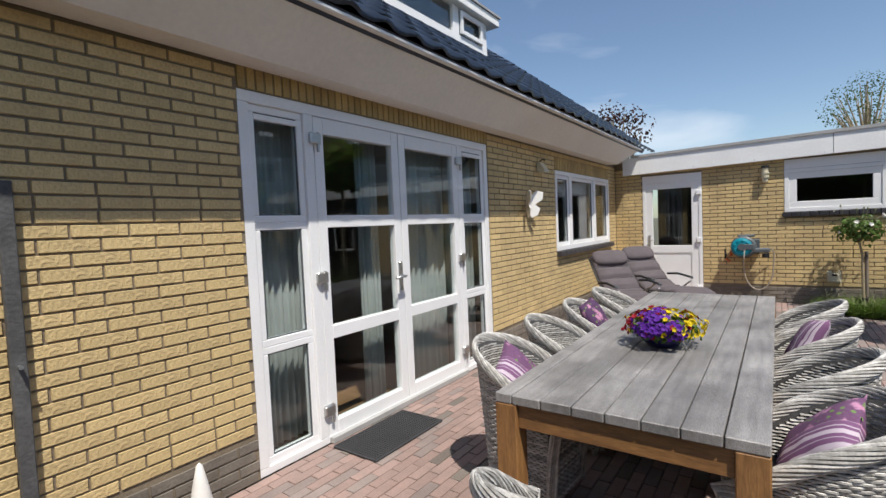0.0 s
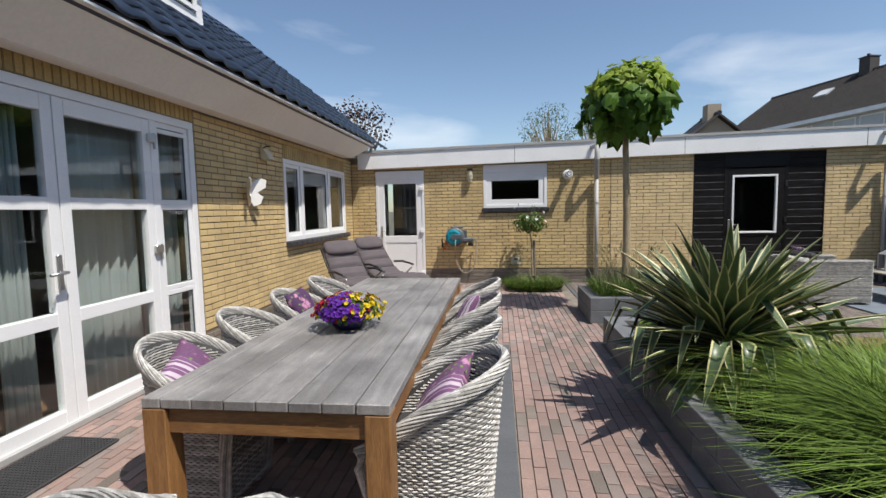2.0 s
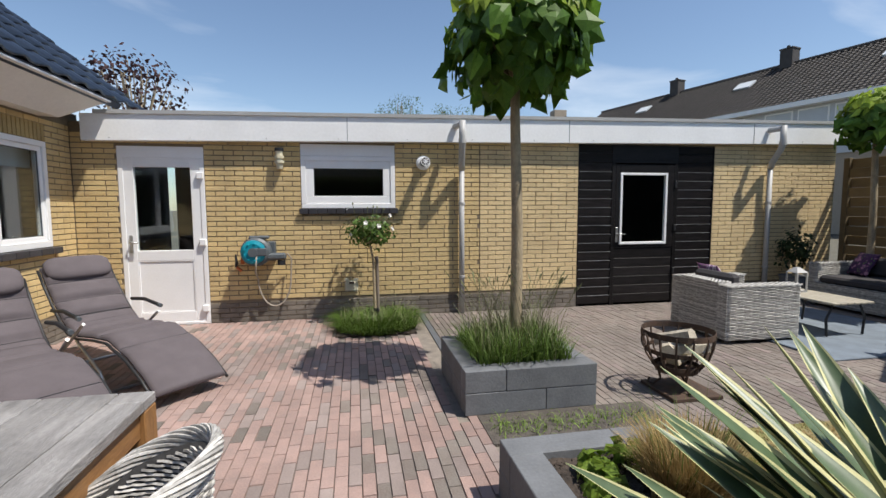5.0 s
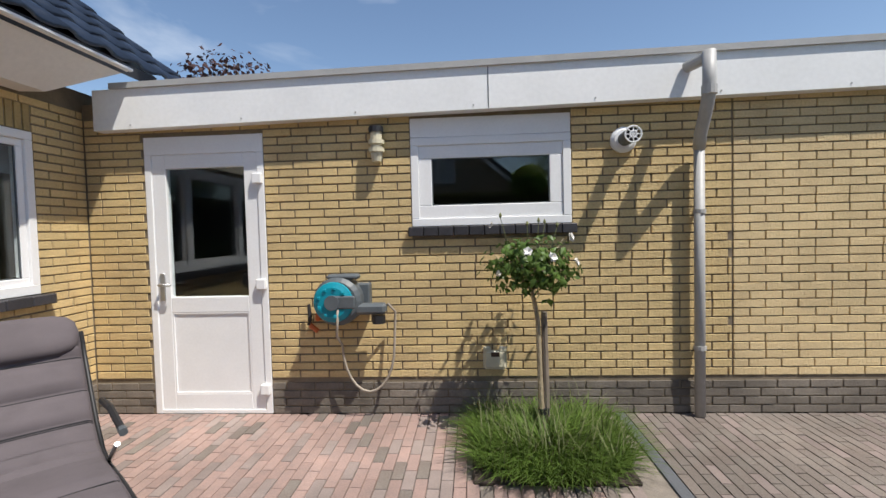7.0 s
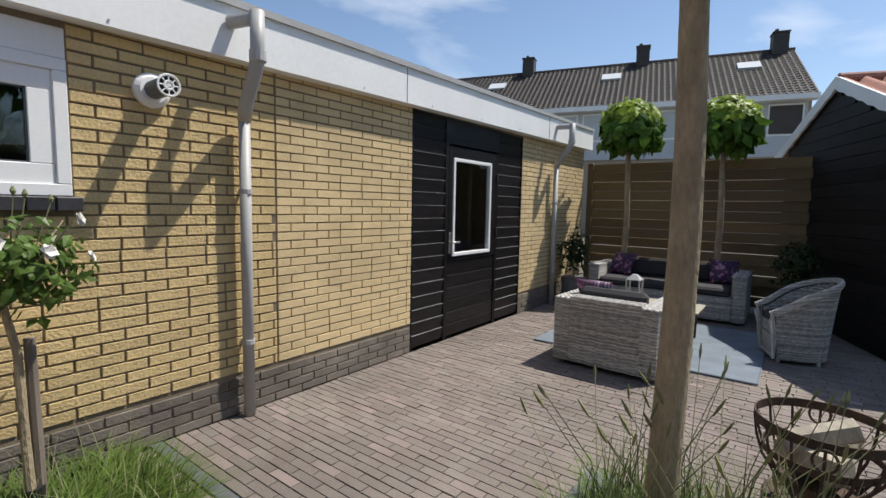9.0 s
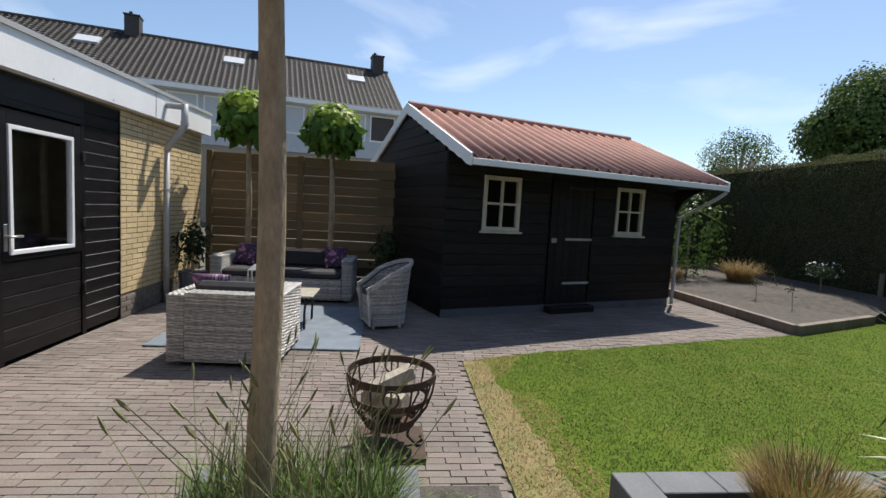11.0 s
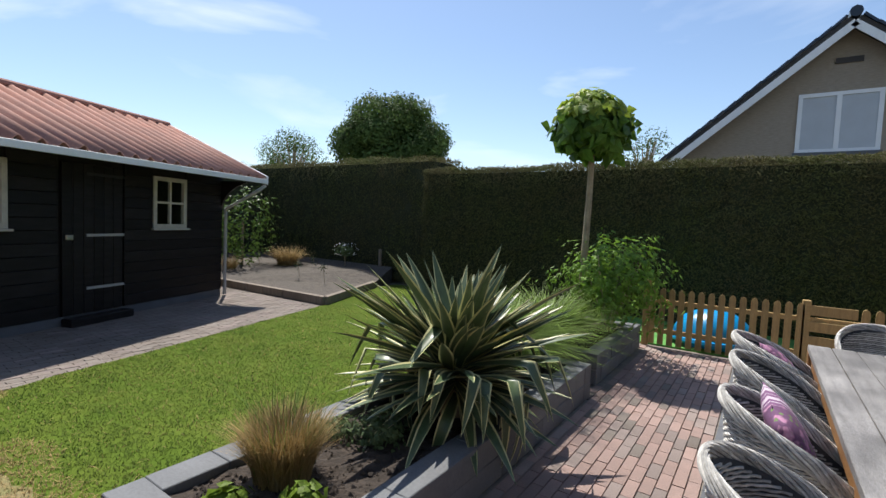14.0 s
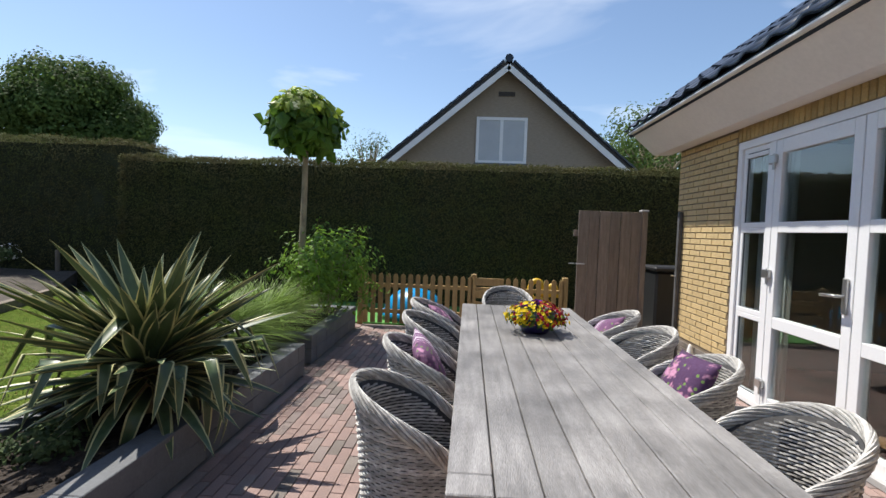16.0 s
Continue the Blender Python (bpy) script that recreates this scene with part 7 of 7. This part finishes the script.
def sword(length, width, up, azimuth, droop, kink=None):
    """One leaf: five rows across, cream at both edges, bent down towards the tip."""
    me = bpy.data.meshes.new("leaf")
    verts, faces, mats = [], [], []
    n = 9
    p = Vector((0, 0, 0))
    ang = up
    for k in range(n + 1):
        f = k / n
        w = width * (0.55 + 1.0 * f if f < 0.45 else 1.0) * (1.0 if f < 0.6 else max(0.0, (1 - f) / 0.4) ** 0.75)
        w = max(w, 0.002)
        fwd = Vector((math.cos(ang), 0, math.sin(ang)))
        nrm = Vector((-math.sin(ang), 0, math.cos(ang)))
        for c, lift in ((-0.5, 0.20), (-0.375, 0.13), (0, 0.0), (0.375, 0.13), (0.5, 0.20)):
            verts.append(p + Vector((0, c * w, 0)) + nrm * lift * w)
        if k < n:
            if kink is not None and abs(f - kink) < 0.06:
                ang -= 1.35
            ang -= droop / n * (0.4 + 1.2 * f)
            p = p + fwd * (length / n)
    for k in range(n):
        for c in range(4):
            i = k * 5 + c
            faces.append((i, i + 5, i + 6, i + 1))
            mats.append(1 if c in (0, 3) else 0)
    me.from_pydata(verts, [], faces)
    me.materials.append(M_YUC_MID)
    me.materials.append(M_YUC_EDGE)
    me.polygons.foreach_set("material_index", mats)
    me.polygons.foreach_set("use_smooth", [True] * len(faces))
    return me


YR = random.Random(21)
variants = []
for k in range(10):
    variants.append((0, sword(YR.uniform(0.62, 0.84), 0.086, radians(YR.uniform(34, 84)), 0, radians(YR.uniform(0, 10)))))
for k in range(10):
    variants.append((1, sword(YR.uniform(0.76, 0.98), 0.088, radians(YR.uniform(12, 52)), 0, radians(YR.uniform(0, 18)), None if k % 3 else YR.uniform(0.40, 0.55))))
for k in range(12):
    variants.append((2, sword(YR.uniform(0.58, 0.84), 0.080, radians(YR.uniform(-22, 16)), 0, radians(YR.uniform(5, 32)), None if k % 4 else YR.uniform(0.35, 0.5))))
for k in range(275):
    tier = 0 if k < 84 else (1 if k < 168 else 2)
    me = YR.choice([m for q, m in variants if q == tier])
    leafo = new("leaf", me)
    leafo.parent = yucca
    z = (0.36, 0.32, 0.26)[tier] + YR.uniform(-0.05, 0.05)
    leafo.matrix_basis = pose(0.02 + YR.uniform(-0.04, 0.04), YR.uniform(-0.04, 0.04), z, YR.uniform(-18, 18), 0, YR.uniform(0, 360)) @ Matrix.Scale(YR.uniform(0.85, 1.1), 4)

# grasses and herbs in the long planter
grass_clump("sedge_clump", "fountain of bright green sedge in the stone planter", 2.10, 2.52, 0.26, 0.12, 1200, 0.70, 0.013, 1.2, M_SEDGE)
grass_clump("sedge_clump", "fountain of bright green sedge in the stone planter", 2.02, 1.08, 0.26, 0.16, 1300, 0.74, 0.013, 1.2, M_SEDGE)
grass_clump("sedge_clump", "fountain of bright green sedge in the stone planter", 2.12, 2.18, 0.26, 0.12, 900, 0.58, 0.014, 1.3, M_SEDGE)
grass_clump("sedge_clump", "fountain of bright green sedge in the stone planter", 2.08, 1.96, 0.26, 0.13, 1300, 0.72, 0.014, 1.2, M_SEDGE)
grass_clump("straw_grass_clump", "dry straw-coloured ornamental grass with green tips", 1.92, 4.53, 0.26, 0.13, 2200, 0.34, 0.006, 0.50, M_GRASS_DRY, extra=("green_tip", 120, 0.50, 0.005, 0.5, M_GRASS))
for x, y, r, h, n in ((1.84, 3.95, 0.20, 0.13, 620), (2.04, 4.08, 0.12, 0.10, 240)):
    t = thing("creeping_herb", "low grey-green creeping herb on the soil", "herb", "", at=(x, y, 0.27))
    part("foliage", leaf_mesh("foliage", ball_spots(n, (0, 0, 0.02), (r, r, h), 0.35, 0.4, -0.1), 0.035, 0.6), M_HERB, t)
for x, y in ((1.66, 4.78), (1.86, 4.84), (1.62, 4.66)):
    t = thing("lime_leaf_plant", "low lime green leafy plant at the planter edge", "plant", "lime green plants", at=(x, y, 0.27))
    part("foliage", leaf_mesh("foliage", ball_spots(60, (0, 0, 0.03), (0.10, 0.10, 0.08), 0.3, 0.4, -0.1), 0.065, 0.9), M_LIME, t)
sh_b = thing("leafy_shrub", "bright green leafy shrub in the stone planter", "shrub", "", at=(1.62, 0.15, 0.27))
for k in range(9):
    a = k * 0.7
    part("stem", tubem([(0, 0, 0), (0.18 * math.cos(a), 0.2 * math.sin(a), 0.4), (0.34 * math.cos(a), 0.40 * math.sin(a), 0.80 + 0.06 * (k % 3))], [0.01, 0.008, 0.004], 5), M_BARK, sh_b)
part("foliage", leaf_mesh("foliage", ball_spots(2300, (0, 0, 0.60), (0.70, 0.62, 0.52), 0.6, 0.45), 0.085, 0.5, 0.25, 0.2), M_BRIGHTSHRUB, sh_b)

# ---- border in front of the hedge ----
border = thing("flower_border", "raised bed of pale soil behind a low block edging", "flower bed")
BED = [(6.16, 0.56), (7.02, -1.57), (7.5, -2.7), (12.6, -2.7), (12.6, 0.4), (9.3, 0.66)]
M_PALESOIL = material("dry_pale_soil", (0.105, 0.09, 0.076), 0.95, 0.4, 9, 0.02, 60)
bm = prism(bmesh.new(), BED, -0.04, 0.10)
for v in bm.verts:
    if v.co.z > 0 and v.co.x > 7.2 and v.co.y < 0.5:
        v.co.z = 0.34
bmesh.ops.triangulate(bm, faces=[f for f in bm.faces if abs(f.normal.z) > 0.5 or len(f.verts) > 4])
part("soil", bm, M_PALESOIL, border)
for (ax, ay), (bx, by) in zip([BED[1], BED[0]], [BED[0], BED[5]]):
    d = Vector((bx - ax, by - ay, 0))
    nblk = max(1, round(d.length / 0.5))
    for i in range(nblk):
        m = Matrix.Translation(Vector((ax, ay, 0)) + d * ((i + 0.5) / nblk)) @ Matrix.Rotation(math.atan2(d.y, d.x), 4, "Z")
        bm = boxm(-d.length / nblk / 2 + 0.004, d.length / nblk / 2 - 0.004, -0.05, 0.05, 0, 0.145, bevel=0.006)
        bmesh.ops.transform(bm, matrix=m, verts=bm.verts)
        part("edging_block", bm, M_GATE, border, "brown-grey edging block")
grass_clump("dry_grass_clump", "rounded clump of dry brownish grass in the border", 9.9, -1.5, 0.24, 0.24, 800, 0.60, 0.009, 0.9, M_GRASS_DRY)
grass_clump("dry_grass_clump", "small clump of dry brownish grass in the border", 10.2, -0.15, 0.20, 0.14, 300, 0.40, 0.008, 0.9, M_GRASS_DRY)
wb = thing("flowering_bush", "small grey-green bush with pale flowers in the border", "bush", at=(8.6, -2.2, 0.26))
part("stem", tubem([(0, 0, 0), (0.02, 0, 0.3)], 0.012), M_BARK, wb)
part("foliage", leaf_mesh("foliage", ball_spots(320, (0, 0, 0.42), (0.30, 0.30, 0.16), 0.4, 0.3), 0.06, 0.6), M_HERB, wb)
tagged(petals("pale_flowers", ball_spots(50, (0, 0, 0.44), (0.30, 0.30, 0.16), 0.3, 0.95), 0.022, M_WHITE, wb, "pale cream flowers"), kind="stuff")
for x, y in ((8.3, -0.6), (9.0, -1.6), (7.5, -0.6), (10.6, -1.2)):
    tw = thing("bare_seedling", "thin bare young plant in the border soil", "plant", "young plants in the border", at=(x, y, 0.16))
    part("stem", tubem([(0, 0, -0.06), (0.02, 0.01, 0.2), (0.05, 0.02, 0.38)], 0.006, 5), M_BARK, tw)
    part("foliage", leaf_mesh("foliage", ball_spots(30, (0.03, 0.01, 0.28), (0.12, 0.12, 0.14), 0.3, 0.2), 0.05, 0.5), M_SHRUB, tw)
for x, y, r, h in ((10.75, -0.80, 0.86, 2.1), (12.1, -0.3, 0.8, 1.7), (11.0, 1.9, 0.62, 2.4)):
    s = thing("evergreen_shrub", "rounded leafy shrub behind the garden shed", "shrub", "shrubs beside the shed", at=(x, y, 0.05))
    part("trunk", tubem([(0, 0, 0), (0, 0, h * 0.6)], 0.03), M_BARK, s)
    part("foliage", leaf_mesh("foliage", ball_spots(1100, (0, 0, h * 0.55), (r, r, h * 0.5), 0.35, 0.6), 0.10, 0.6), M_BRIGHTSHRUB if r < 0.65 else M_ROSELEAF, s)
post = thing("wooden_stake", "weathered wooden stake at the hedge", "stake", at=(7.83, -2.62, 0))
part("stake", tubem([(0, 0, 0), (0.01, 0, 0.75)], 0.04, 8), M_GATE, post)

# ---- grass of the lawn ----
def inside(x, y, poly):
    hit = False
    for (ax, ay), (bx, by) in zip(poly, poly[1:] + poly[:1]):
        if (ay > y) != (by > y) and x < (bx - ax) * (y - ay) / (by - ay) + ax:
            hit = not hit
    return hit


green, dry = [], []
while len(green) + len(dry) < 95000:
    x, y = RNG.uniform(2.33, 7.0), RNG.uniform(-2.3, 5.5)
    if not inside(x, y, LAWN):
        continue
    if RNG.random() > 0.45 + 0.55 * min(1, max(0, (y + 0.5) / 4)):
        continue
    edge = min(max(5.46 - y, 0), 9) + 0.10 * noise.noise(Vector((x * 3, y * 3, 0)))
    worn = edge < 0.46 + 0.55 * noise.noise(Vector((x * 1.3, y, 4))) or (x < 3.2 and edge < 0.5)
    (dry if worn and RNG.random() < 0.8 or RNG.random() < 0.04 else green).append((x, y, 0.004, None))
M_STRAWTURF = material("dry_turf", (0.26, 0.20, 0.10), 0.95, 0.3, 5, 0.01, 90, color2=(0.16, 0.17, 0.05))
part("dry_edge", prism(bmesh.new(), [(2.40, 5.482), (4.74, 5.452)] + [(4.76 - 0.105 * k, 5.25 - 0.006 * k + 0.09 * noise.noise(Vector((k * 0.7, 3, 0)))) for k in range(22)] + [(2.40, 5.10)], 0.0, 0.011), M_STRAWTURF, lawn, "dry straw-coloured turf edge")
M_TURF = material("lawn_blades", (0.072, 0.132, 0.014), 0.7, 0.3, 2.6, color2=(0.125, 0.160, 0.03), island=0.35, translucent=0.45, spec=0.15, blotch=0.28, blotch_scale=1.3)
tagged(blades("grass_blades", green, 0.030, 0.006, 1.1, M_TURF, lawn, segs=2), kind="stuff")
tagged(blades("dry_grass_blades", dry, 0.040, 0.006, 1.2, M_GRASS_DRY, lawn, segs=2), kind="stuff")
weeds = [(RNG.uniform(1.5, 2.6), 5.78 + RNG.gauss(0, 0.08), 0.0, None) for _ in range(420)]
tagged(blades("edge_weeds", weeds, 0.07, 0.007, 1.1, M_SEDGE, lawn, "tufts of weeds along the planter", segs=2), kind="stuff")
tagged(part("turf_strip", prism(bmesh.new(), [(1.44, 5.60), (2.7, 5.55), (2.7, 6.01), (1.44, 6.01)], -0.03, 0.006), M_PALESOIL, lawn), kind="stuff")

# ---- bricks, tiles and pavers ----
BR = random.Random(5)


def brick_frustum(u0, u1, z0, z1, depth, inset=0.0025):
    """Corners of one brick in wall directions: back rectangle at 0, front rectangle at depth."""
    return [(u0, 0, z0), (u1, 0, z0), (u1, 0, z1), (u0, 0, z1), (u0 + inset, depth, z0 + inset), (u1 - inset, depth, z0 + inset), (u1 - inset, depth, z1 - inset), (u0 + inset, depth, z1 - inset)]


FR_FACES = [(4, 5, 6, 7), (0, 1, 5, 4), (1, 2, 6, 5), (2, 3, 7, 6), (3, 0, 4, 7)]


def brick_wall(parent, place, u0, u1, z0, z1, openings, near, mat, name="brick", course=0.0634, length=0.234, joint=0.010, limit=300):
    """Lay bricks in running bond. place(u, d, z) gives the point in the world; near(u, z) picks those that are single objects."""
    verts, faces, singles, cache = [], [], 0, {}
    r = 0
    z = z0
    while z + course <= z1 + 0.004:
        b0, b1 = z + joint / 2, z + course - joint / 2
        gaps = [(o[0], o[1]) for o in openings if o[2] < (b0 + b1) / 2 < o[3]]
        for a, b in free_spans(u0, u1, gaps):
            off = (0.5 * (r % 2) + 0.02 * BR.uniform(-1, 1)) * length
            u = a - off
            while u < b - 0.01:
                ln = length if BR.random() > 0.02 else length * 0.5
                p, q = max(u, a) + joint / 2, min(u + ln, b) - joint / 2
                u += ln
                if q - p < 0.02:
                    continue
                d = 0.0095 + BR.uniform(-0.002, 0.002)
                if near((p + q) / 2, z) and singles < limit:
                    singles += 1
                    key = (round(q - p, 3))
                    if key not in cache:
                        o0 = Vector(place(0, 0, 0))
                        cache[key] = from_lists(name, [Vector(place(*c)) - o0 for c in brick_frustum(0, q - p, 0, b1 - b0, 0.0095)], FR_FACES)
                    ob = part(name, cache[key], mat, parent)
                    ob.location = Vector(place(p, 0, b0))
                else:
                    i = len(verts)
                    verts += [place(*c) for c in brick_frustum(p, q, b0, b1, d)]
                    faces += [tuple(i + k for k in f) for f in FR_FACES]
        z += course
        r += 1
    tagged(part(name + "work", from_lists(name + "work", verts, faces), mat, parent), kind="stuff")


def soldier_course(parent, place, u0, u1, z0, z1, mat):
    u = u0
    while u < u1 - 0.03:
        me = from_lists("soldier_brick", [Vector(place(*c)) for c in brick_frustum(u + 0.005, min(u + 0.062, u1) - 0.005, z0 + 0.005, z1 - 0.005, 0.009)], FR_FACES)
        part("soldier_brick", me, mat, parent)
        u += 0.062


M_SOLDIER = material("ochre_soldier_brick", (0.52, 0.37, 0.155), 0.85, 0.25, 5, 0.008, 70, piece=0.15)
hp = lambda u, d, z: (HX - 0.010 + d, u, z)
gp = lambda u, d, z: (u, GY + 0.010 - d, z)
PL = 0.285
brick_wall(wall_house, hp, H_CORNER, GY, PL, 2.46, [(DOORS[0], DOORS[1], 0, 2.46), (KITCHEN[0], KITCHEN[1], KITCHEN[2] - 0.075, 2.40)], lambda u, z: u < 1.5, M_BRICK)
brick_wall(wall_house, hp, H_CORNER, GY, 0.0, PL, [(DOORS[0], DOORS[1], 0, 2.4)], lambda u, z: False, M_PLINTH, "plinth_brick")
soldier_course(wall_house, hp, DOORS[0], DOORS[1], DOORS[3] + 0.002, 2.465, M_SOLDIER)
soldier_course(wall_house, hp, KITCHEN[0], KITCHEN[1], KITCHEN[3] + 0.002, 2.385, M_SOLDIER)
sp = lambda u, d, z: (HX - u, H_CORNER + 0.0 - d, z)
brick_wall(wall_house, sp, 0.0, 2.0, PL, 2.6, [], lambda u, z: False, M_BRICK, "side_brick")
brick_wall(wall_house, sp, 0.0, 2.0, 0, PL, [], lambda u, z: False, M_PLINTH, "side_plinth_brick")

gops = [G_DOOR, (G_WINDOW[0], G_WINDOW[1], G_WINDOW[2] - 0.075, 2.6), G_BLACK]
brick_wall(wall_garage, gp, HX, 2.33, PL, 2.40, gops, lambda u, z: u > 1.16 and z < 1.9, M_BRICK)
brick_wall(wall_garage, gp, 2.334, 8.25, PL, 2.44, gops, lambda u, z: False, M_BRICK_PALE, "brick_east", joint=0.0075)
brick_wall(wall_garage, gp, HX, 8.25, 0.0, PL, gops, lambda u, z: False, M_PLINTH, "plinth_brick")


# pavers: long side along y, running bond
def pave(x0, x1, y0, y1, skip, tone, near, limit=150, w=0.0735):
    groups = {}
    singles = 0
    ln, j = 0.205, 0.0026
    cols = int((x1 - x0) / w)
    shared = {}
    for c in range(cols):
        x = x0 + c * w
        y = y0 - (0.5 if c % 2 else 0.0) * ln - BR.uniform(0, 0.035)
        while y < y1:
            a, b = max(y, y0), min(y + ln, y1)
            y += ln
            if b - a < 0.03 or skip(x + w / 2, (a + b) / 2):
                continue
            mat = tone(x, (a + b) / 2)
            h = BR.uniform(-0.002, 0.002)
            tilt = BR.uniform(-0.0015, 0.0015)
            q = [(x + j / 2, a + j / 2, -0.015), (x + w - j / 2, a + j / 2, -0.015), (x + w - j / 2, b - j / 2, -0.015), (x + j / 2, b - j / 2, -0.015)]
            e = 0.0026
            t = [(x + j / 2 + e, a + j / 2 + e, h), (x + w - j / 2 - e, a + j / 2 + e, h + tilt), (x + w - j / 2 - e, b - j / 2 - e, h + tilt), (x + j / 2 + e, b - j / 2 - e, h)]
            if near(x, (a + b) / 2) and singles < limit and b - a > ln - 0.01:
                singles += 1
                if mat not in shared:
                    me = from_lists("paver", [Vector(p) - Vector((x, a, 0)) for p in q + t], FR_FACES)
                    me.materials.append(mat)
                    shared[mat] = me
                ob = part("paver", shared[mat], mat, pavement)
                ob.location = (x, a, BR.uniform(-0.002, 0.002))
            else:
                vs, fs = groups.setdefault(mat, ([], []))
                i = len(vs)
                vs += q + t
                fs += [tuple(i + k for k in f) for f in FR_FACES]
    for mat, (vs, fs) in groups.items():
        tagged(part("pavers", from_lists("pavers", vs, fs), mat, pavement), kind="stuff")


def skip_a(x, y):
    if 0.11 < x < 0.34 and y < 5.05:
        return True
    if 0.38 < x < 1.31 and y > 8.25:
        return True
    if 1.32 < x and (1.78 < y < 5.11 or y < 1.46 and y > -0.41 or y > 6.01):
        return True
    return x > 1.44 and 5.56 < y < 6.01


def tone_a(x, y):
    k = BR.random() + 0.25 * noise.noise(Vector((x * 1.5, y * 0.8, 1)))
    return M_PAVER if k < 0.68 else (M_PAVER_GREY if k < 0.90 else M_PAVER_BROWN)


pave(HX, 1.46, -0.6, GY, skip_a, tone_a, lambda x, y: 0.45 < x < 1.25 and 2.0 < y < 5.2)


def skip_b(x, y):
    return inside(x, y, LAWN) or (x < 2.36 and y < 6.97) or inside(x, y, BED) or y < 0.0


def tone_b(x, y):
    k = BR.random()
    return M_PAVER_BROWN if k < 0.86 else M_PAVER_GREY


pave(1.54, 9.4, 0.4, GY, skip_b, tone_b, lambda x, y: False, w=0.066)
# slab strips
for i in range(10):
    y = -0.5 + i * 0.555
    part("edging_slab", boxm(0.113, 0.335, y + 0.002, y + 0.553, -0.012, 0.001, bevel=0.003), M_SLATE, pavement, "dark grey edging slab")
for i in range(3):
    y = 6.98 + i * 0.77
    part("edging_slab", boxm(1.465, 1.535, y, y + 0.765, -0.012, 0.001, bevel=0.002), M_SLATE, pavement)

# roof tiles: rolled, in overlapping courses
verts, faces = [], []
TW, TL = 0.30, 0.345
prof = [(0.0, 0.012), (0.05, 0.004), (0.12, 0.006), (0.17, 0.022), (0.22, 0.036), (0.27, 0.025), (0.30, 0.012)]
single = None
count = 0
ncol, nrow = int(10.3 / TW), 12
for r in range(nrow):
    for c in range(ncol):
        y, u = -0.06 + c * TW, r * TL - 0.01
        if 2 <= r and roof_point(u + 0.3, 0).x < DX - 0.12 and y < 5.8:
            continue
        loc = []
        for uu, lift in ((0, 0.030), (TL + 0.03, 0.004)):
            for py, ph in prof:
                loc.append((uu, py, ph + lift))
        for py, ph in prof:
            loc.append((0.0, py, ph + 0.004))
        n = len(prof)
        fs = []
        for k in range(n - 1):
            fs.append((k, k + 1, n + k + 1, n + k))
            fs.append((2 * n + k, 2 * n + k + 1, k + 1, k))
        pts = [R_UP * a + Vector((0, b, 0)) + R_N * h for a, b, h in loc]
        if count < 220 and r < 8 and y > 2.0:
            if single is None:
                single = from_lists("roof_tile", pts, fs)
                single.polygons.foreach_set("use_smooth", [True] * len(single.polygons))
            ob = part("roof_tile", single, M_TILE, roof_house)
            ob.location = roof_point(u, y)
            count += 1
        else:
            i = len(verts)
            o = roof_point(u, y)
            verts += [p + o for p in pts]
            faces += [tuple(i + k for k in f) for f in fs]
tagged(part("roof_tiling", from_lists("roof_tiling", verts, faces), M_TILE, roof_house), kind="stuff")
